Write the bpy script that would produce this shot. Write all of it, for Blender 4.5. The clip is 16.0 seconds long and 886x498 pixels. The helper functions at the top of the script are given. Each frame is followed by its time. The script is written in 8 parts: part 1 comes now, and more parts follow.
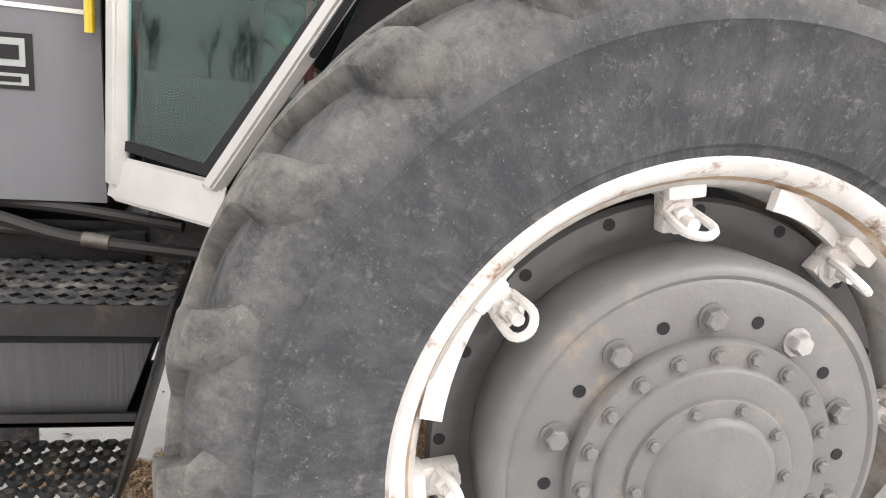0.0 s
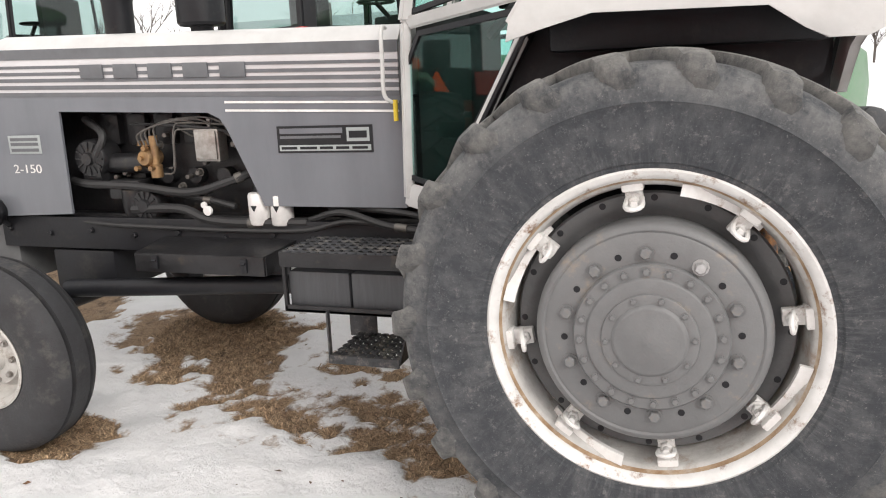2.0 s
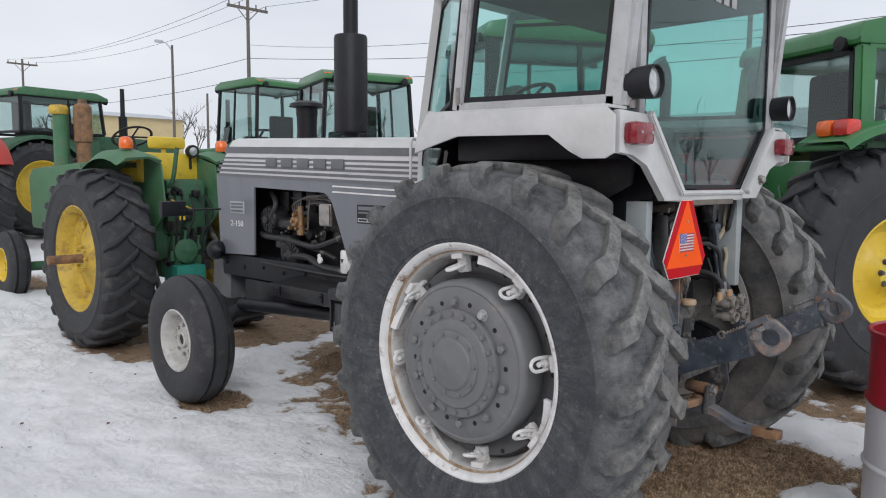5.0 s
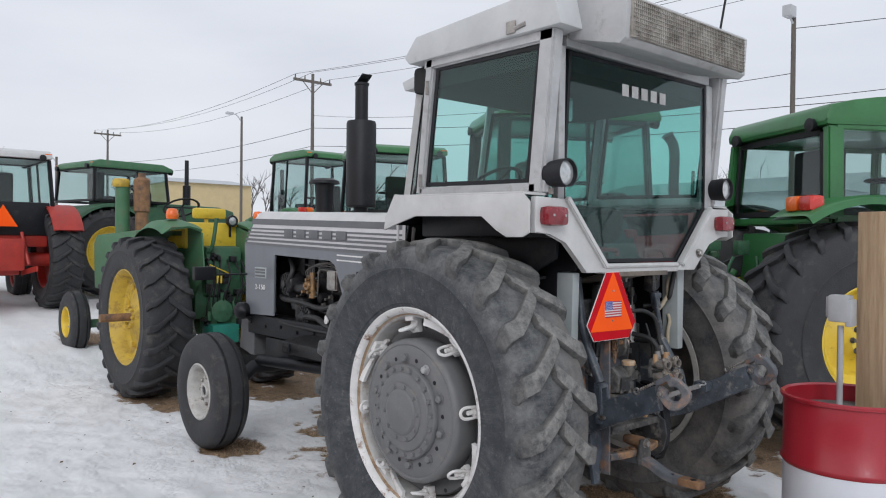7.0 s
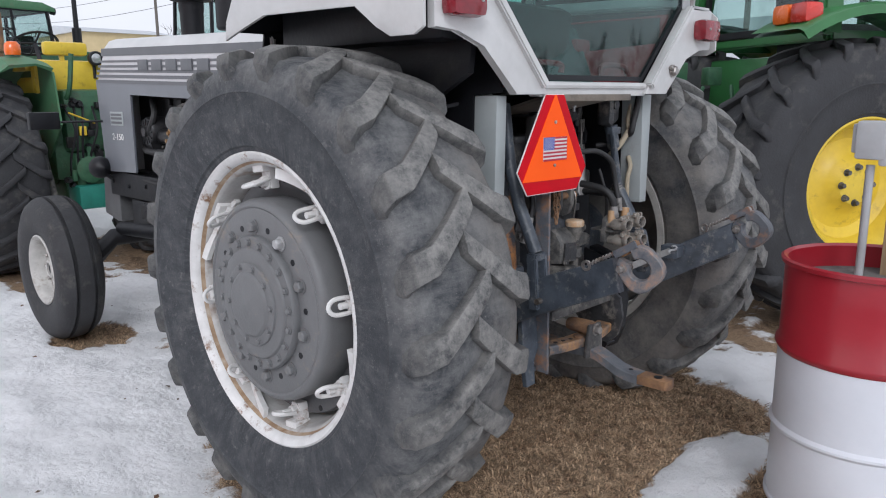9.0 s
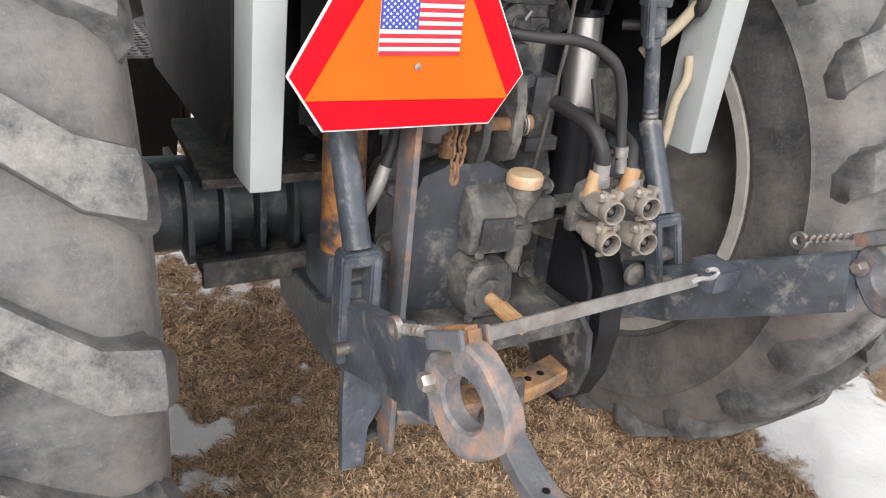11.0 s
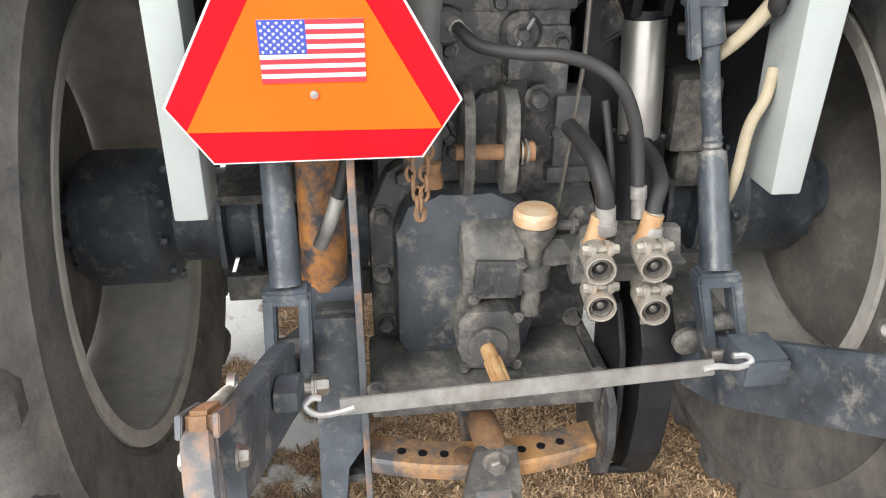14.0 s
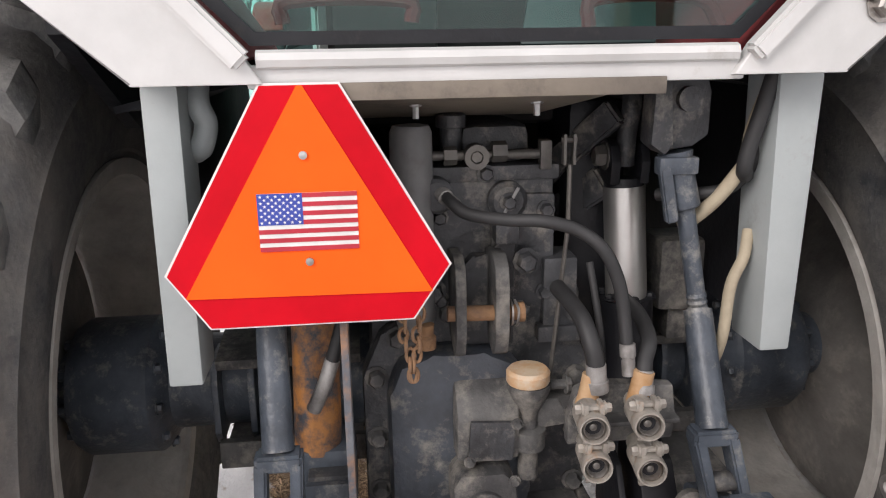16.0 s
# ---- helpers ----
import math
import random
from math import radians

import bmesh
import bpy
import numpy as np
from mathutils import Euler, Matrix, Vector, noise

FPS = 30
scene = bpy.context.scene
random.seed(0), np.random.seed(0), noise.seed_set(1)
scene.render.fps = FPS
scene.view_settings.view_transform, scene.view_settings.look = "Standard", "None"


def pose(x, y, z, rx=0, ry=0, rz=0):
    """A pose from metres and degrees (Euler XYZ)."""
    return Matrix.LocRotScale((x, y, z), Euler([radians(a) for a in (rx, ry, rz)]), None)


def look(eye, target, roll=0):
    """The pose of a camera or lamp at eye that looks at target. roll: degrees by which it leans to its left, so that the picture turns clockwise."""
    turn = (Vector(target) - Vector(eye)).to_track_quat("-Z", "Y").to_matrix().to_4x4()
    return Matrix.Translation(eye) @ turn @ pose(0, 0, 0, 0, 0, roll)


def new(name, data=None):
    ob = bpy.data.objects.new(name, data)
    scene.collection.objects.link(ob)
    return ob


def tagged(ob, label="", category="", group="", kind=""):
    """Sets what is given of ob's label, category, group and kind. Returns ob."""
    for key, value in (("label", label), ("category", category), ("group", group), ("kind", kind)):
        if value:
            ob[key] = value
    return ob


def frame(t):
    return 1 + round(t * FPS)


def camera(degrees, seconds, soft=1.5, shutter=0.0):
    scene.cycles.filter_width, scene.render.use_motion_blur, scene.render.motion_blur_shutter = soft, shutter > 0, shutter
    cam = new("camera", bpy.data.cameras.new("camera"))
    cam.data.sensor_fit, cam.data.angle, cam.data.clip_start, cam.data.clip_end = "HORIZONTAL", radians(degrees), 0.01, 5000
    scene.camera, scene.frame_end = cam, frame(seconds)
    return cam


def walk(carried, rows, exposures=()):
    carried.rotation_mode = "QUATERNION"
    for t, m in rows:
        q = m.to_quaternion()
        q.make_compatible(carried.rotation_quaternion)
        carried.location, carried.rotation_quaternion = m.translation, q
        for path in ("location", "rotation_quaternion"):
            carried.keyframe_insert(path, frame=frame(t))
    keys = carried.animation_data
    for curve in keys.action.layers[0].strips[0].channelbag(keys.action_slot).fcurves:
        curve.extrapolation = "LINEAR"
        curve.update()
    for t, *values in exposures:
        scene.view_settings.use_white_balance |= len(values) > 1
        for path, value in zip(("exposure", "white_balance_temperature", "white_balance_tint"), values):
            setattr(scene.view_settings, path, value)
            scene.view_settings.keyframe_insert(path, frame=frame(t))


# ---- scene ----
cam = camera(61.6, 16.0, soft=1.1)
PATH = [
    (0, (-0.658, -1.995, 1.445), (-0.251, -0.094, 0.975), 4.7),
    (0.5, (-0.517, -2.399, 1.439), (-0.357, -0.47, 0.939), 3.5),
    (1, (-0.413, -2.744, 1.462), (-0.525, -0.822, 0.92), 0.8),
    (1.5, (-0.228, -3.027, 1.609), (-0.625, -1.147, 1.054), -2.1),
    (2, (0.069, -3.216, 1.632), (-0.531, -1.361, 1.184), -2.4),
    (2.5, (0.275, -3.436, 1.648), (-0.523, -1.637, 1.289), -2.7),
    (3, (0.592, -3.561, 1.654), (-0.377, -1.835, 1.365), -2.7),
    (3.5, (0.986, -3.537, 1.637), (-0.109, -1.882, 1.389), -2.2),
    (4, (1.32, -3.386, 1.623), (0.113, -1.808, 1.394), -1.6),
    (4.2, (1.497, -3.342, 1.616), (0.251, -1.794, 1.392), -1.1),
    (6.3, (2.68, -3.252, 1.655), (1.173, -1.939, 1.566), 0.8),
    (6.5, (2.758, -3.262, 1.665), (1.247, -1.954, 1.603), 0.8),
    (7, (2.824, -3.269, 1.678), (1.319, -1.952, 1.657), 0.6),
    (7.5, (2.773, -3.242, 1.658), (1.285, -1.907, 1.602), -0.0),
    (8, (2.606, -3.099, 1.619), (1.148, -1.738, 1.469), -0.7),
    (8.5, (2.436, -2.753, 1.601), (1.022, -1.369, 1.308), -1.2),
    (9, (2.142, -2.309, 1.531), (0.766, -0.915, 1.126), -0.3),
    (9.5, (1.943, -1.846, 1.552), (0.576, -0.494, 1.0), 1.3),
    (11.8, (1.521, -0.338, 1.524), (-0.005, 0.26, 0.378), 8.5),
    (12, (1.526, -0.274, 1.53), (0.036, 0.229, 0.294), 8.6),
    (12.5, (1.543, -0.183, 1.543), (0.087, 0.139, 0.21), 6.7),
    (13, (1.55, -0.158, 1.552), (0.02, 0.09, 0.287), 3.9),
    (13.5, (1.565, -0.133, 1.562), (-0.087, 0.073, 0.453), 1.4),
    (14, (1.577, -0.122, 1.574), (-0.178, 0.07, 0.633), 0.1),
    (14.5, (1.592, -0.12, 1.584), (-0.241, 0.067, 0.805), -0.8),
    (15, (1.604, -0.114, 1.592), (-0.281, 0.072, 0.949), -1.1),
    (15.5, (1.606, -0.112, 1.588), (-0.302, 0.088, 1.021), -1.0),
    (16, (1.604, -0.109, 1.584), (-0.311, 0.098, 1.044), -0.9),
]
EXPOSURE = [(0, 1.42, 6900, 12), (0.5, 1.25, 6900, 12), (1.5, 1.08, 6850, 12), (2.5, 0.7, 6750, 12), (3.5, 0.36, 6350, 11), (6.5, 0.08, 6150, 11), (8, 0.06, 6100, 11), (9, 0.34, 6050, 13), (9.7, 0.75, 6200, 13), (11.8, 1.78, 6900, 13), (13, 1.88, 6850, 9), (14, 1.74, 6750, 8), (15, 1.2, 6750, 13), (16, 0.95, 6750, 16)]
walk(cam, [(t, look(eye, target, roll)) for t, eye, target, roll in PATH], EXPOSURE)

# ---- world, sun and exposure ----
world = bpy.data.worlds.new("sky")
world.use_nodes = True
scene.world = world
wn, wl = world.node_tree.nodes, world.node_tree.links
wn.clear()
sky = wn.new("ShaderNodeTexSky")
sky.sky_type = "NISHITA"
sky.sun_disc = False
sky.sun_elevation = radians(30)
sky.sun_rotation = radians(200)
sky.dust_density = 4.0
wtc = wn.new("ShaderNodeTexCoord")
wmap = wn.new("ShaderNodeMapping")
wmap.inputs["Scale"].default_value = (1.0, 1.0, 4.0)
wnoise = wn.new("ShaderNodeTexNoise")
wnoise.inputs["Scale"].default_value = 2.2
wnoise.inputs["Detail"].default_value = 6
wramp = wn.new("ShaderNodeValToRGB")
wramp.color_ramp.elements[0].position = 0.3
wramp.color_ramp.elements[0].color = (6.9, 7.0, 7.3, 1)
wramp.color_ramp.elements[1].position = 0.7
wramp.color_ramp.elements[1].color = (8.1, 8.15, 8.2, 1)
wmix = wn.new("ShaderNodeMix")
wmix.data_type = "RGBA"
wmix.inputs["Factor"].default_value = 0.9
wbg = wn.new("ShaderNodeBackground")
wbg.inputs["Strength"].default_value = 0.104
wout = wn.new("ShaderNodeOutputWorld")
wl.new(wtc.outputs["Generated"], wmap.inputs["Vector"])
wl.new(wmap.outputs["Vector"], wnoise.inputs["Vector"])
wl.new(wnoise.outputs["Fac"], wramp.inputs["Fac"])
wl.new(sky.outputs["Color"], wmix.inputs["A"])
wl.new(wramp.outputs["Color"], wmix.inputs["B"])
wl.new(wmix.outputs["Result"], wbg.inputs["Color"])
wl.new(wbg.outputs["Background"], wout.inputs["Surface"])
sun = new("sun", bpy.data.lights.new("sun", "SUN"))
sun.data.energy = 1.1
sun.data.angle = radians(25)
sun.data.color = (1.0, 0.985, 0.96)
sun.matrix_world = look((7, -6, 6), (0, 0, 0))

# ---- materials ----


def surf(name, c1, c2=None, scale=6.0, rough=0.6, metal=0.0, bump=0.0, bscale=60.0, dirt=None, amount=0.35, dscale=3.0,
         coat=0.0, rvar=0.15, rnd=0.0, spec=0.5, soft=0.1, stretch=(1, 1, 1)):
    """A surface of two mingling tones, fine relief, and stains of a third tone."""
    m = bpy.data.materials.new(name)
    m.use_nodes = True
    n, l = m.node_tree.nodes, m.node_tree.links
    b = n["Principled BSDF"]
    c2 = c2 or tuple(v * 0.75 for v in c1)
    tc = n.new("ShaderNodeTexCoord")
    mp = n.new("ShaderNodeMapping")
    mp.inputs["Scale"].default_value = stretch
    l.new(tc.outputs["Object"], mp.inputs["Vector"])
    nz = n.new("ShaderNodeTexNoise")
    nz.inputs["Scale"].default_value = scale
    nz.inputs["Detail"].default_value = 8
    nz.inputs["Roughness"].default_value = 0.65
    l.new(mp.outputs["Vector"], nz.inputs["Vector"])
    rp = n.new("ShaderNodeValToRGB")
    rp.color_ramp.elements[0].position, rp.color_ramp.elements[1].position = 0.35, 0.65
    rp.color_ramp.elements[0].color, rp.color_ramp.elements[1].color = (*c2, 1), (*c1, 1)
    l.new(nz.outputs["Fac"], rp.inputs["Fac"])
    col = rp.outputs["Color"]
    if dirt:
        dz = n.new("ShaderNodeTexNoise")
        dz.inputs["Scale"].default_value = dscale
        dz.inputs["Detail"].default_value = 10
        dz.inputs["Roughness"].default_value = 0.72
        l.new(mp.outputs["Vector"], dz.inputs["Vector"])
        dr = n.new("ShaderNodeMapRange")
        dr.inputs["From Min"].default_value = 0.72 - amount * 0.5
        dr.inputs["From Max"].default_value = 0.84 + soft - amount * 0.5
        l.new(dz.outputs["Fac"], dr.inputs["Value"])
        mx = n.new("ShaderNodeMix")
        mx.data_type = "RGBA"
        l.new(dr.outputs["Result"], mx.inputs["Factor"])
        l.new(col, mx.inputs["A"])
        mx.inputs["B"].default_value = (*dirt, 1)
        col = mx.outputs["Result"]
    if rnd:
        oi = n.new("ShaderNodeObjectInfo")
        hs = n.new("ShaderNodeHueSaturation")
        mr = n.new("ShaderNodeMapRange")
        mr.inputs["To Min"].default_value, mr.inputs["To Max"].default_value = 1 - rnd, 1 + rnd
        l.new(oi.outputs["Random"], mr.inputs["Value"])
        l.new(mr.outputs["Result"], hs.inputs["Value"])
        l.new(col, hs.inputs["Color"])
        col = hs.outputs["Color"]
    l.new(col, b.inputs["Base Color"])
    b.inputs["Metallic"].default_value = metal
    rr = n.new("ShaderNodeMapRange")
    rr.inputs["To Min"].default_value, rr.inputs["To Max"].default_value = max(0.02, rough - rvar), min(1, rough + rvar)
    l.new(nz.outputs["Fac"], rr.inputs["Value"])
    l.new(rr.outputs["Result"], b.inputs["Roughness"])
    b.inputs["Coat Weight"].default_value = coat
    b.inputs["Specular IOR Level"].default_value = spec
    if bump:
        bz = n.new("ShaderNodeTexNoise")
        bz.inputs["Scale"].default_value = bscale
        bz.inputs["Detail"].default_value = 5
        l.new(mp.outputs["Vector"], bz.inputs["Vector"])
        bp = n.new("ShaderNodeBump")
        bp.inputs["Strength"].default_value = bump
        bp.inputs["Distance"].default_value = 0.01
        l.new(bz.outputs["Fac"], bp.inputs["Height"])
        l.new(bp.outputs["Normal"], b.inputs["Normal"])
    return m


def glass(name, tint, rough=0.02, base=0.04):
    m = bpy.data.materials.new(name)
    m.use_nodes = True
    n, l = m.node_tree.nodes, m.node_tree.links
    n.clear()
    out = n.new("ShaderNodeOutputMaterial")
    tr = n.new("ShaderNodeBsdfTransparent")
    tr.inputs["Color"].default_value = (*tint, 1)
    gl = n.new("ShaderNodeBsdfGlossy")
    gl.inputs["Roughness"].default_value = rough
    lw = n.new("ShaderNodeLayerWeight")
    lw.inputs["Blend"].default_value = 0.5
    pw = n.new("ShaderNodeMath")
    pw.operation = "POWER"
    pw.inputs[1].default_value = 3.5
    l.new(lw.outputs["Facing"], pw.inputs[0])
    fr = n.new("ShaderNodeMath")
    fr.operation = "MULTIPLY_ADD"
    fr.inputs[1].default_value = 0.5
    fr.inputs[2].default_value = base
    l.new(pw.outputs["Value"], fr.inputs[0])
    mx = n.new("ShaderNodeMixShader")
    l.new(fr.outputs["Value"], mx.inputs["Fac"])
    l.new(tr.outputs["BSDF"], mx.inputs[1])
    l.new(gl.outputs["BSDF"], mx.inputs[2])
    l.new(mx.outputs["Shader"], out.inputs["Surface"])
    return m




def rubber(name, base, dust, speck, amount=0.5, worn=None, inside=0):
    """Tyre rubber: dust smeared outward from the hub, pale scuffs and fine cracks."""
    m = bpy.data.materials.new(name)
    m.use_nodes = True
    n, l = m.node_tree.nodes, m.node_tree.links
    b = n["Principled BSDF"]
    tc = n.new("ShaderNodeTexCoord")
    sx = n.new("ShaderNodeSeparateXYZ")
    l.new(tc.outputs["Object"], sx.inputs["Vector"])

    def mth(op, a, c=None, k=0.0):
        q = n.new("ShaderNodeMath")
        q.operation = op
        l.new(a, q.inputs[0])
        if c is not None:
            l.new(c, q.inputs[1])
        else:
            q.inputs[1].default_value = k
        return q.outputs["Value"]
    ang = mth("ARCTAN2", sx.outputs["Z"], sx.outputs["X"])
    rad = mth("SQRT", mth("ADD", mth("MULTIPLY", sx.outputs["X"], sx.outputs["X"]), mth("MULTIPLY", sx.outputs["Z"], sx.outputs["Z"])))
    cv = n.new("ShaderNodeCombineXYZ")
    l.new(mth("MULTIPLY", ang, None, 9.0), cv.inputs["X"])
    l.new(mth("MULTIPLY", rad, None, 9.0), cv.inputs["Y"])
    l.new(mth("MULTIPLY", sx.outputs["Y"], None, 4.0), cv.inputs["Z"])

    def nz(vec, scale, detail=8, rough=0.7):
        k = n.new("ShaderNodeTexNoise")
        k.inputs["Scale"].default_value, k.inputs["Detail"].default_value, k.inputs["Roughness"].default_value = scale, detail, rough
        l.new(vec, k.inputs["Vector"])
        return k.outputs["Fac"]

    def rng(v, lo, hi, top=1.0):
        k = n.new("ShaderNodeMapRange")
        k.inputs["From Min"].default_value, k.inputs["From Max"].default_value, k.inputs["To Max"].default_value = lo, hi, top
        l.new(v, k.inputs["Value"])
        return k.outputs["Result"]

    def mix(f, a, c):
        k = n.new("ShaderNodeMix")
        k.data_type = "RGBA"
        l.new(f, k.inputs["Factor"])
        if isinstance(a, tuple):
            k.inputs["A"].default_value = (*a, 1)
        else:
            l.new(a, k.inputs["A"])
        k.inputs["B"].default_value = (*c, 1)
        return k.outputs["Result"]
    col = mix(rng(nz(cv.outputs["Vector"], 1.0), 0.45, 0.8, 0.6), base, dust)
    col = mix(rng(nz(tc.outputs["Object"], 7.0, 10, 0.8), 0.62 - amount * 0.2, 0.8, 0.85), col, dust)
    col = mix(rng(nz(tc.outputs["Object"], 110.0, 5, 0.75), 0.61, 0.72, 0.6), col, speck)
    col = mix(rng(nz(tc.outputs["Object"], 26.0, 8, 0.8), 0.56, 0.75, 0.5), col, speck)
    # streaks smeared outward, densest by the rim and on the shoulder
    sv = n.new("ShaderNodeCombineXYZ")
    l.new(mth("MULTIPLY", ang, None, 34.0), sv.inputs["X"])
    l.new(mth("MULTIPLY", rad, None, 7.0), sv.inputs["Y"])
    l.new(mth("MULTIPLY", sx.outputs["Y"], None, 5.0), sv.inputs["Z"])
    streak = rng(nz(sv.outputs["Vector"], 1.0, 9, 0.75), 0.5, 0.72, 0.46)
    where = mth("ADD", rng(rad, 0.62, 0.5), rng(rad, 0.7, 0.78, 0.9))
    where = mth("ADD", where, rng(nz(tc.outputs["Object"], 2.4, 4), 0.5, 0.7, 0.6))
    col = mix(mth("MULTIPLY", streak, where), col, tuple(0.7 * d + 0.3 * s for d, s in zip(dust, speck)))
    # pale dust caught on the shoulder
    col = mix(mth("MULTIPLY", rng(rad, 0.68, 0.77), rng(nz(tc.outputs["Object"], 9.0, 9, 0.75), 0.4, 0.63, 0.66)), col, tuple(0.6 * d + 0.4 * s for d, s in zip(dust, speck)))
    if worn:
        # bar tops scuffed pale where they meet the ground
        col = mix(mth("MULTIPLY", rng(rad, 0.812, 0.838), rng(nz(tc.outputs["Object"], 16.0, 10, 0.8), 0.4, 0.62, 0.85)), col, worn)
    if inside:
        # dried mud dust on the axle side, pale colour also standing in for light
        k = mth("MULTIPLY", sx.outputs["Y"], None, float(inside))
        col = mix(mth("MULTIPLY", rng(k, 0.0, 0.16), rng(nz(tc.outputs["Object"], 5.0, 9, 0.75), 0.36, 0.62, 0.75)), col, (0.2, 0.185, 0.165))
    vo = n.new("ShaderNodeTexVoronoi")
    vo.feature = "DISTANCE_TO_EDGE"
    vo.inputs["Scale"].default_value = 5.5
    wv = n.new("ShaderNodeVectorMath")
    wv.operation = "ADD"
    l.new(tc.outputs["Object"], wv.inputs[0])
    nc = n.new("ShaderNodeTexNoise")
    nc.inputs["Scale"].default_value = 6.0
    nc.inputs["Detail"].default_value = 6
    l.new(tc.outputs["Object"], nc.inputs["Vector"])
    l.new(nc.outputs["Color"], wv.inputs[1])
    l.new(wv.outputs["Vector"], vo.inputs["Vector"])
    col = mix(mth("MULTIPLY", rng(vo.outputs["Distance"], 0.006, 0.0, 0.3), rng(nz(tc.outputs["Object"], 3.0), 0.5, 0.6)), col, speck)
    l.new(col, b.inputs["Base Color"])
    b.inputs["Roughness"].default_value = 0.72
    bp = n.new("ShaderNodeBump")
    bp.inputs["Strength"].default_value, bp.inputs["Distance"].default_value = 0.5, 0.008
    l.new(nz(tc.outputs["Object"], 55.0, 8), bp.inputs["Height"])
    l.new(bp.outputs["Normal"], b.inputs["Normal"])
    return m


RUBBER = {o: rubber("worn_rubber", (0.03, 0.034, 0.04), (0.125, 0.128, 0.13), (0.31, 0.305, 0.29), 0.45, inside=-o) for o in (-1, 1)}
RUBBER_DARK = surf("dark_rubber", (0.034, 0.035, 0.038), (0.02, 0.02, 0.022), 9, 0.7, bump=0.3, bscale=80, dirt=(0.095, 0.09, 0.08), amount=0.36, dscale=6)
LUG = rubber("lug_rubber", (0.032, 0.035, 0.039), (0.12, 0.12, 0.117), (0.3, 0.29, 0.265), 0.7, worn=(0.27, 0.263, 0.245))
RIM_WHITE = surf("chipped_white_rim_paint", (0.74, 0.735, 0.72), (0.58, 0.575, 0.56), 10, 0.5, bump=0.15, bscale=50, dirt=(0.2, 0.1, 0.045), amount=0.34, dscale=14, soft=0.0)
RIM_RUST = surf("grimy_rim_step", (0.4, 0.3, 0.2), (0.24, 0.15, 0.085), 16, 0.8, bump=0.3, bscale=70, dirt=(0.5, 0.46, 0.4), amount=0.42, dscale=9)
RIM_BARREL = surf("dusty_rim_paint", (0.5, 0.495, 0.48), (0.34, 0.335, 0.32), 8, 0.7, bump=0.2, bscale=60, dirt=(0.22, 0.15, 0.1), amount=0.42, dscale=9)
RIM_INSIDE = surf("dirt_caked_rim", (0.48, 0.465, 0.435), (0.31, 0.3, 0.275), 9, 0.85, bump=0.35, bscale=60, dirt=(0.42, 0.39, 0.35), amount=0.42, dscale=7)
RIM_FRONT = surf("dull_white_rim", (0.52, 0.51, 0.48), (0.4, 0.39, 0.37), 12, 0.55, bump=0.15, dirt=(0.2, 0.16, 0.12), amount=0.4, dscale=16)
DISC_BACK = surf("dusty_disc_back", (0.17, 0.162, 0.15), (0.1, 0.095, 0.088), 7, 0.85, bump=0.3, bscale=50, dirt=(0.27, 0.25, 0.22), amount=0.4, dscale=6)
HOUSING = surf("dusty_black_casting", (0.06, 0.062, 0.067), (0.02, 0.021, 0.023), 10, 0.52, bump=0.35, bscale=60, dirt=(0.24, 0.22, 0.19), amount=0.42, dscale=16)
WEIGHT_GREY = surf("cast_grey_paint", (0.155, 0.158, 0.16), (0.13, 0.133, 0.135), 8, 0.5, bump=0.12, bscale=120, dirt=(0.3, 0.23, 0.16), amount=0.27, dscale=8)
DISC_GREY = surf("dark_disc_paint", (0.11, 0.112, 0.114), (0.08, 0.082, 0.085), 10, 0.55, bump=0.15, bscale=90, dirt=(0.14, 0.12, 0.1), amount=0.25, dscale=6)
WHITE_PAINT = surf("aged_white_paint", (0.57, 0.57, 0.56), (0.48, 0.48, 0.47), 5, 0.4, coat=0.15, bump=0.04, bscale=40, dirt=(0.33, 0.3, 0.26), amount=0.2, dscale=9)
SILVER_PAINT = surf("silver_hood_paint", (0.6, 0.59, 0.6), (0.54, 0.53, 0.54), 5, 0.38, metal=0.2, coat=0.2, bump=0.03)
GREY_PAINT = surf("slate_grey_paint", (0.15, 0.16, 0.178), (0.125, 0.134, 0.15), 2.5, 0.35, coat=0.25, bump=0.03, dirt=(0.24, 0.25, 0.26), amount=0.15, dscale=4, stretch=(2, 2, 0.5))
STRIPE_GREY = surf("stripe_grey", (0.13, 0.135, 0.145), None, 6, 0.42)
LIGHT_GREY = surf("pale_grey_paint", (0.36, 0.39, 0.39), (0.3, 0.33, 0.33), 4, 0.5, bump=0.06, dirt=(0.2, 0.19, 0.17), amount=0.25, dscale=8)
BLACK = surf("sooty_black_paint", (0.012, 0.013, 0.016), (0.007, 0.007, 0.009), 8, 0.5, bump=0.12, bscale=60, dirt=(0.035, 0.033, 0.03), amount=0.3, dscale=6, spec=0.35)
BLACK_SATIN = surf("blue_black_paint", (0.078, 0.094, 0.116), (0.032, 0.039, 0.049), 9, 0.42, bump=0.2, bscale=70, dirt=(0.27, 0.26, 0.235), amount=0.36, dscale=24)
WORN_STEEL = surf("worn_painted_steel", (0.13, 0.14, 0.155), (0.075, 0.082, 0.095), 11, 0.55, bump=0.3, bscale=80, dirt=(0.34, 0.16, 0.07), amount=0.46, dscale=12)
DUSTY = surf("dusty_cast_iron", (0.11, 0.108, 0.104), (0.035, 0.035, 0.036), 11, 0.7, bump=0.35, bscale=60, dirt=(0.31, 0.285, 0.245), amount=0.46, dscale=14, soft=0.2)
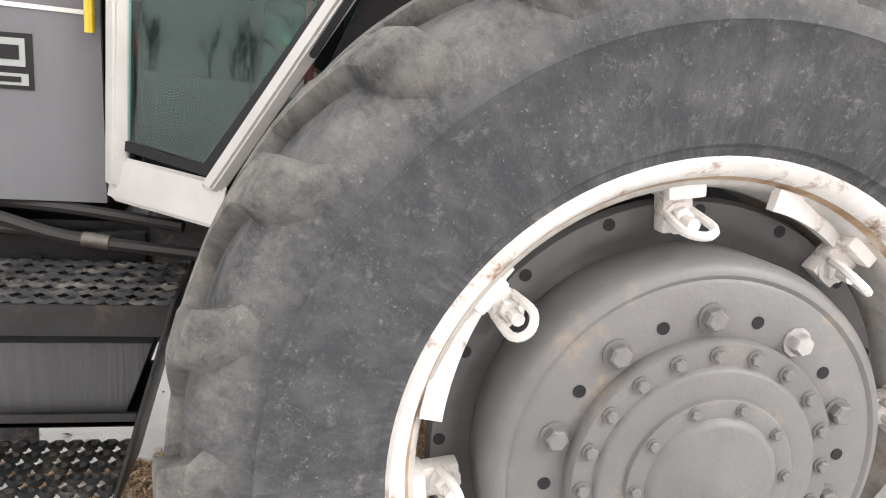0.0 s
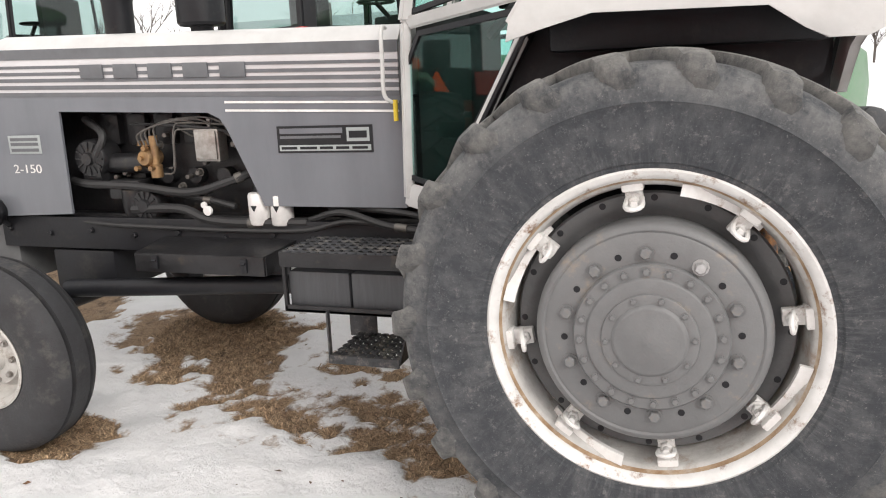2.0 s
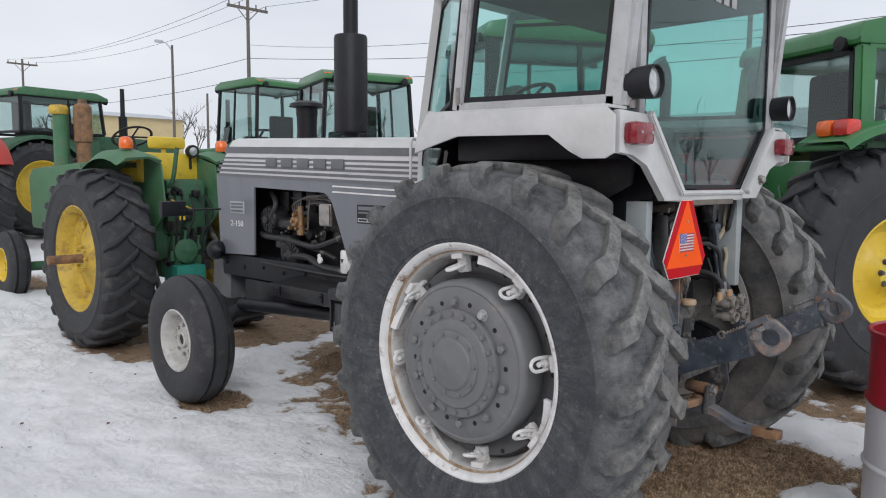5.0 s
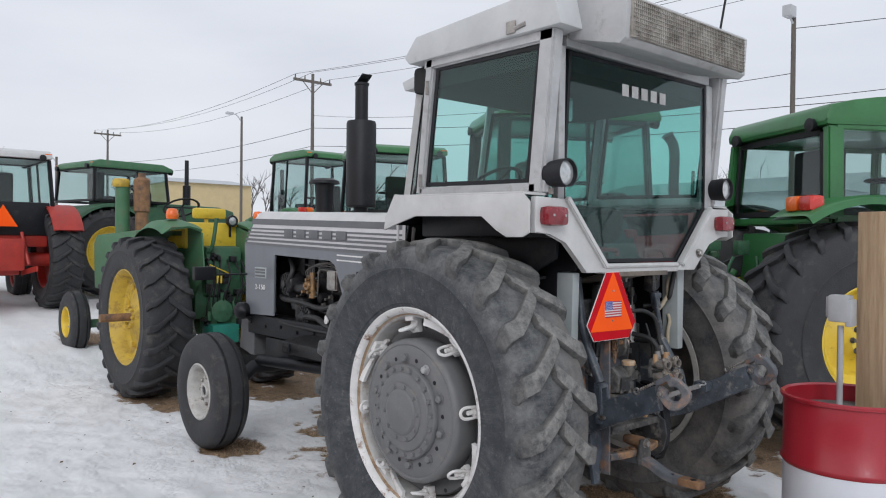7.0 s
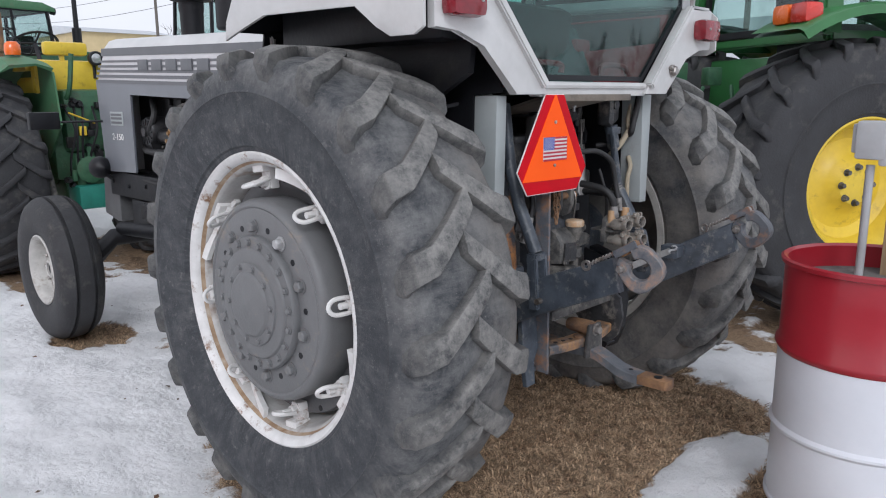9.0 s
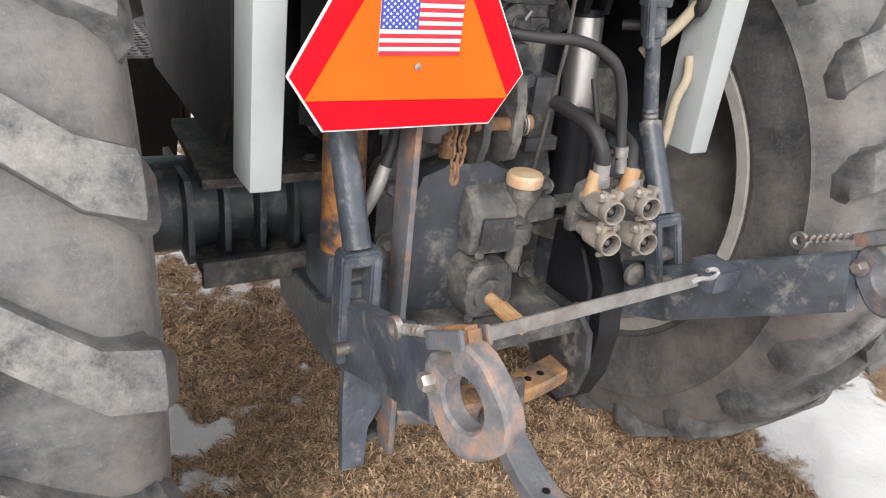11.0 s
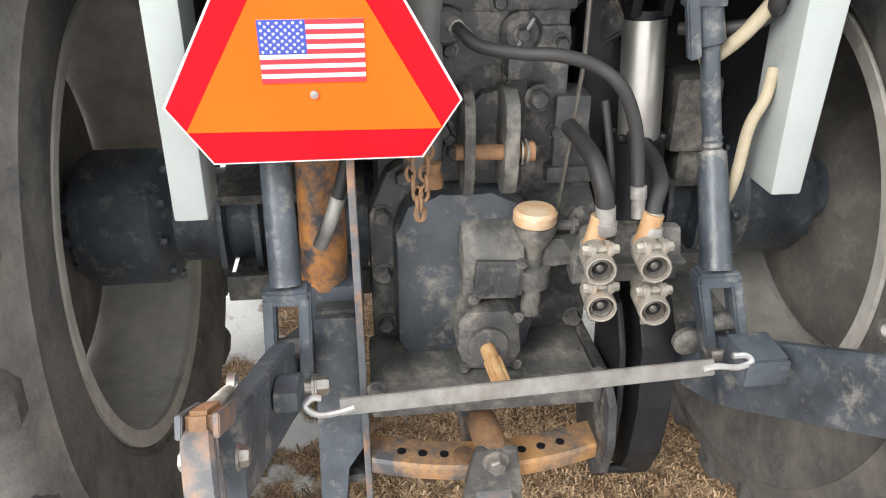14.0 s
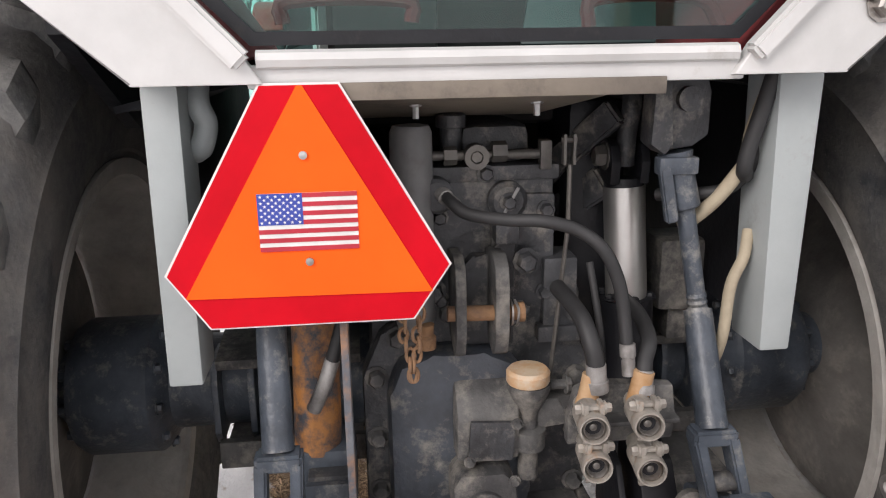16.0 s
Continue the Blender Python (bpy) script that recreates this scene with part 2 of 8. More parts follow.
ENGINE = surf("oily_engine_black", (0.02, 0.02, 0.022), (0.01, 0.01, 0.011), 10, 0.4, bump=0.2, bscale=50, dirt=(0.07, 0.055, 0.04), amount=0.3, dscale=9, spec=0.4)
RUST = surf("rusty_steel", (0.3, 0.165, 0.08), (0.15, 0.085, 0.05), 14, 0.85, bump=0.4, bscale=80, dirt=(0.06, 0.06, 0.065), amount=0.42, dscale=10)
STEEL = surf("scuffed_steel", (0.42, 0.4, 0.38), (0.25, 0.23, 0.21), 20, 0.4, metal=0.8, bump=0.15, dirt=(0.18, 0.12, 0.07), amount=0.3, dscale=12)
CHROME = surf("polished_rod", (0.66, 0.65, 0.63), (0.56, 0.55, 0.53), 8, 0.36, metal=0.9, rvar=0.06)
ZINC = surf("zinc_bolt", (0.5, 0.5, 0.5), (0.36, 0.36, 0.36), 30, 0.45, metal=0.6)
BRASS = surf("aged_brass", (0.4, 0.25, 0.12), (0.22, 0.14, 0.08), 20, 0.5, metal=0.7)
HOSE = surf("rubber_hose", (0.025, 0.025, 0.026), None, 15, 0.6)
SMV_RED = surf("reflective_red", (0.56, 0.003, 0.012), (0.46, 0.002, 0.009), 7, 0.5, dirt=(0.7, 0.2, 0.2), amount=0.06, dscale=8, spec=0.12)
SMV_ORANGE = surf("fluorescent_orange", (0.98, 0.115, 0.008), (0.95, 0.1, 0.006), 5, 0.6, spec=0.15)
FLAG_WHITE = surf("flag_white", (0.8, 0.79, 0.77), None, 10, 0.5)
FLAG_RED = surf("flag_red", (0.5, 0.02, 0.04), None, 10, 0.5)
FLAG_BLUE = surf("flag_blue", (0.03, 0.06, 0.36), None, 10, 0.5)
LENS_RED = surf("red_lamp_lens", (0.25, 0.015, 0.025), (0.16, 0.01, 0.016), 20, 0.25, coat=0.4)
LENS_ORANGE = surf("amber_lamp_lens", (0.85, 0.17, 0.02), (0.7, 0.12, 0.015), 20, 0.25, coat=0.4)
LENS_CLEAR = surf("clear_lamp_lens", (0.6, 0.62, 0.62), (0.4, 0.42, 0.42), 30, 0.12, metal=0.5, coat=0.6)
JD_GREEN = surf("farm_green_paint", (0.032, 0.16, 0.045), (0.024, 0.12, 0.034), 4, 0.38, coat=0.3, bump=0.03, dirt=(0.09, 0.13, 0.07), amount=0.22, dscale=5)
JD_FADED = surf("faded_green_paint", (0.07, 0.19, 0.095), (0.045, 0.13, 0.06), 6, 0.6, bump=0.1, dirt=(0.1, 0.085, 0.055), amount=0.4, dscale=6)
JD_YELLOW = surf("farm_yellow_paint", (0.72, 0.52, 0.04), (0.6, 0.42, 0.035), 6, 0.45, bump=0.05, dirt=(0.22, 0.13, 0.04), amount=0.3, dscale=9)
TEAL = surf("teal_bracket_paint", (0.02, 0.2, 0.15), None, 8, 0.5)
RED_PAINT = surf("tractor_red_paint", (0.42, 0.035, 0.022), (0.3, 0.025, 0.018), 6, 0.5, dirt=(0.12, 0.07, 0.05), amount=0.3)
DRUM_RED = surf("drum_red_paint", (0.36, 0.018, 0.03), (0.3, 0.014, 0.024), 3, 0.33, coat=0.2, bump=0.03)
DRUM_WHITE = surf("drum_white_paint", (0.68, 0.7, 0.74), (0.62, 0.64, 0.68), 3, 0.36, coat=0.2, bump=0.03, dirt=(0.2, 0.12, 0.08), amount=0.06, dscale=12)
WOOD = surf("weathered_post_wood", (0.4, 0.29, 0.18), (0.28, 0.19, 0.11), 9, 0.8, bump=0.4, bscale=30, dirt=(0.16, 0.12, 0.08), amount=0.3, dscale=5, stretch=(5, 5, 0.35))
POLE_WOOD = surf("utility_pole_wood", (0.13, 0.115, 0.1), (0.09, 0.08, 0.07), 6, 0.9, stretch=(3, 3, 0.3))
PLASTIC_GREY = surf("grey_box_plastic", (0.42, 0.43, 0.44), (0.36, 0.37, 0.38), 12, 0.4)
INTERIOR = surf("cab_interior_trim", (0.014, 0.013, 0.013), (0.008, 0.008, 0.008), 9, 0.8)
INTERIOR_RED = surf("faded_red_upholstery", (0.24, 0.03, 0.035), (0.15, 0.02, 0.024), 7, 0.7)
TAN = surf("tan_metal_siding", (0.5, 0.4, 0.22), (0.44, 0.35, 0.19), 2, 0.7)
PALE_SHED = surf("pale_shed_siding", (0.5, 0.52, 0.54), (0.44, 0.46, 0.48), 2, 0.7)
TREE_FAR = surf("bare_far_trees", (0.1, 0.085, 0.075), (0.06, 0.05, 0.045), 0.6, 0.95)
GRILLE = surf("dirty_grille_mesh", (0.42, 0.4, 0.36), (0.22, 0.2, 0.17), 9, 0.75, bump=0.6, bscale=120, dirt=(0.06, 0.05, 0.04), amount=0.42, dscale=10)
GLASS_CAB = glass("green_tinted_glass", (0.68, 0.88, 0.85))
GLASS_CLEAR = glass("cab_glass", (0.8, 0.87, 0.86))
ROOF_WHITE = surf("weathered_roof_paint", (0.56, 0.57, 0.57), (0.48, 0.49, 0.49), 4, 0.5, bump=0.06, dirt=(0.28, 0.26, 0.23), amount=0.25, dscale=7)
CAB_GREY = surf("weathered_cab_paint", (0.47, 0.475, 0.475), (0.37, 0.375, 0.38), 5, 0.5, bump=0.05, bscale=40, dirt=(0.24, 0.22, 0.19), amount=0.3, dscale=8)
GREASY = surf("greasy_green_casting", (0.055, 0.16, 0.08), (0.026, 0.08, 0.042), 9, 0.5, bump=0.3, bscale=40, dirt=(0.045, 0.04, 0.028), amount=0.44, dscale=9)
OLD_YELLOW = surf("grimy_yellow_paint", (0.6, 0.42, 0.045), (0.46, 0.31, 0.04), 6, 0.55, bump=0.12, dirt=(0.16, 0.09, 0.035), amount=0.44, dscale=9)
DARK_PIPE = surf("dull_steel_pipe", (0.16, 0.15, 0.135), (0.09, 0.085, 0.08), 25, 0.45, metal=0.5)

# ---- mesh helpers ----


def part(name, bm, mat, parent=None, label="", angle=38):
    """Links a bmesh as one mesh object, under a thing or a part."""
    bmesh.ops.recalc_face_normals(bm, faces=bm.faces)
    me = bpy.data.meshes.new(name)
    bm.to_mesh(me)
    bm.free()
    me.materials.append(mat)
    me.polygons.foreach_set("use_smooth", [True] * len(me.polygons))
    me.set_sharp_from_angle(angle=radians(angle))
    ob = new(name, me)
    if parent:
        ob.parent = parent
    if label:
        ob["label"] = label
    return ob


def same_part(name, source, parent, m):
    """A piece that shares the mesh of another."""
    ob = new(name, source.data)
    ob.parent = parent
    ob.matrix_basis = m
    return ob


def thing(name, at=(0, 0, 0), label="", category="", group="", kind="", rz=0):
    ob = new(name)
    ob.matrix_basis = pose(*at, 0, 0, rz)
    return tagged(ob, label, category, group, kind)


def B():
    return bmesh.new()


def box(bm, x0, x1, y0, y1, z0, z1, bev=0.0, m=None):
    g = bmesh.ops.create_cube(bm, size=1.0)
    vs = g["verts"]
    for v in vs:
        v.co = Vector(((x0 + x1) / 2 + v.co.x * (x1 - x0), (y0 + y1) / 2 + v.co.y * (y1 - y0), (z0 + z1) / 2 + v.co.z * (z1 - z0)))
    if m is not None:
        bmesh.ops.transform(bm, matrix=m, verts=vs)
    if bev:
        es = list({e for v in vs for e in v.link_edges})
        bmesh.ops.bevel(bm, geom=es, offset=bev, segments=2, affect="EDGES", profile=0.6)
    return bm


def prism(bm, pts, axis, a, b, bev=0.0):
    """A polygon pushed along an axis: pts hold the two other coordinates in order x, y, z."""
    def at(p, h):
        return {"x": (h, p[0], p[1]), "y": (p[0], h, p[1]), "z": (p[0], p[1], h)}[axis]
    lo = [bm.verts.new(at(p, a)) for p in pts]
    hi = [bm.verts.new(at(p, b)) for p in pts]
    k = len(pts)
    fs = [bm.faces.new(lo), bm.faces.new(hi[::-1])]
    for i in range(k):
        fs.append(bm.faces.new((lo[i], lo[(i + 1) % k], hi[(i + 1) % k], hi[i])))
    if bev:
        es = list({e for f in fs[:2] for e in f.edges} | {e for f in fs[2:] for e in f.edges})
        bmesh.ops.bevel(bm, geom=es, offset=bev, segments=2, affect="EDGES", profile=0.6)
    return bm


def slab(bm, corners, thick, bev=0.0):
    """A flat polygon in space with a thickness along its normal."""
    p = [Vector(c) for c in corners]
    n = Vector((0, 0, 0))
    for i in range(len(p)):
        n += (p[i] - p[0]).cross(p[(i + 1) % len(p)] - p[0])
    n.normalize()
    lo = [bm.verts.new(c - n * thick / 2) for c in p]
    hi = [bm.verts.new(c + n * thick / 2) for c in p]
    k = len(p)
    fs = [bm.faces.new(lo), bm.faces.new(hi[::-1])]
    for i in range(k):
        fs.append(bm.faces.new((lo[i], lo[(i + 1) % k], hi[(i + 1) % k], hi[i])))
    if bev:
        bmesh.ops.bevel(bm, geom=list({e for f in fs for e in f.edges}), offset=bev, segments=2, affect="EDGES", profile=0.6)
    return bm


def lathe(bm, prof, seg=48, at=(0, 0, 0), axis="y", closed=False):
    """Turns a profile of (radius, height) about an axis."""
    rings = []
    for r, h in prof:
        ring = []
        for i in range(seg):
            a = 2 * math.pi * i / seg
            c, s = r * math.cos(a), r * math.sin(a)
            co = {"y": (c, h, s), "x": (h, c, s), "z": (c, s, h)}[axis]
            ring.append(bm.verts.new((co[0] + at[0], co[1] + at[1], co[2] + at[2])))
        rings.append(ring)
    pairs = list(zip(rings, rings[1:])) + ([(rings[-1], rings[0])] if closed else [])
    for a, b in pairs:
        for i in range(seg):
            j = (i + 1) % seg
            bm.faces.new((a[i], a[j], b[j], b[i]))
    if not closed:
        for ring, r in ((rings[0], prof[0][0]), (rings[-1], prof[-1][0])):
            if r > 1e-5:
                bm.faces.new(ring)
    return bm


def tube(bm, pts, r, n=8, flat=1.0):
    """A round bar along a line of points; r may be a list."""
    p = [Vector(c) for c in pts]
    rs = r if isinstance(r, (list, tuple)) else [r] * len(p)
    rings, up = [], None
    for i, c in enumerate(p):
        d = (p[min(i + 1, len(p) - 1)] - p[max(i - 1, 0)]).normalized()
        if up is None:
            up = d.orthogonal().normalized()
        up = (up - d * up.dot(d)).normalized()
        side = d.cross(up)
        rings.append([bm.verts.new(c + (up * math.cos(2 * math.pi * k / n) + side * flat * math.sin(2 * math.pi * k / n)) * rs[i]) for k in range(n)])
    for a, b in zip(rings, rings[1:]):
        for k in range(n):
            bm.faces.new((a[k], a[(k + 1) % n], b[(k + 1) % n], b[k]))
    bm.faces.new(rings[0][::-1])
    bm.faces.new(rings[-1])
    return bm


def curve(pts, steps=6):
    """A smooth line through the given points."""
    p = [Vector(c) for c in pts]
    p = [p[0] * 2 - p[1], *p, p[-1] * 2 - p[-2]]
    out = []
    for a, b, c, d in zip(p, p[1:], p[2:], p[3:]):
        for i in range(steps):
            t = i / steps
            out.append(0.5 * ((2 * b) + (c - a) * t + (2 * a - 5 * b + 4 * c - d) * t * t + (3 * b - a - 3 * c + d) * t ** 3))
    out.append(p[-2])
    return out


def hexbolt(bm, at, axis, r=0.016, h=0.014, turn=0.3):
    """A hexagon head with its washer; h is signed along the axis."""
    x, y, z = at
    s = 1 if h > 0 else -1
    lathe(bm, [(r * 1.35, 0), (r * 1.35, s * 0.003)], 10, at, axis)
    k = []
    for hh, rr in ((s * 0.003, r), (h * 0.8, r), (h, r * 0.8)):
        k.append((rr, hh))
    rings = []
    for rr, hh in k:
        ring = []
        for i in range(6):
            a = math.pi / 3 * i + turn
            c, sn = rr * math.cos(a), rr * math.sin(a)
            co = {"y": (c, hh, sn), "x": (hh, c, sn), "z": (c, sn, hh)}[axis]
            ring.append(bm.verts.new((co[0] + x, co[1] + y, co[2] + z)))
        rings.append(ring)
    for a, b in zip(rings, rings[1:]):
        for i in range(6):
            bm.faces.new((a[i], a[(i + 1) % 6], b[(i + 1) % 6], b[i]))
    bm.faces.new(rings[-1])
    return bm


def text_mesh(body, size, depth):
    """Raised characters of the built-in font as a bmesh, in the xy plane."""
    cu = bpy.data.curves.new("characters", "FONT")
    cu.body, cu.size, cu.extrude = body, size, depth
    ob = bpy.data.objects.new("characters", cu)
    scene.collection.objects.link(ob)
    me = bpy.data.meshes.new_from_object(ob.evaluated_get(bpy.context.evaluated_depsgraph_get()))
    bm = bmesh.new()
    bm.from_mesh(me)
    bpy.data.objects.remove(ob)
    return bm


def strip(bm, a, b, w, t, n=(0, 1, 0)):
    """A flat bar from a to b, w wide, t thick along n."""
    a, b, n = Vector(a), Vector(b), Vector(n).normalized()
    d = (b - a).normalized()
    s = d.cross(n).normalized() * w / 2
    k = n * t / 2
    vs = [bm.verts.new(p + i * s + j * k) for p in (a, b) for i, j in ((-1, -1), (1, -1), (1, 1), (-1, 1))]
    for f in ((0, 1, 2, 3), (7, 6, 5, 4), (0, 4, 5, 1), (1, 5, 6, 2), (2, 6, 7, 3), (3, 7, 4, 0)):
        bm.faces.new([vs[i] for i in f])
    es = list({e for v in vs for e in v.link_edges})
    bmesh.ops.bevel(bm, geom=es, offset=min(w, t) * 0.18, segments=2, affect="EDGES")

# ---- ground: one sheet of snow and dead grass ----
C = 0.09  # the grey tractor's middle line


def bare(x, y):
    """How bare of snow the ground is: 0 snow, 1 dead grass."""
    def blob(cx, cy, rx, ry, v):
        d = math.hypot((x - cx) / rx, (y - cy) / ry)
        return v * max(0.0, min(1.0, 1.9 - 1.4 * d))
    v = max(blob(-1.6, 0.3, 1.1, 0.75, 0.52), blob(-2.5, 0.4, 0.8, 0.45, 0.5), blob(0.65, 0.35, 1.15, 0.95, 1.2), blob(0.0, -0.72, 0.75, 0.3, 1.0),
            blob(-0.75, -0.05, 0.75, 0.5, 0.74), blob(-1.35, 0.1, 1.0, 0.6, 0.56), blob(-2.85, -0.6, 0.34, 0.26, 0.9), blob(-2.93, 0.86, 0.75, 0.45, 0.9), blob(-5.1, -0.2, 0.75, 0.5, 0.9),
            blob(-5.1, 1.2, 1.0, 1.2, 0.8), blob(-8.7, -0.1, 0.5, 0.35, 0.9), blob(0.3, 3.3, 1.6, 1.3, 0.95), blob(-1.4, 3.9, 2.5, 1.4, 0.7), blob(-16, 2.2, 3.0, 1.6, 0.85),
            blob(1.4, 0.6, 0.55, 0.5, 1.0))
    v -= blob(-0.95, 0.85, 0.5, 0.3, 0.5) + blob(0.97, 0.4, 0.17, 0.5, 1.2) + blob(1.0, 1.45, 0.5, 0.3, 0.8)
    n = 0.6 * noise.noise(Vector((x * 1.3, y * 1.3, 3.1))) + 0.75 * noise.noise(Vector((x * 4.1, y * 4.1, 7.7))) + 0.75 * noise.noise(Vector((x * 11, y * 11, 1.2)))
    return max(0.0, min(1.0, (v + 0.55 * n * min(1.0, 0.3 + 2.5 * max(0.0, v)) - 0.46) * 2.6 + 0.5))


def rise(x, y):
    """The lie of the land, a little higher behind and beyond the tractor."""
    z = 0.09 * max(0.0, min(1.0, (y + 0.3) / 1.3)) * max(0.0, min(1.0, (x + 1.6) / 1.4))
    z += 0.09 * max(0.0, 1.0 - math.hypot((x + 2.9) / 1.3, (y - 1.15) / 0.7))
    return z + 0.055 * max(0.0, min(42.0, -4.6 - x)) + 0.03 * max(0.0, min(42.0, y - 2.0))


def build_ground():
    def steps(lo, hi, fine, far):
        a = list(np.arange(lo, hi, fine))
        d, v = fine, hi
        up = []
        while v < far:
            up.append(v)
            d *= 1.22
            v += d
        up.append(far)
        d, v, dn = fine, lo, []
        while v > -far:
            d *= 1.22
            v -= d
            dn.append(max(v, -far))
        return dn[::-1] + a + up
    xs, ys = steps(-6.2, 3.2, 0.04, 900.0), steps(-3.4, 3.4, 0.04, 900.0)
    co, mask = [], []
    for y in ys:
        for x in xs:
            near = abs(x) < 30 and abs(y) < 30
            b = bare(x, y) if near else 0.0
            z = rise(x, y)
            if near:
                v3 = Vector((x, y, 0.0))
                z += 0.02 * noise.noise(v3 * 0.9) + 0.012 * noise.noise(v3 * 3.3)
                z += (1 - b) * (0.03 + 0.03 * noise.noise(v3 * 5.0 + Vector((9, 2, 0))) + 0.015 * noise.noise(v3 * 12)) + b * 0.012 * noise.noise(v3 * 17)
                z -= 0.03
            co.append((x, y, z))
            mask.append(b)
    w = len(xs)
    faces = [(j * w + i, j * w + i + 1, (j + 1) * w + i + 1, (j + 1) * w + i) for j in range(len(ys) - 1) for i in range(w - 1)]
    me = bpy.data.meshes.new("ground")
    me.from_pydata(co, [], faces)
    at = me.attributes.new("bare", "FLOAT", "POINT")
    at.data.foreach_set("value", mask)
    me.polygons.foreach_set("use_smooth", [True] * len(me.polygons))
    m = bpy.data.materials.new("snow_and_dead_grass")
    m.use_nodes = True
    n, l = m.node_tree.nodes, m.node_tree.links
    b = n["Principled BSDF"]
    tc = n.new("ShaderNodeTexCoord")

    def nz(scale, detail=8, rough=0.65):
        k = n.new("ShaderNodeTexNoise")
        k.inputs["Scale"].default_value, k.inputs["Detail"].default_value, k.inputs["Roughness"].default_value = scale, detail, rough
        l.new(tc.outputs["Object"], k.inputs["Vector"])
        return k.outputs["Fac"]

    def ramp(fac, *stops):
        r = n.new("ShaderNodeValToRGB")
        while len(r.color_ramp.elements) < len(stops):
            r.color_ramp.elements.new(0.5)
        for e, (p, c) in zip(r.color_ramp.elements, stops):
            e.position, e.color = p, (*c, 1)
        l.new(fac, r.inputs["Fac"])
        return r.outputs["Color"]

    def mix(f, a, c):
        k = n.new("ShaderNodeMix")
        k.data_type = "RGBA"
        if isinstance(f, float):
            k.inputs["Factor"].default_value = f
        else:
            l.new(f, k.inputs["Factor"])
        l.new(a, k.inputs["A"])
        l.new(c, k.inputs["B"])
        return k.outputs["Result"]

    grass = ramp(nz(26, 10, 0.75), (0.36, (0.06, 0.037, 0.023)), (0.5, (0.3, 0.192, 0.11)), (0.66, (0.6, 0.44, 0.29)))
    soil = ramp(nz(7), (0.42, (0.085, 0.05, 0.032)), (0.58, (0.35, 0.228, 0.135)))
    straw = ramp(nz(150, 6, 0.8), (0.38, (0.05, 0.03, 0.02)), (0.5, (0.3, 0.19, 0.11)), (0.6, (0.72, 0.54, 0.36)))
    ground_col = mix(0.55, mix(nz(3.5, 5), grass, soil), straw)
    wet = ramp(nz(4.3, 9, 0.72), (0.36, (0.34, 0.3, 0.27)), (0.47, (1.0, 1.0, 1.0)))
    wm = n.new("ShaderNodeMix")
    wm.data_type, wm.blend_type = "RGBA", "MULTIPLY"
    wm.inputs["Factor"].default_value = 1.0
    l.new(ground_col, wm.inputs["A"])
    l.new(wet, wm.inputs["B"])
    ground_col = wm.outputs["Result"]
    snow = ramp(nz(1.6), (0.32, (0.8, 0.8, 0.8)), (0.6, (0.92, 0.925, 0.93)))
    grit = ramp(nz(38, 10, 0.8), (0.24, (0.4, 0.34, 0.28)), (0.32, (0.9, 0.905, 0.91)))
    snow_col = mix(0.25, snow, grit)
    a = n.new("ShaderNodeAttribute")
    a.attribute_name = "bare"
    k = n.new("ShaderNodeMath")
    k.operation = "MULTIPLY_ADD"
    l.new(nz(30, 8, 0.7), k.inputs[0])
    k.inputs[1].default_value = 1.3
    l.new(a.outputs["Fac"], k.inputs[2])
    mr = n.new("ShaderNodeMapRange")
    mr.inputs["From Min"].default_value, mr.inputs["From Max"].default_value = 0.92, 1.3
    l.new(k.outputs["Value"], mr.inputs["Value"])
    l.new(mix(mr.outputs["Result"], snow_col, ground_col), b.inputs["Base Color"])
    b.inputs["Roughness"].default_value = 0.7
    bp = n.new("ShaderNodeBump")
    bp.inputs["Strength"].default_value, bp.inputs["Distance"].default_value = 0.8, 0.05
    l.new(nz(18, 9, 0.7), bp.inputs["Height"])
    b2 = n.new("ShaderNodeBump")
    b2.inputs["Strength"].default_value, b2.inputs["Distance"].default_value = 0.6, 0.008
    l.new(nz(120, 6, 0.75), b2.inputs["Height"])
    l.new(bp.outputs["Normal"], b2.inputs["Normal"])
    l.new(b2.outputs["Normal"], b.inputs["Normal"])
    me.materials.append(m)
    return tagged(new("ground", me), "patchy melting snow over flattened dead brown grass", "ground", kind="structure")


build_ground()

# ---- wheels ----


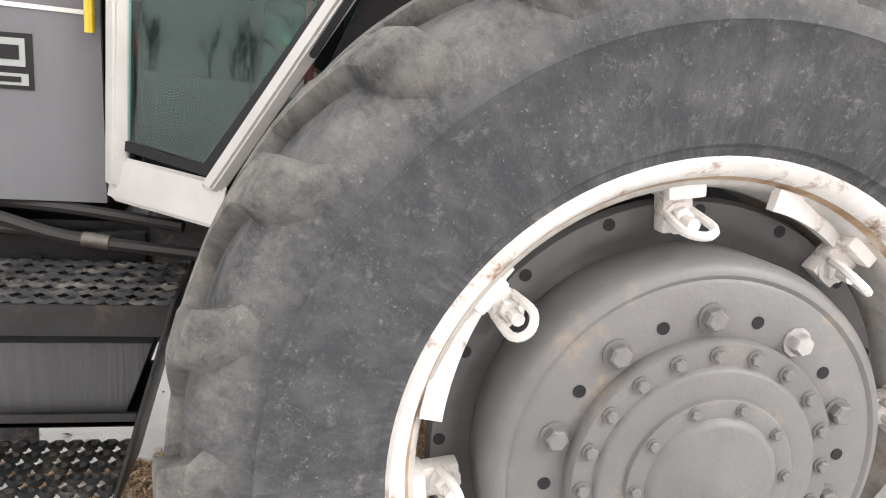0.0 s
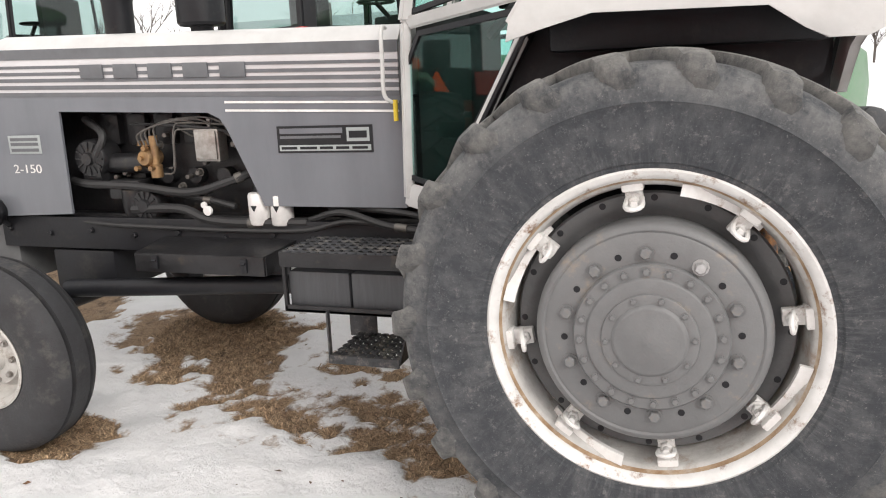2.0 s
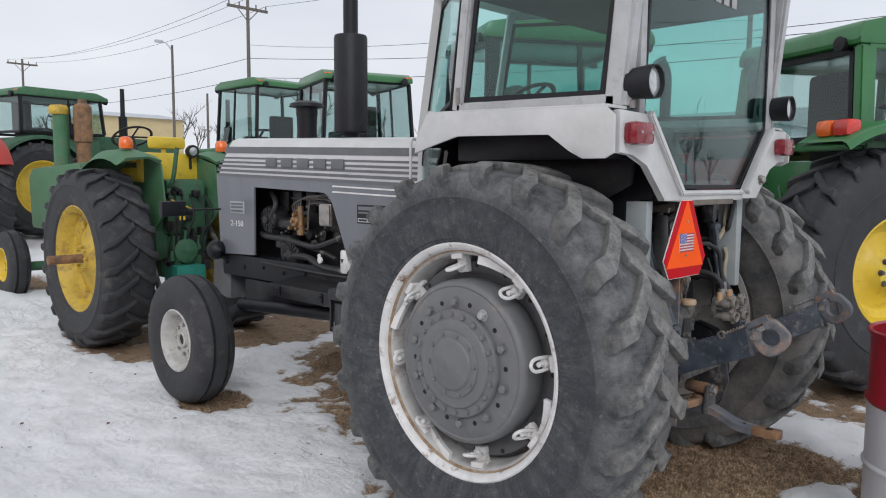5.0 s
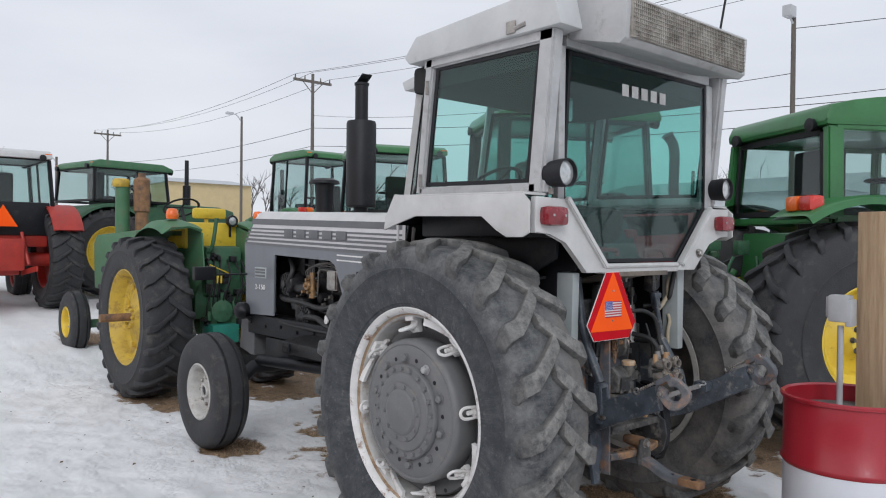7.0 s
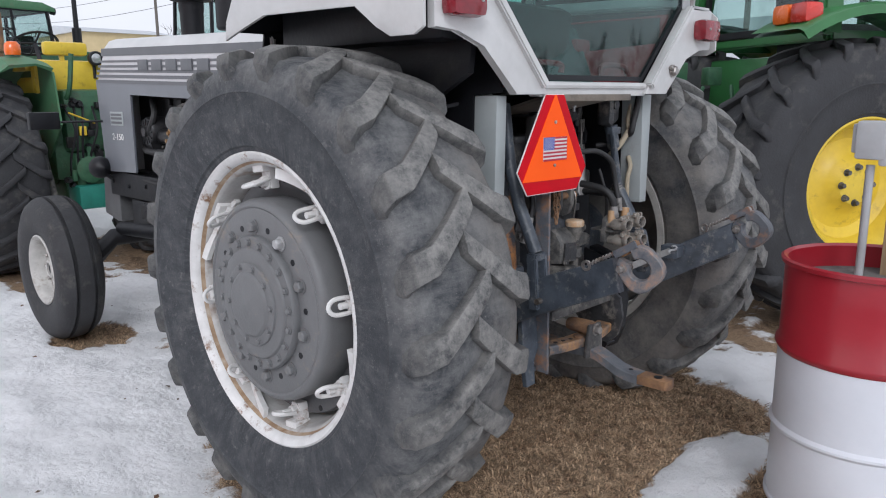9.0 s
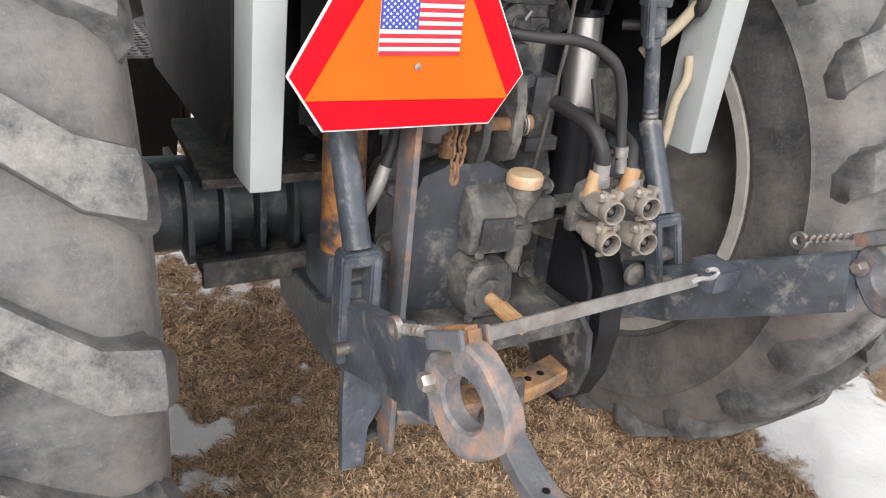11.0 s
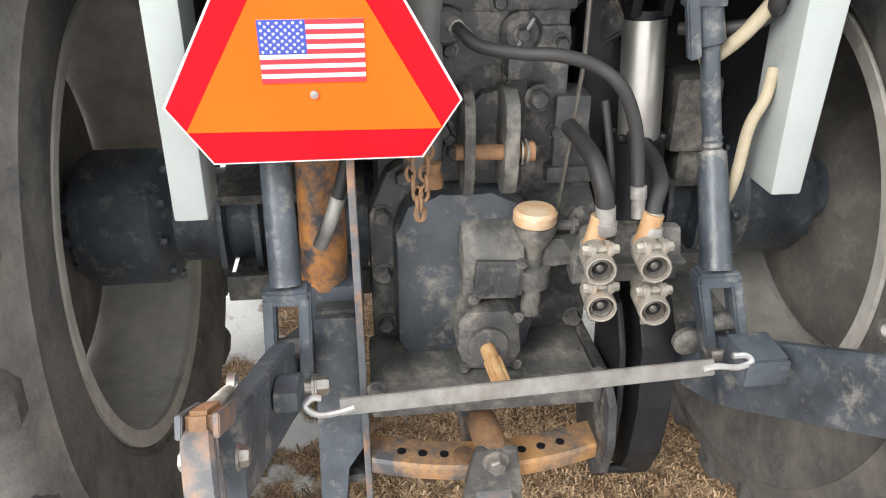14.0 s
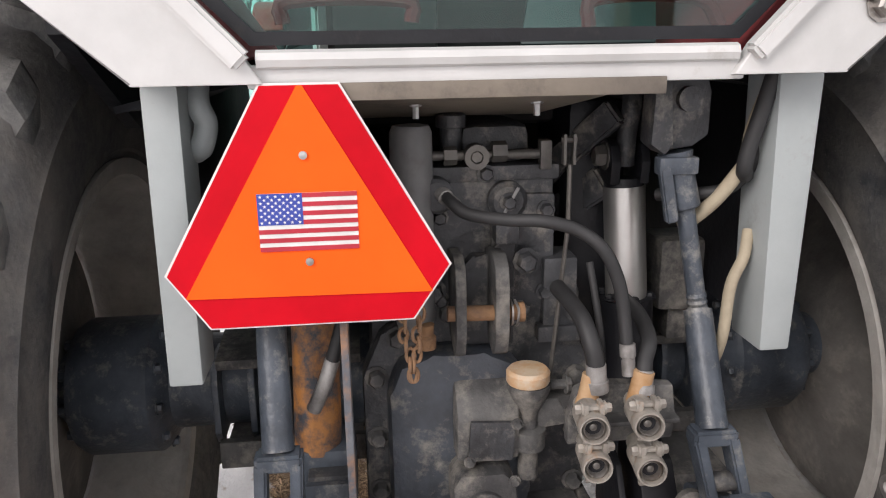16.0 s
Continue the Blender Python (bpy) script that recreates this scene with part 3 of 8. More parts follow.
def rear_tyre(bm_body, bm_lug, o, R=0.845, half=0.245, rim=0.49, lugs=20, wide=0.072, turn=0.0):
    """A bar-tread farm tyre about the y axis; o: which way is out (-1 or 1)."""
    prof = [(rim, half - 0.05), (rim + 0.02, half - 0.03), (rim + 0.03, half - 0.028), (rim + 0.036, half - 0.02), (rim + 0.05, half - 0.017), (rim + 0.08, half - 0.008), (rim + 0.14, half), (rim + 0.2, half + 0.004), (rim + 0.206, half + 0.009), (rim + 0.214, half + 0.002),
            (R - 0.1, half - 0.003), (R - 0.066, half - 0.018), (R - 0.045, half - 0.05), (R - 0.037, 0.1), (R - 0.034, 0.0)]
    full = prof + [(r, -h) for r, h in prof[-2::-1]]
    lathe(bm_body, full + [(rim - 0.02, -half + 0.07), (rim - 0.02, half - 0.07)], 96, closed=True)
    for side in (1, -1):
        for i in range(lugs):
            a0 = 2 * math.pi * (i + (0.5 if side < 0 else 0)) / lugs + turn
            rows = []
            S = 12
            for k in range(S + 1):
                s = k / S
                h = side * (-0.034 + (half + 0.022) * min(1, s * 1.12))
                ang = a0 - 0.27 * (s ** 0.9)
                w = wide * (0.5 + 0.1 * s) / R
                top = R - 0.006 * abs(h / half) ** 2
                q = max(0.0, (s - 0.68) / 0.32)
                if q > 0:
                    top = R - 0.004 - 0.02 * q - 0.17 * q ** 1.8
                    h = side * (half - 0.03 + 0.047 * math.sin(min(1, q * 1.35) * math.pi / 2) - 0.06 * max(0, q - 0.6) / 0.4)
                base, hb = top - 0.05, h
                if q > 0:
                    base, hb = top - 0.05 * (1 - q) - 0.012, side * (abs(h) - 0.055 * min(1, q * 1.5))
                w *= 1 - 0.1 * q
                e, g, u = side * 0.012 * q, 1.15 + 1.3 * q, 0.004 * (1 - q)
                rows.append([(ang - w * g, base, hb), (ang - w * (1 + 0.1 * q), top - u, h - e), (ang - w * 0.7, top, h), (ang + w * 0.7, top, h), (ang + w * (1 + 0.1 * q), top - u, h - e), (ang + w * g, base, hb)])
            vs = [[bm_lug.verts.new((r * math.cos(a), h, r * math.sin(a))) for a, r, h in row] for row in rows]
            for p, q in zip(vs, vs[1:]):
                for j in range(5):
                    bm_lug.faces.new((p[j], p[j + 1], q[j + 1], q[j]))
            bm_lug.faces.new(vs[0])
            bm_lug.faces.new(vs[-1][::-1])


def rear_wheel(parent, y, o, turn=0.0):
    """The driven wheel: tyre, white rim with rails and clamps, disc and bolted weights. Out is o."""
    w = new("rear_wheel")
    w.parent = parent
    w.location = (0, y, 0.85)
    w["label"] = "large bar-tread wheel with white rim and grey weights"
    a, b = B(), B()
    rear_tyre(a, b, o, half=0.226, lugs=22, turn=turn)
    for ob in (part("tyre", a, RUBBER[o], w, "black scuffed tyre sidewall"), part("tread", b, LUG, w, "worn dusty tread bars", 36)):
        ob.location.y = o * 0.018
    bm = B()
    lathe(bm, [(r, o * h) for r, h in ((0.478, 0.182), (0.493, 0.188), (0.503, 0.199), (0.507, 0.21), (0.5, 0.215), (0.487, 0.209), (0.479, 0.2), (0.473, 0.188), (0.472, 0.178))], 96, closed=True)
    rim = part("rim", bm, RIM_WHITE, w, "chipped white rim with rust streaks")
    bm = B()
    lathe(bm, [(r, o * h) for r, h in ((0.4745, 0.19), (0.469, 0.176), (0.464, 0.17), (0.464, 0.164), (0.478, 0.166), (0.48, 0.18))], 96, closed=True)
    part("rim_groove", bm, RIM_RUST, rim, "rust-brown grime in the rim step")
    bm = B()
    lathe(bm, [(r, o * h) for r, h in ((0.466, 0.172), (0.459, 0.168), (0.453, 0.158), (0.45, 0.13), (0.443, 0.1), (0.44, 0.06), (0.455, 0.06), (0.46, 0.1), (0.476, 0.165))], 96, closed=True)
    part("rim_barrel", bm, RIM_BARREL, rim, "dusty white inside of the rim")
    bm = B()
    lathe(bm, [(r, o * h) for r, h in ((0.44, 0.06), (0.44, -0.08), (0.455, -0.1), (0.468, -0.158), (0.478, -0.168), (0.505, -0.172), (0.505, -0.184), (0.47, -0.178), (0.475, -0.15), (0.465, -0.08), (0.455, 0.06))], 96, closed=True)
    part("rim_back", bm, RIM_INSIDE, rim, "dirt-caked back of the rim")
    bm = B()
    lathe(bm, [(r, o * h) for r, h in ((0.0, 0.06), (0.33, 0.062), (0.4, 0.07), (0.425, 0.085), (0.418, 0.1), (0.39, 0.1), (0.37, 0.088), (0.345, 0.075), (0.33, 0.074), (0.0, 0.074))], 72)
    part("disc", bm, DISC_GREY, w, "dark grey wheel disc")
    bm = B()
    lathe(bm, [(r, o * h) for r, h in ((0.0, 0.058), (0.4, 0.062), (0.41, 0.056), (0.25, 0.03), (0.16, 0.0), (0.12, -0.02), (0.0, -0.02))], 56)
    part("disc_back", bm, DISC_BACK, w, "dusty dark back of the wheel disc")
    bm = B()
    lathe(bm, [(r, o * h) for r, h in ((0.0, 0.06), (0.338, 0.06), (0.348, 0.09), (0.35, 0.182), (0.344, 0.202), (0.334, 0.211), (0.325, 0.213), (0.318, 0.209), (0.312, 0.213), (0.22, 0.215), (0.0, 0.215))], 96)
    part("wheel_weight", bm, WEIGHT_GREY, w, "round cast grey wheel weight")
    bm = B()
    lathe(bm, [(r, o * h) for r, h in ((0.0, 0.213), (0.228, 0.213), (0.229, 0.22), (0.229, 0.234), (0.224, 0.241), (0.19, 0.242), (0.186, 0.249), (0.182, 0.251), (0.143, 0.252), (0.141, 0.258), (0.137, 0.26), (0.112, 0.26), (0.106, 0.267), (0.098, 0.27),
                                       (0.03, 0.271), (0.022, 0.274), (0.0, 0.275))], 80)
    part("hub_cover", bm, WEIGHT_GREY, w)
    def ring_of(name, count, start, step, rad, h, size, tall, mat, label="", skip=()):
        """Bolts on a circle, each an object that shares one mesh."""
        first = None
        for i in range(count):
            if i in skip:
                continue
            a = radians(start - step * i)
            at = Matrix.Translation((rad * math.cos(a), o * h, rad * math.sin(a))) @ Matrix.Rotation(i * 0.7, 4, "Y")
            if first is None:
                q = B()
                if tall:
                    hexbolt(q, (0, 0, 0), "y", size, o * tall)
                else:
                    lathe(q, [(size, 0.0), (size, o * 0.0012), (0.0, o * 0.0012)], 12)
                first = part(name, q, mat, w, label)
                first.matrix_basis = at
            else:
                same_part(name, first, w, at)
    ring_of("wheel_bolt", 10, 94, 36, 0.258, 0.2145, 0.0185, 0.02, WEIGHT_GREY, skip=(1,))
    ring_of("bright_bolt", 1, 58, 36, 0.258, 0.2145, 0.0185, 0.024, ZINC, "bright replacement bolt")
    ring_of("cover_bolt", 20, 94, 18, 0.207, 0.2415, 0.0105, 0.011, WEIGHT_GREY)
    ring_of("cap_bolt", 10, 76, 36, 0.128, 0.259, 0.0085, 0.009, WEIGHT_GREY)
    ring_of("bolt_hole", 10, 112, 36, 0.258, 0.2146, 0.0105, 0, BLACK, "dark empty hole")
    ring_of("edge_hole", 16, 90, 22.5, 0.404, 0.1, 0.0105, 0, BLACK, "dark empty hole")
    for i in range(8):
        ang = 98 - 45 * i
        m = pose(0, 0, 0, 0, 0 if o < 0 else 0, 0) @ Matrix.Rotation(-radians(ang - 90), 4, "Y")
        if i == 0:
            bm = B()
            box(bm, -0.026, 0.026, *sorted((o * 0.1, o * 0.135)), 0.375, 0.455, 0.006)
            box(bm, -0.032, 0.032, *sorted((o * 0.1, o * 0.165)), 0.435, 0.47, 0.006)
            tube(bm, [(0.0, o * 0.12, 0.4), (0.0, o * 0.185, 0.398)], 0.011, 8)
            hexbolt(bm, (0.0, o * 0.135, 0.4), "y", 0.02, o * 0.022)
            tube(bm, curve([(-0.022, o * 0.13, 0.41), (-0.024, o * 0.2, 0.395), (0.0, o * 0.222, 0.39), (0.024, o * 0.2, 0.395), (0.022, o * 0.13, 0.41)], 4), 0.0075, 7)
            first = part("clamp", bm, RIM_WHITE, w, "white rim clamp with a bent bolt")
            first.matrix_basis = m
        else:
            same_part("clamp", first, w, m)
    rail = None
    for i in range(4):
        ang = 80 - 90 * i
        m = Matrix.Rotation(-radians(ang), 4, "Y")
        if rail is None:
            bm = B()
            rows = []
            for k in range(15):
                q = k / 14
                a = radians(-34 * q)
                h = o * (0.185 - 0.075 * q)
                rr = [(0.464, h), (0.464, h - o * 0.02), (0.428, h - o * 0.02), (0.428, h)]
                rows.append([bm.verts.new((r * math.cos(a), hh, -r * math.sin(a) * -1)) for r, hh in rr])
            for p, q in zip(rows, rows[1:]):
                for j in range(4):
                    bm.faces.new((p[j], p[(j + 1) % 4], q[(j + 1) % 4], q[j]))
            bm.faces.new(rows[0])
            bm.faces.new(rows[-1][::-1])
            rail = part("rim_rail", bm, RIM_WHITE, w, "white slanting rim rail")
            rail.matrix_basis = m
        else:
            same_part("rim_rail", rail, w, m)
    return w


def front_wheel(parent, at, o, R=0.462, half=0.135, rim_r=0.215, rim_mat=None, steer=0.0, name="front_wheel"):
    w = new(name)
    w.parent = parent
    w.matrix_basis = pose(*at, 0, 0, steer)
    w["label"] = "ribbed front wheel"
    bm = B()
    prof = [(rim_r, 0.1), (rim_r + 0.03, 0.118), (rim_r + 0.1, half), (R - 0.07, half - 0.004), (R - 0.03, half - 0.022), (R - 0.012, half - 0.045), (R - 0.004, 0.075), (R, 0.066), (R - 0.022, 0.062),
            (R - 0.022, 0.046), (R + 0.002, 0.042), (R + 0.004, 0.0)]
    lathe(bm, prof + [(r, -h) for r, h in prof[-2::-1]] + [(rim_r - 0.015, -0.09), (rim_r - 0.015, 0.09)], 72, closed=True)
    part("tyre", bm, RUBBER_DARK, w, "black three-rib tyre")
    bm = B()
    lathe(bm, [(rim_r - 0.012, o * 0.09), (rim_r + 0.008, o * 0.104), (rim_r + 0.012, o * 0.113), (rim_r + 0.002, o * 0.118), (rim_r - 0.014, o * 0.104), (rim_r - 0.024, o * 0.08), (rim_r - 0.03, o * 0.05), (rim_r - 0.036, o * 0.02), (rim_r - 0.046, o * 0.0), (rim_r - 0.06, -o * 0.006), (0.136, o * 0.012), (0.128, o * 0.036),
               (0.1, o * 0.042), (0.085, o * 0.044), (0.0, o * 0.044), (0.0, -o * 0.06), (rim_r - 0.03, -o * 0.06), (rim_r - 0.02, -o * 0.1), (rim_r + 0.01, -o * 0.112), (rim_r - 0.006, -o * 0.095)], 56, closed=True)
    part("rim", bm, rim_mat or RIM_FRONT, w)
    bm = B()
    for i in range(8):
        a = 2 * math.pi * i / 8
        hexbolt(bm, (0.105 * math.cos(a), o * 0.041, 0.105 * math.sin(a)), "y", 0.013, o * 0.018, i)
    tagged(part("lug_nuts", bm, STEEL, w), kind="stuff")
    bm = B()
    lathe(bm, [(0.04, o * 0.04), (0.04, o * 0.068), (0.047, o * 0.073), (0.058, o * 0.068), (0.064, o * 0.04)], 28, closed=True)
    part("hub", bm, rim_mat or RIM_FRONT, w)
    bm = B()
    lathe(bm, [(0.0, o * 0.06), (0.034, o * 0.058), (0.04, o * 0.05), (0.04, o * 0.04), (0.0, o * 0.04)], 20)
    part("hub_bore", bm, BLACK, w, "dark open hub bore")
    return w

# ---- the grey and white tractor ----
tractor = thing("cab_tractor", (0, 0, 0), "grey and silver striped cab tractor with white fenders, parked on snow", "tractor")
T = tractor
rear_wheel(T, -0.80, -1, 0.0724)
rear_wheel(T, 2 * C + 0.80, 1, 0.1)
front_wheel(T, (-2.94, -0.705, 0.45), -1)
front_wheel(T, (-2.86, 2 * C + 0.85, 0.505), 1)

# hood
HY0, HY1 = -0.15, 0.44


bm = B()
side = [(-1.09, 1.565), (-1.09, 1.8), (-3.3, 1.862), (-3.5, 1.6)]
prism(bm, side, "y", HY0, HY1, 0.006)
part("hood", bm, SILVER_PAINT, T, "silver hood flanks")
bm = B()
for x0, x1 in ((-3.3, -1.09),):
    pts = [(HY0 - 0.004, 1.8), (HY0 + 0.035, 1.85), (HY0 + 0.09, 1.868), (HY1 - 0.09, 1.868), (HY1 - 0.035, 1.85), (HY1 + 0.004, 1.8)]
    k0 = [bm.verts.new((-1.085, y, z)) for y, z in pts]
    k1 = [bm.verts.new((-3.29, y, z + 0.062)) for y, z in pts]
    for i in range(len(pts) - 1):
        bm.faces.new((k0[i], k0[i + 1], k1[i + 1], k1[i]))
    bm.faces.new(k0)
    bm.faces.new(k1[::-1])
    bm.faces.new((k0[0], k1[0], k1[-1], k0[-1]))
part("hood_top", bm, WHITE_PAINT, T, "white hood top")
for z, h, m0 in ((1.775, 0.05, 0), (1.713, 0.014, 0), (1.68, 0.016, 0), (1.648, 0.018, 0), (1.613, 0.02, 0), (1.577, 0.022, 0)):
    bm = B()
    fx = -3.49 + max(0, (z - 1.6)) * 0.76
    s = 0.028
    prism(bm, [(-1.089, z - h / 2), (-1.089, z + h / 2), (fx + h * 0.3, z + h / 2 + s * -(fx + 1.09)), (fx, z - h / 2 + s * -(fx + 1.09))], "y", HY0 - 0.004, HY0 + 0.004)
    part("hood_stripe", bm, STRIPE_GREY, T, "grey stripe")
# grille front
bm = B()
prism(bm, [(-3.3, 1.862), (-3.5, 1.6), (-3.45, 1.0), (-3.38, 1.0), (-3.42, 1.6), (-3.28, 1.84)], "y", HY0 + 0.006, HY1 - 0.006, 0.006)
part("grille_shell", bm, WHITE_PAINT, T, "white front shell")
# side panels with the engine opening
panel = [(-3.45, 1.0), (-2.945, 1.02), (-2.935, 1.545), (-2.06, 1.518), (-2.0, 1.49), (-1.965, 1.44), (-1.8, 1.075), (-1.08, 1.075), (-1.085, 1.567), (-3.497, 1.635)]
for y0, y1 in ((HY0 - 0.002, HY0 + 0.012), (HY1 - 0.012, HY1 + 0.002)):
    bm = B()
    prism(bm, panel, "y", y0, y1)
    part("side_panel", bm, GREY_PAINT, T, "slate grey side panel with engine opening")
for z in (1.54, 1.502):
    bm = B()
    prism(bm, [(-1.095, z - 0.005), (-1.095, z + 0.005), (-1.96, z + 0.005 + 0.024), (-1.96, z - 0.005 + 0.024)], "y", HY0 - 0.006, HY0)
    part("pin_stripe", bm, FLAG_WHITE, T, "thin white stripe")
# maker's emblem: five plain raised blocks
for i in range(5):
    x = -2.76 + i * 0.198
    bm = B()
    prism(bm, [(x, 1.688 - 0.028 * (x + 2.3)), (x + 0.135, 1.684 - 0.028 * (x + 2.3)), (x + 0.135, 1.752 - 0.028 * (x + 2.3)), (x, 1.756 - 0.028 * (x + 2.3))], "y", HY0 - 0.012, HY0 + 0.002, 0.004)
    part("emblem_block", bm, STRIPE_GREY, T, "raised grey emblem block")
# dealer decal: dark plate with plain bars
bm = B()
box(bm, -1.7, -1.225, HY0 - 0.005, HY0, 1.325, 1.447)
dec = part("dealer_decal", bm, BLACK, T, "black dealer decal with plain bars")
for x0, x1, z0, z1, mt in ((-1.685, -1.37, 1.412, 1.436, GREY_PAINT), (-1.685, -1.38, 1.39, 1.402, STRIPE_GREY), (-1.35, -1.24, 1.375, 1.436, LIGHT_GREY), (-1.69, -1.235, 1.334, 1.36, LIGHT_GREY),):
    bm = B()
    box(bm, x0, x1, HY0 - 0.007, HY0 - 0.004, z0, z1)
    part("decal_bar", bm, mt, dec)
bm = B()
box(bm, -1.338, -1.252, HY0 - 0.0085, HY0 - 0.006, 1.39, 1.421)
part("decal_bar", bm, BLACK, dec)
for x0, x1 in ((-1.68, -1.6), (-1.585, -1.5), (-1.485, -1.42), (-1.405, -1.34), (-1.325, -1.25)):
    bm = B()
    box(bm, x0, x1, HY0 - 0.0085, HY0 - 0.006, 1.341, 1.353)
    part("decal_bar", bm, BLACK, dec)
# front badge and model number
bm = B()
box(bm, -3.29, -3.08, HY0 - 0.006, HY0, 1.335, 1.43, 0.002)
bd = part("side_badge", bm, LIGHT_GREY, T, "pale rectangular badge with plain bars")
for z in (1.355, 1.385, 1.41):
    bm = B()
    box(bm, -3.275, -3.095, HY0 - 0.008, HY0 - 0.005, z - 0.008, z + 0.008)
    part("badge_bar", bm, STRIPE_GREY, bd)
bm = text_mesh("2-150", 0.085, 0.001)
bmesh.ops.transform(bm, matrix=Matrix.Translation((-3.285, HY0 - 0.004, 1.235)) @ Matrix.Rotation(radians(90), 4, "X") @ Matrix.Diagonal((0.95, 0.75, 1, 1)), verts=bm.verts)
part("model_number", bm, FLAG_WHITE, T, "white model number")
# muffler, pipe and air cleaner on the hood
MX, MY = -2.39, 0.36
bm = B()
lathe(bm, [(0.0, 1.955), (0.115, 1.958), (0.126, 1.972), (0.126, 2.665), (0.118, 2.685), (0.05, 2.69), (0.0, 2.69)], 40, (MX, MY, 0), "z")
part("muffler", bm, BLACK, T, "tall black muffler")
bm = B()
lathe(bm, [(0.055, 2.69), (0.055, 2.99), (0.062, 2.99), (0.062, 3.01), (0.0, 3.01)], 28, (MX, MY, 0), "z")
pipe = part("exhaust_pipe", bm, BLACK, T, "sooty exhaust pipe")
bm = B()
box(bm, MX - 0.02, MX + 0.1, MY - 0.05, MY + 0.05, 3.01, 3.02, 0.003, Matrix.Translation((MX, MY, 3.01)) @ Matrix.Rotation(radians(-35), 4, "Y") @ Matrix.Translation((-MX, -MY, -3.01)))
part("rain_flap", bm, BLACK, pipe)
bm = B()
lathe(bm, [(0.06, 1.83), (0.06, 1.96)], 24, (MX, MY, 0), "z")
part("exhaust_neck", bm, BLACK, T)
bm = B()
lathe(bm, [(0.0, 1.86), (0.075, 1.86), (0.08, 2.1), (0.085, 2.12), (0.085, 2.17), (0.14, 2.18), (0.13, 2.205), (0.08, 2.225), (0.0, 2.228)], 36, (-2.87, 0.3, 0), "z")
part("air_precleaner", bm, BLACK, T, "black mushroom air precleaner")

# engine behind the opening
bm = B()
box(bm, -3.3, -1.1, 0.06, 0.3, 0.9, 1.56, 0.02)
box(bm, -3.3, -1.0, 0.0, 0.32, 0.8, 1.0, 0.02)
for i in range(6):
    x = -2.85 + i * 0.17
    box(bm, x, x + 0.12, 0.02, 0.1, 1.36, 1.52, 0.015)
    lathe(bm, [(0.0, 0.0), (0.04, 0.0), (0.04, 0.08)], 14, (x + 0.06, 0.0, 1.2), "y")
part("engine_block", bm, ENGINE, T, "oily black engine")
bm = B()
lathe(bm, [(0.0, -0.1), (0.07, -0.1), (0.1, -0.07), (0.11, 0.05), (0.0, 0.06)], 28, (-2.82, 0.0, 1.24), "x")
lathe(bm, [(0.0, -0.07), (0.05, -0.07), (0.055, 0.22), (0.0, 0.22)], 20, (-2.72, -0.03, 1.27), "x")
lathe(bm, [(0.0, -0.09), (0.045, -0.09), (0.06, -0.04), (0.06, 0.06), (0.0, 0.07)], 20, (-2.62, -0.06, 1.08), "z")
box(bm, -2.74, -2.55, -0.1, 0.02, 1.09, 1.19, 0.015)
part("injection_pump", bm, ENGINE, T)
# alternators with finned cases
for ax, az, r in ((-2.83, 1.3, 0.1), (-2.52, 1.06, 0.085)):
    bm = B()
    lathe(bm, [(0.0, -0.13), (0.03, -0.13), (0.035, -0.11), (r * 0.9, -0.105), (r, -0.09), (r, 0.02), (r * 0.9, 0.03), (0.0, 0.03)], 28, (ax, 0.0, az), "y")
    alt = part("alternator", bm, ENGINE, T, "round finned alternator")
    for i in range(12):
        a = 2 * math.pi * i / 12
        bm = B()
        strip(bm, (ax + r * 0.4 * math.cos(a), -0.108, az + r * 0.4 * math.sin(a)), (ax + r * 0.85 * math.cos(a), -0.108, az + r * 0.85 * math.sin(a)), 0.01, 0.012, (0, 1, 0))
        part("cooling_fin", bm, ENGINE, alt)
bm = B()
for i in range(9):
    x, z = -2.78 + 0.11 * i, 1.15 + 0.07 * ((i * 5) % 4)
    hexbolt(bm, (x, -0.02, z), "y", 0.016, -0.03, i)
    tube(bm, [(x + 0.04, 0.0, z + 0.05), (x + 0.05, -0.05, z + 0.05)], 0.011, 8)
tagged(part("engine_fittings", bm, DARK_PIPE, T), kind="stuff")
bm = B()
lathe(bm, [(0.0, -0.1), (0.035, -0.1), (0.045, -0.085), (0.045, 0.0), (0.0, 0.0)], 18, (-2.5, 0.0, 1.3), "y")
lathe(bm, [(0.0, 1.2), (0.03, 1.2), (0.032, 1.26), (0.022, 1.27), (0.022, 1.41), (0.0, 1.41)], 14, (-2.46, -0.06, 0), "z")
for i in range(4):
    lathe(bm, [(0.0, -0.03), (0.013, -0.03), (0.013, 0.0)], 8, (-2.54 + i * 0.028, -0.085, 1.25 + 0.05 * (i % 3)), "y")
    hexbolt(bm, (-2.55 + i * 0.03, -0.05, 1.36), "z", 0.012, 0.025, i)
part("brass_fitting", bm, BRASS, T, "brass-coloured pump fittings")
for i in range(5):
    bm = B()
    tube(bm, curve([(-2.54 + i * 0.025, -0.06, 1.36), (-2.53 + i * 0.03, -0.08, 1.42 + 0.012 * i), (-2.36 + i * 0.06, -0.08, 1.47 + 0.006 * i), (-2.25 + i * 0.07, -0.02, 1.4)], 6), 0.005, 6)
    part("fuel_pipe", bm, DARK_PIPE, T)
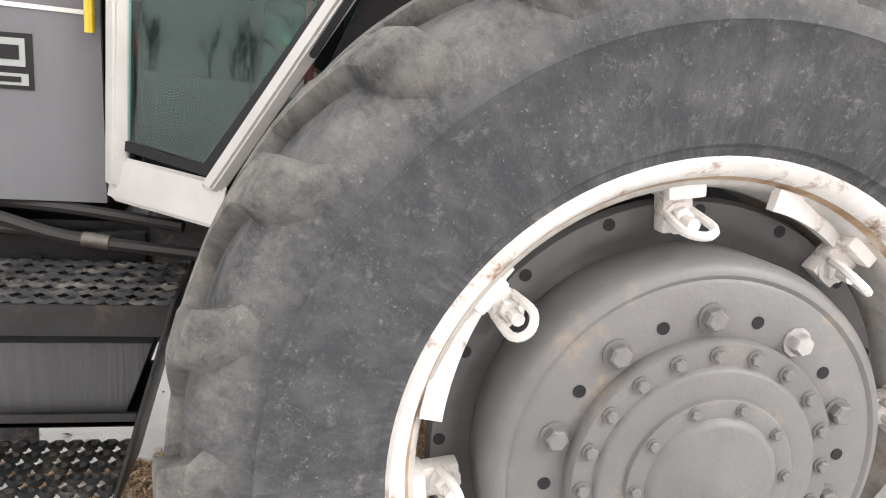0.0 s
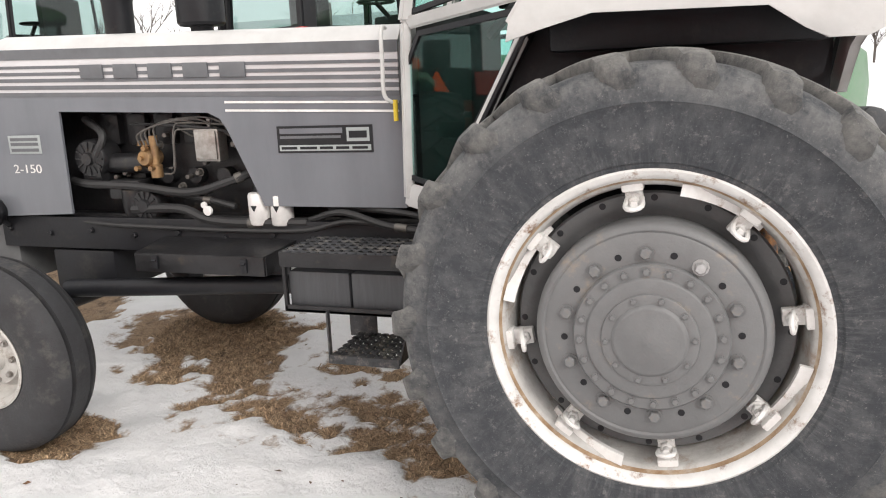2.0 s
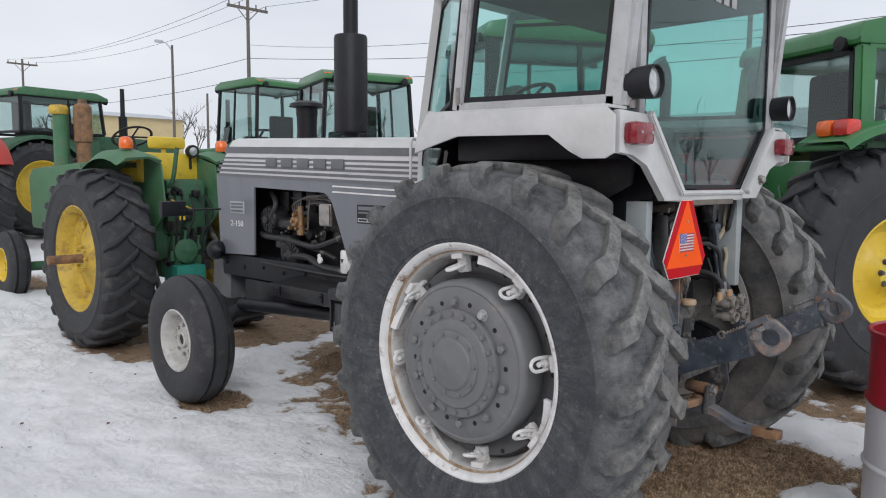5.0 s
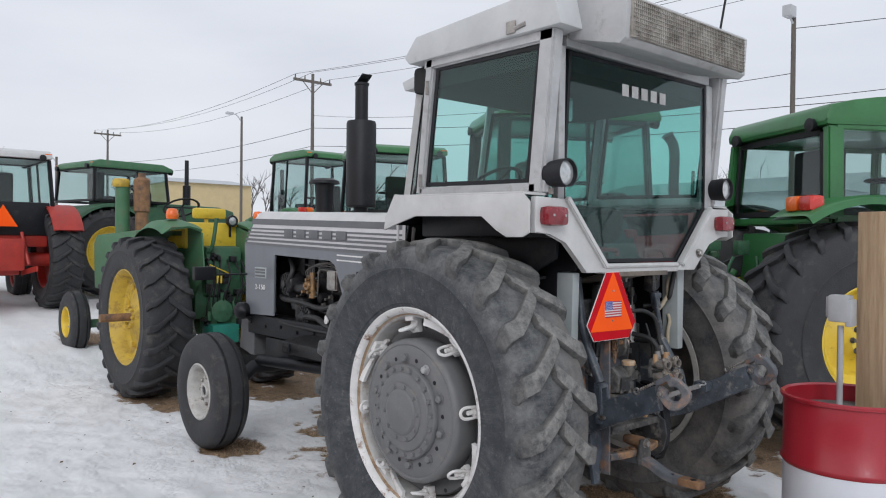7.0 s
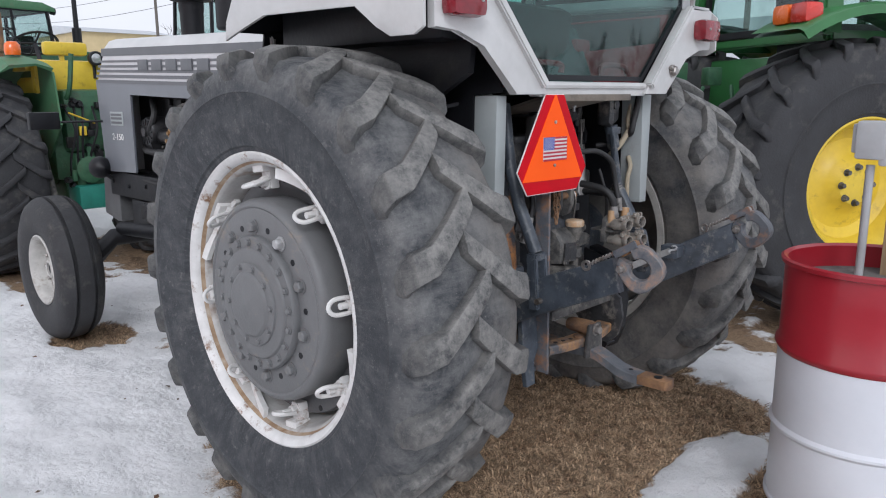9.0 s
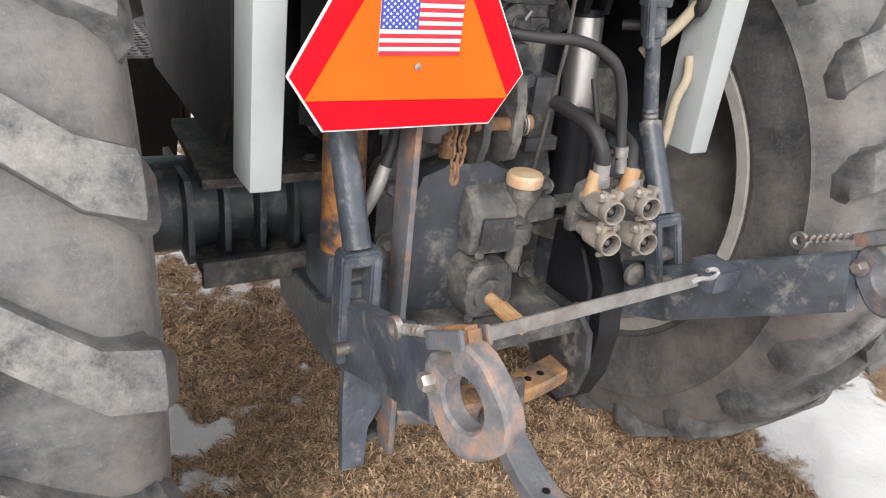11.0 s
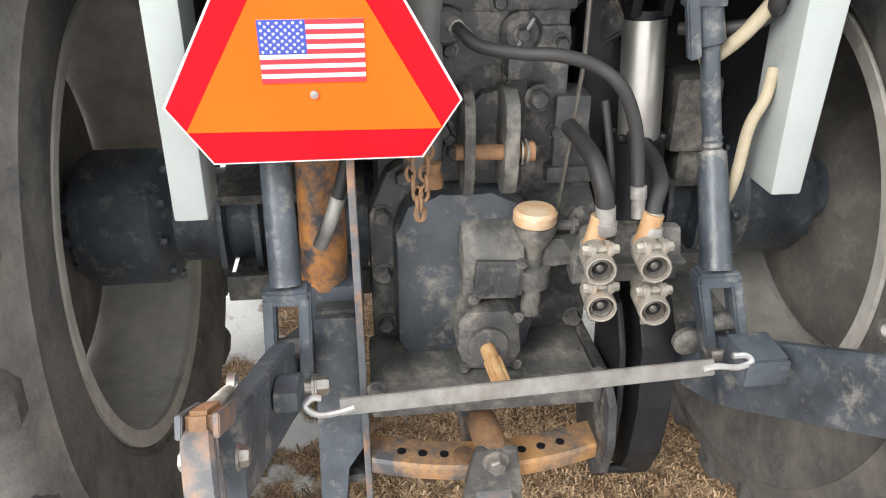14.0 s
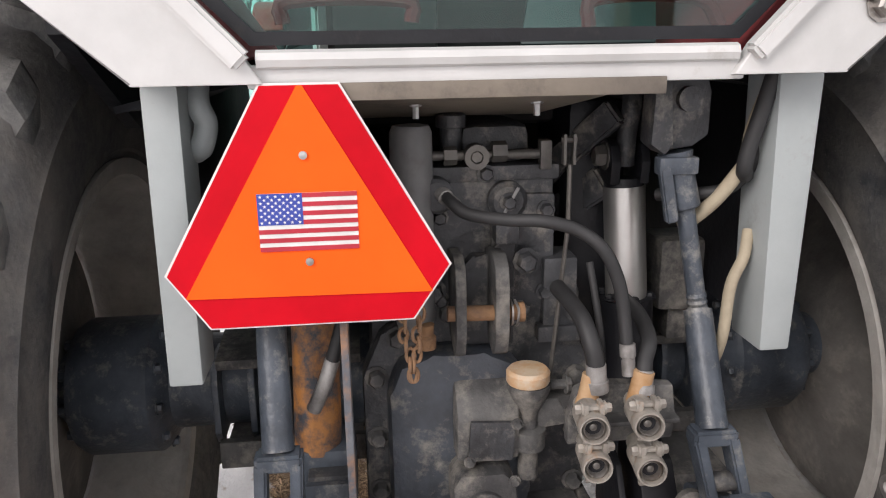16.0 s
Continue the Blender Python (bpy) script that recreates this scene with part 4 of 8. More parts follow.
for z0, z1 in ((1.25, 1.47), (1.22, 1.44)):
    bm = B()
    tube(bm, curve([(-2.36 + z1 - 1.47, -0.09, z0), (-2.32, -0.1, z0 + 0.02), (-2.3, -0.1, z1 - 0.03), (-2.24, -0.09, z1), (-1.95, -0.05, z1 - 0.02)], 5), 0.005, 6)
    part("fuel_pipe", bm, DARK_PIPE, T)
bm = B()
box(bm, -2.2, -2.06, -0.09, -0.01, 1.28, 1.44, 0.012)
box(bm, -2.19, -2.07, -0.1, -0.08, 1.29, 1.43, 0.008)
lathe(bm, [(0.0, 1.44), (0.012, 1.44), (0.012, 1.49), (0.0, 1.49)], 10, (-2.13, -0.05, 0), "z")
part("fuel_bowl", bm, STEEL, T, "bright metal fuel housing")
for i, x in enumerate((-1.86, -1.74)):
    bm = B()
    lathe(bm, [(0.0, 0.975), (0.048, 0.977), (0.054, 0.985), (0.054, 1.12), (0.048, 1.132), (0.0, 1.135)], 28, (x, -0.1, 0), "z")
    f = part("oil_filter", bm, FLAG_WHITE, T, "white spin-on filter")
    bm = B()
    lathe(bm, [(0.0, 1.132), (0.05, 1.132), (0.05, 1.16), (0.0, 1.16)], 28, (x, -0.05, 0), "z")
    part("filter_head", bm, ENGINE, T)
    bm = B()
    prism(bm, [(x - 0.016, 1.075), (x + 0.016, 1.075), (x, 1.045)], "y", -0.1565, -0.154)
    part("filter_mark", bm, BLACK, f)
hoses = [[(-3.0, -0.05, 1.18), (-2.85, -0.1, 1.17), (-2.55, -0.11, 1.16), (-2.25, -0.1, 1.13), (-2.0, -0.1, 1.19), (-1.85, -0.02, 1.25)],
         [(-2.6, -0.1, 1.04), (-2.3, -0.12, 1.05), (-2.15, -0.12, 1.0), (-1.95, -0.12, 0.985), (-1.6, -0.11, 0.99)],
         [(-3.05, -0.1, 0.98), (-2.7, -0.14, 0.965), (-2.3, -0.14, 0.955), (-1.95, -0.14, 0.95), (-1.6, -0.14, 0.96), (-1.35, -0.16, 1.01), (-1.0, -0.2, 0.98)],
         [(-1.6, -0.1, 1.0), (-1.4, -0.15, 1.05), (-1.15, -0.2, 1.0), (-0.85, -0.25, 0.98)],
         [(-1.5, -0.08, 1.06), (-1.2, -0.14, 1.06), (-0.9, -0.22, 1.04)],
         [(-2.9, -0.02, 1.5), (-2.75, -0.08, 1.42), (-2.8, -0.1, 1.3), (-2.88, -0.06, 1.2)],
         [(-2.6, -0.04, 1.47), (-2.3, -0.09, 1.46), (-2.05, -0.07, 1.43), (-1.9, -0.03, 1.36)],
         [(-2.45, -0.05, 1.12), (-2.2, -0.08, 1.1), (-2.0, -0.09, 1.06)]]
for i, h in enumerate(hoses):
    bm = B()
    tube(bm, curve(h, 6), (0.021, 0.024, 0.012, 0.016, 0.014, 0.02, 0.007, 0.016)[i], 8)
    hs = part("hose", bm, HOSE, T)
    if i in (0, 1, 3, 7):
        bm = B()
        a, b = Vector(h[-2]), Vector(h[-1])
        tube(bm, [a.lerp(b, 0.1), a.lerp(b, 0.3)], 0.027 if i < 2 else 0.019, 10)
        part("hose_clamp", bm, DARK_PIPE, hs)
bm = B()
lathe(bm, [(0.0, 0.0), (0.016, 0.0), (0.016, 0.01)], 12, (-2.16, -0.125, 1.07), "y")
lathe(bm, [(0.008, -0.012), (0.024, -0.012), (0.024, 0.0), (0.008, 0.0)], 14, (-2.13, -0.13, 1.045), "y")
part("white_tag", bm, FLAG_WHITE, T, "small white tag")

# frame rails, tank, steps and front axle
for y0, y1 in ((-0.13, -0.1), (0.36, 0.39)):
    bm = B()
    box(bm, -3.46, -1.0, y0, y1, 0.83, 1.0, 0.006)
    for i in range(9):
        hexbolt(bm, (-3.4 + i * 0.27, y0, 0.93 - 0.02 * (i % 2)), "y", 0.014, -0.014, i)
    part("frame_rail", bm, BLACK, T, "black frame rail")
bm = B()
slab(bm, [(-2.4, -0.13, 0.905), (-2.4, -0.37, 0.875), (-1.7, -0.37, 0.875), (-1.66, -0.13, 0.905)], 0.012, 0.003)
box(bm, -2.4, -1.7, -0.374, -0.36, 0.79, 0.878, 0.004)
box(bm, -1.71, -1.695, -0.36, -0.13, 0.79, 0.885, 0.004)
box(bm, -2.4, -2.385, -0.36, -0.13, 0.79, 0.885, 0.004)
shelf_box = part("side_shelf", bm, ENGINE, T, "black folded tool shelf")
for x in (-2.28, -1.8):
    bm = B()
    box(bm, x - 0.016, x + 0.016, -0.386, -0.374, 0.808, 0.872, 0.003)
    tube(bm, [(x - 0.012, -0.388, 0.85), (x + 0.012, -0.388, 0.85)], 0.006, 8)
    part("latch", bm, BLACK, shelf_box)
bm = B()
tube(bm, [(-2.9, -0.3, 0.66), (-1.6, -0.22, 0.72)], 0.045, 10)
box(bm, -3.15, -2.75, -0.12, 0.3, 0.6, 0.82, 0.02)
part("drag_bar", bm, BLACK, T)
BATTERY = surf("ribbed_battery_case", (0.06, 0.063, 0.068), (0.042, 0.044, 0.048), 60, 0.5, bump=0.3, bscale=90, stretch=(1, 1, 0.05))
SX0, SX1, SY0, SY1 = -1.525, -0.88, -0.52, -0.2


def punched(bm, x0, x1, y0, y1, z, t, nx, ny, r):
    """A tread plate with raised round holes."""
    dx, dy = (x1 - x0) / nx, (y1 - y0) / ny
    k = 8
    for i in range(nx):
        for j in range(ny):
            cx, cy = x0 + (i + 0.5) * dx, y0 + (j + 0.5) * dy
            out, inn = [], []
            for a in range(k):
                w = 2 * math.pi * (a + 0.5) / k
                c, s = math.cos(w), math.sin(w)
                q = 0.5 / max(abs(c), abs(s))
                out.append((cx + c * q * dx, cy + s * q * dy))
                inn.append((cx + c * r, cy + s * r))
            vo = [bm.verts.new((x, y, z)) for x, y in out]
            vi = [bm.verts.new((x, y, z + 0.004)) for x, y in inn]
            vb = [bm.verts.new((x, y, z - t)) for x, y in inn]
            for a in range(k):
                b2 = (a + 1) % k
                bm.faces.new((vo[a], vo[b2], vi[b2], vi[a]))
                bm.faces.new((vi[a], vi[b2], vb[b2], vb[a]))


bm = B()
punched(bm, SX0, SX1, SY0, SY1, 0.947, 0.012, 15, 6, 0.0115)
bmesh.ops.remove_doubles(bm, verts=bm.verts, dist=0.0005)
part("step_tread", bm, HOUSING, T, "punched black step plate")
bm = B()
box(bm, SX0, SX1, SY0 - 0.012, SY0, 0.885, 0.948, 0.003)
box(bm, SX0 - 0.01, SX0, SY0, SY1, 0.885, 0.948, 0.003)
box(bm, SX0, SX1 - 0.07, SY0, SY0 + 0.012, 0.685, 0.715, 0.003)
box(bm, SX0, SX0 + 0.015, SY0, SY0 + 0.02, 0.69, 0.9, 0.002)
box(bm, SX0, SX1 - 0.1, SY1 - 0.02, SY1, 0.69, 0.92, 0.003)
box(bm, SX0, SX1 - 0.07, SY0, SY1, 0.685, 0.7, 0.003)
part("step_frame", bm, ENGINE, T)
bm = B()
slab(bm, [(SX1 + 0.006, SY0 - 0.02, 0.965), (SX1 + 0.006, SY1 - 0.04, 0.965), (-1.0, -0.26, 0.485), (-1.005, -0.55, 0.485)], 0.008, 0.002)
part("step_side", bm, ENGINE, T, "slanting black side plate")
for x0, x1 in ((SX0 + 0.02, SX0 + 0.3), (SX0 + 0.31, SX1 - 0.01)):
    bm = B()
    cut = 0.085 if x1 > -1.1 else 0.0
    prism(bm, [(x0, 0.703), (x1 - cut, 0.703), (x1 - cut * 0.35, 0.86), (x0, 0.86)], "y", SY0 + 0.02, SY1 - 0.03, 0.008)
    part("battery", bm, BATTERY, T, "ribbed dark grey battery box")
bm = B()
punched(bm, -1.315, -1.005, -0.54, -0.24, 0.51, 0.012, 8, 6, 0.013)
box(bm, -1.32, -1.003, -0.552, -0.54, 0.475, 0.514, 0.002)
box(bm, -1.36, -1.23, -0.24, -0.22, 0.49, 0.7, 0.003)
box(bm, -1.323, -1.315, -0.545, -0.52, 0.48, 0.7, 0.002)
part("lower_step", bm, HOUSING, T, "small punched lower step")
bm = B()
tube(bm, [(-2.93, -0.5, 0.47), (-2.93, -0.35, 0.6), (-2.93, 0.53, 0.6), (-2.93, 0.68, 0.47)], 0.06, 10)
lathe(bm, [(0.0, -0.58), (0.07, -0.58), (0.09, -0.54), (0.09, -0.5), (0.06, -0.46), (0.0, -0.46)], 20, (-2.93, 0, 0.452), "y")
lathe(bm, [(0.0, 0.64), (0.06, 0.64), (0.09, 0.68), (0.09, 0.72), (0.07, 0.76), (0.0, 0.76)], 20, (-2.93, 0, 0.452), "y")
tube(bm, [(-3.1, -0.45, 0.55), (-3.1, 0.63, 0.55)], 0.02, 8)
box(bm, -3.02, -2.84, 0.0, 0.2, 0.55, 0.75, 0.02)
part("front_axle", bm, BLACK, T, "black front axle")
bm = B()
lathe(bm, [(0.0, 0.0), (0.05, -0.02), (0.075, -0.05), (0.08, -0.09), (0.0, -0.095)], 24, (-3.36, -0.2, 1.03), "x")
tube(bm, [(-3.4, -0.14, 0.95), (-3.4, -0.2, 1.0)], 0.015, 8)
part("side_lamp", bm, BLACK, T, "small round lamp at the front frame")
bm = B()
tube(bm, [(-3.44, -0.12, 1.36), (-3.5, -0.42, 1.36)], 0.008, 8)
box(bm, -3.56, -3.5, -0.62, -0.42, 1.31, 1.43, 0.012)
part("warning_lamp", bm, BLACK, T, "dark flat lamp on a side arm")
bm = B()
prism(bm, [(-3.46, 0.62), (-3.4, 0.62), (-3.4, 1.03), (-3.52, 1.03), (-3.66, 0.98), (-3.7, 0.66)], "y", -0.1, 0.4, 0.02)
part("front_weight_bracket", bm, DISC_GREY, T)
# grab handle with a yellow tip
bm = B()
tube(bm, curve([(-1.14, HY0 + 0.0, 1.85), (-1.14, HY0 - 0.05, 1.84), (-1.14, HY0 - 0.055, 1.7), (-1.14, HY0 - 0.055, 1.58), (-1.12, HY0 - 0.04, 1.545), (-1.1, HY0 - 0.02, 1.54)], 5), 0.009, 8)
hd = part("grab_handle", bm, WHITE_PAINT, T, "white grab handle")
bm = B()
tube(bm, [(-1.1, HY0 - 0.03, 1.55), (-1.1, HY0 - 0.03, 1.46)], 0.011, 8)
part("handle_tip", bm, JD_YELLOW, hd, "yellow plastic tip")

# ---- cab ----
LY, RY = -0.665, 2 * C + 0.665  # side window planes
KX = 0.56                       # rear window plane


def pane(name, corners, parent, mat, gasket=0.022):
    bm = B()
    slab(bm, corners, 0.006)
    g = part(name, bm, mat, parent, "tinted glass pane")
    g.visible_shadow = False
    bm = B()
    p = [Vector(c) for c in corners]
    n = (p[1] - p[0]).cross(p[2] - p[0]).normalized()
    m = len(p)
    rings = []
    for off, h in ((-0.5, -0.007), (-0.5, 0.007), (0.5, 0.007), (0.5, -0.007)):
        ring = []
        for i in range(m):
            d0, d1 = (p[i] - p[i - 1]).normalized(), (p[(i + 1) % m] - p[i]).normalized()
            s0, s1 = n.cross(d0), n.cross(d1)
            mit = (s0 + s1) / (1 + s0.dot(s1))
            ring.append(bm.verts.new(p[i] + mit * gasket * off + n * h))
        rings.append(ring)
    for k in range(4):
        a, b = rings[k], rings[(k + 1) % 4]
        for i in range(m):
            bm.faces.new((a[i], a[(i + 1) % m], b[(i + 1) % m], b[i]))
    part("gasket", bm, BLACK, parent, "black rubber window seal")
    return g


for s, y in ((-1, LY), (1, RY)):
    o = s
    # side window behind the door post
    pane("side_window", [(-0.28, y, 1.985), (0.45, y, 1.965), (0.52, y, 2.585), (-0.2, y, 2.6)], T, GLASS_CAB)
    bm = B()
    strip(bm, (0.51, y - o * 0.012, 1.9), (0.578, y - o * 0.012, 2.66), 0.095, 0.074)
    strip(bm, (-0.33, y, 1.93), (-0.25, y, 2.66), 0.06, 0.05)
    strip(bm, (-0.3, y, 2.635), (0.62, y, 2.625), 0.06, 0.05)
    strip(bm, (-0.33, y, 1.945), (0.52, y, 1.93), 0.05, 0.05)
    part("cab_frame", bm, CAB_GREY, T, "weathered pale grey cab posts")
    bm = B()
    for z in (2.0, 2.5):
        tube(bm, [(-0.31 + (z - 2.0) * 0.1, y + o * 0.03, z - 0.03), (-0.31 + (z - 2.0) * 0.1, y + o * 0.03, z + 0.04)], 0.011, 8)
    part("hinge", bm, STEEL, T)
    # slanting door corner between fender and hood
    yi = C + (y - C) * 0.42
    fx, rx = -1.02, -0.36
    pane("corner_window", [(fx + 0.03, yi, 1.9), (rx - 0.02, y, 1.98), (rx + 0.06, y, 2.58), (fx + 0.16, yi, 2.56)], T, GLASS_CAB)
    pane("lower_door_window", [(fx - 0.01, yi, 1.225), (-0.83, C + (y - C) * 0.63, 1.2), (-0.5, C + (y - C) * 0.9, 1.7), (-0.44, C + (y - C) * 0.93, 1.85), (fx + 0.08, C + (y - C) * 0.5, 1.81), (fx, yi, 1.68)], T, GLASS_CAB)
    bm = B()
    n = (0.55, 0.83 * s, 0)
    strip(bm, (fx, yi, 1.855), (rx, y, 1.915), 0.05, 0.05, n)
    strip(bm, (fx - 0.02, yi, 1.13), (fx - 0.0, yi, 1.86), 0.04, 0.05, n)
    strip(bm, (fx, yi, 1.86), (fx + 0.14, yi, 2.64), 0.055, 0.05, n)
    strip(bm, (fx + 0.14, yi, 2.62), (rx + 0.1, y, 2.64), 0.06, 0.05, n)
    strip(bm, (fx - 0.03, yi, 1.15), (-0.8, C + (y - C) * 0.66, 1.13), 0.1, 0.04, n)
    strip(bm, (-0.82, C + (y - C) * 0.64, 1.16), (-0.45, C + (y - C) * 0.955, 1.76), 0.035, 0.05, n)
    part("door_frame", bm, WHITE_PAINT, T, "white slanting door frame")
    # fender
    yo = C + (y - C) * 1.0 + s * 0.15
    bm = B()
    face = [(-0.47, 1.735), (-0.46, 1.79), (-0.385, 1.915), (0.56, 1.895), (0.6, 1.86), (0.6, 1.72), (0.56, 1.7), (0.46, 1.7), (0.4, 1.73), (0.3, 1.8), (-0.2, 1.81), (-0.35, 1.77)]
    prism(bm, face, "y", yo - 0.006, yo + 0.006, 0.002)
    tp = [(-0.385, 1.91), (0.56, 1.892), (0.56, 1.905), (-0.385, 1.925)]
    prism(bm, tp, "y", min(yo, y), max(yo, y), 0.003)
    fr = [(-0.46, 1.79), (-0.375, 1.92), (-0.385, 1.93), (-0.47, 1.8)]
    prism(bm, fr, "y", min(yo, y), max(yo, y), 0.002)
    part("fender", bm, WHITE_PAINT, T, "white folded fender")
    bm = B()
    yw = C + (y - C) * 0.8
    prism(bm, [(-0.6, 1.42), (-0.43, 1.8), (-0.38, 1.9), (0.54, 1.88), (0.5, 1.6), (0.2, 1.44), (-0.3, 1.4), (-0.52, 1.38)], "y", yw - 0.012, yw + 0.012)
    prism(bm, [(-0.46, 1.77), (-0.38, 1.895), (0.56, 1.875), (0.56, 1.865), (-0.37, 1.88), (-0.44, 1.765)], "y", min(yo, yw), max(yo, yw))
    strip(bm, (-0.62, (yw + C + (y - C) * 0.8) / 2, 1.46), (-0.43, (yw + y) / 2, 1.78), abs(y - yw) + 0.02, 0.014, (0.86, 0, -0.5))
    slab(bm, [(-0.3, yw, 1.45), (0.3, yw, 1.48), (0.42, C + s * 0.38, 1.53), (-0.35, C + s * 0.4, 1.53)], 0.012)
    part("inner_fender", bm, BLACK, T, "black wheel housing")
    bm = B()
    box(bm, -0.36, 0.5, *sorted((yw, y - s * 0.02)), 1.7, 1.86, 0.02)
    part("arch_box", bm, BLACK, T)
    # rear corner panel, lamps
    pts = [(C + s * 0.86, 1.885), (C + s * 0.86, 1.72), (C + s * 0.76, 1.72), (C + s * 0.645, 1.68), (C + s * 0.49, 1.532), (C + s * 0.322, 1.532), (C + s * 0.352, 1.575), (C + s * 0.64, 1.88)]
    bm = B()
    prism(bm, pts, "x", KX + 0.004, KX + 0.034, 0.004)
    strip(bm, (KX + 0.04, C + s * 0.345, 1.56), (KX + 0.04, C + s * 0.65, 1.885), 0.03, 0.03, (1, 0, 0))
    part("rear_corner_panel", bm, WHITE_PAINT, T, "white slanting rear corner panel")
    bm = B()
    box(bm, KX + 0.03, KX + 0.095, C + s * 0.765 - 0.072, C + s * 0.765 + 0.072, 1.752, 1.842, 0.025)
    tl = part("tail_lamp", bm, LENS_RED, T, "dull red tail lamp")
    bm = B()
    for dy in (-0.04, 0.04):
        lathe(bm, [(0.0, 0.094), (0.006, 0.094), (0.006, 0.099), (0.0, 0.099)], 8, (KX, C + s * 0.765 + dy, 1.8), "x")
    part("lamp_screws", bm, ZINC, tl)
    bm = B()
    lathe(bm, [(0.0, -0.1), (0.025, -0.09), (0.05, -0.07), (0.06, 0.0), (0.065, 0.05), (0.065, 0.085), (0.06, 0.085), (0.056, 0.06), (0.0, 0.05)], 32, (KX + 0.02, C + s * 0.72, 1.995), "x")
    wk = part("work_lamp", bm, BLACK, T, "round black work lamp")
    bm = B()
    lathe(bm, [(0.0, 0.052), (0.056, 0.062), (0.058, 0.066), (0.03, 0.074), (0.0, 0.076)], 28, (KX + 0.02, C + s * 0.72, 1.995), "x")
    part("lamp_lens", bm, LENS_CLEAR, wk, "clear lamp lens")
    bm = B()
    tube(bm, [(KX, C + s * 0.72, 1.9), (KX, C + s * 0.72, 1.93)], 0.015, 8)
    part("lamp_stem", bm, STEEL, wk)
    # hanging post under the frame
    bm = B()
    ya, yb = (-0.384, -0.393) if s < 0 else (0.55, 0.563)
    hw = 0.026 if s < 0 else 0.026
    k = [(ya - hw, 1.53), (ya + hw + (0.0 if s < 0 else 0.02), 1.53), (yb + hw, 1.076), (yb - hw, 1.076)]
    prism(bm, k, "x", 0.42, 0.52, 0.006)
    part("hanger_post", bm, LIGHT_GREY, T, "pale grey hanging post")
bm = B()
hexbolt(bm, (KX + 0.036, C + 0.53, 1.625), "x", 0.02, 0.02)
tube(bm, [(KX + 0.04, C + 0.5, 1.64), (KX + 0.05, C + 0.55, 1.62)], 0.008, 6)
part("window_latch", bm, STEEL, T)
# rear window with sill
rw = [(KX, C - 0.595, 2.575), (KX, C - 0.635, 1.895), (KX, C - 0.335, 1.59), (KX, C + 0.335, 1.59), (KX, C + 0.635, 1.895), (KX, C + 0.62, 2.59)]
pane("rear_window", rw, T, GLASS_CAB, 0.018)
bm = B()
tube(bm, [(KX + 0.02, C - 0.33, 1.563), (KX + 0.02, C + 0.33, 1.563)], 0.013, 8)
box(bm, KX - 0.03, KX + 0.02, C - 0.345, C + 0.345, 1.525, 1.556, 0.005)
part("window_sill", bm, WHITE_PAINT, T, "white rolled window sill")
for q in ((C - 0.63, C + 0.66, 2.6, 2.66), (C + 0.635, C + 0.7, 1.88, 2.598), (C - 0.68, C - 0.635, 1.88, 2.598)):
    bm = B()
    box(bm, KX - 0.03, KX + 0.012, *q, 0.006)
    part("rear_frame_bar", bm, CAB_GREY, T)
for i in range(5):
    bm = B()
    y = C - 0.18 + i * 0.085
    box(bm, KX + 0.004, KX + 0.006, y, y + 0.055, 2.43, 2.49)
    part("window_emblem_block", bm, FLAG_WHITE, T, "pale emblem block on the glass")
# roof and air-conditioner housing
bm = B()
prism(bm, [(-0.4, 2.65), (-0.44, 2.69), (-0.34, 2.79), (0.5, 2.83), (0.64, 2.81), (0.68, 2.65)], "y", LY - 0.05, RY + 0.05, 0.012)
part("roof", bm, ROOF_WHITE, T, "weathered pale cab roof")
bm = B()
prism(bm, [(-0.95, 2.64), (-0.98, 2.7), (-0.4, 2.8), (-0.36, 2.66)], "y", C - 0.4, C + 0.4, 0.01)
part("roof_visor", bm, ROOF_WHITE, T)
bm = B()
prism(bm, [(0.6, 2.62), (0.88, 2.55), (0.91, 2.57), (0.92, 2.755), (0.9, 2.77), (0.58, 2.83)], "y", -0.56, 0.51, 0.006)
ac = part("condenser_box", bm, CAB_GREY, T, "grey condenser box on the cab roof edge")
bm = B()
box(bm, 0.912, 0.93, -0.53, 0.46, 2.575, 2.745)
part("condenser_grille", bm, GRILLE, ac, "dirty clogged grille with peeling bits")
bm = B()
for i in range(65):
    y = -0.525 + i * 0.0152
    box(bm, 0.93, 0.934, y, y + 0.004, 2.577, 2.743)
for i in range(9):
    z = 2.585 + i * 0.019
    box(bm, 0.93, 0.936, -0.53, 0.46, z, z + 0.003)
tagged(part("grille_mesh", bm, GRILLE, ac), kind="stuff")
bm = B()
box(bm, 0.44, 0.56, LY - 0.04, LY + 0.05, 2.815, 2.885, 0.012)
part("roof_marker_lamp", bm, LENS_ORANGE, T, "amber marker lamp")
bm = B()
tube(bm, [(0.85, 0.35, 2.77), (0.93, 0.36, 3.25)], 0.006, 6)
part("antenna", bm, BLACK, T)
bm = B()
box(bm, 0.35, 0.41, LY - 0.06, LY - 0.02, 2.66, 2.72, 0.006)
tube(bm, [(0.4, LY - 0.05, 2.68), (0.47, LY - 0.05, 2.69)], 0.012, 8)
part("roof_latch", bm, STEEL, T)
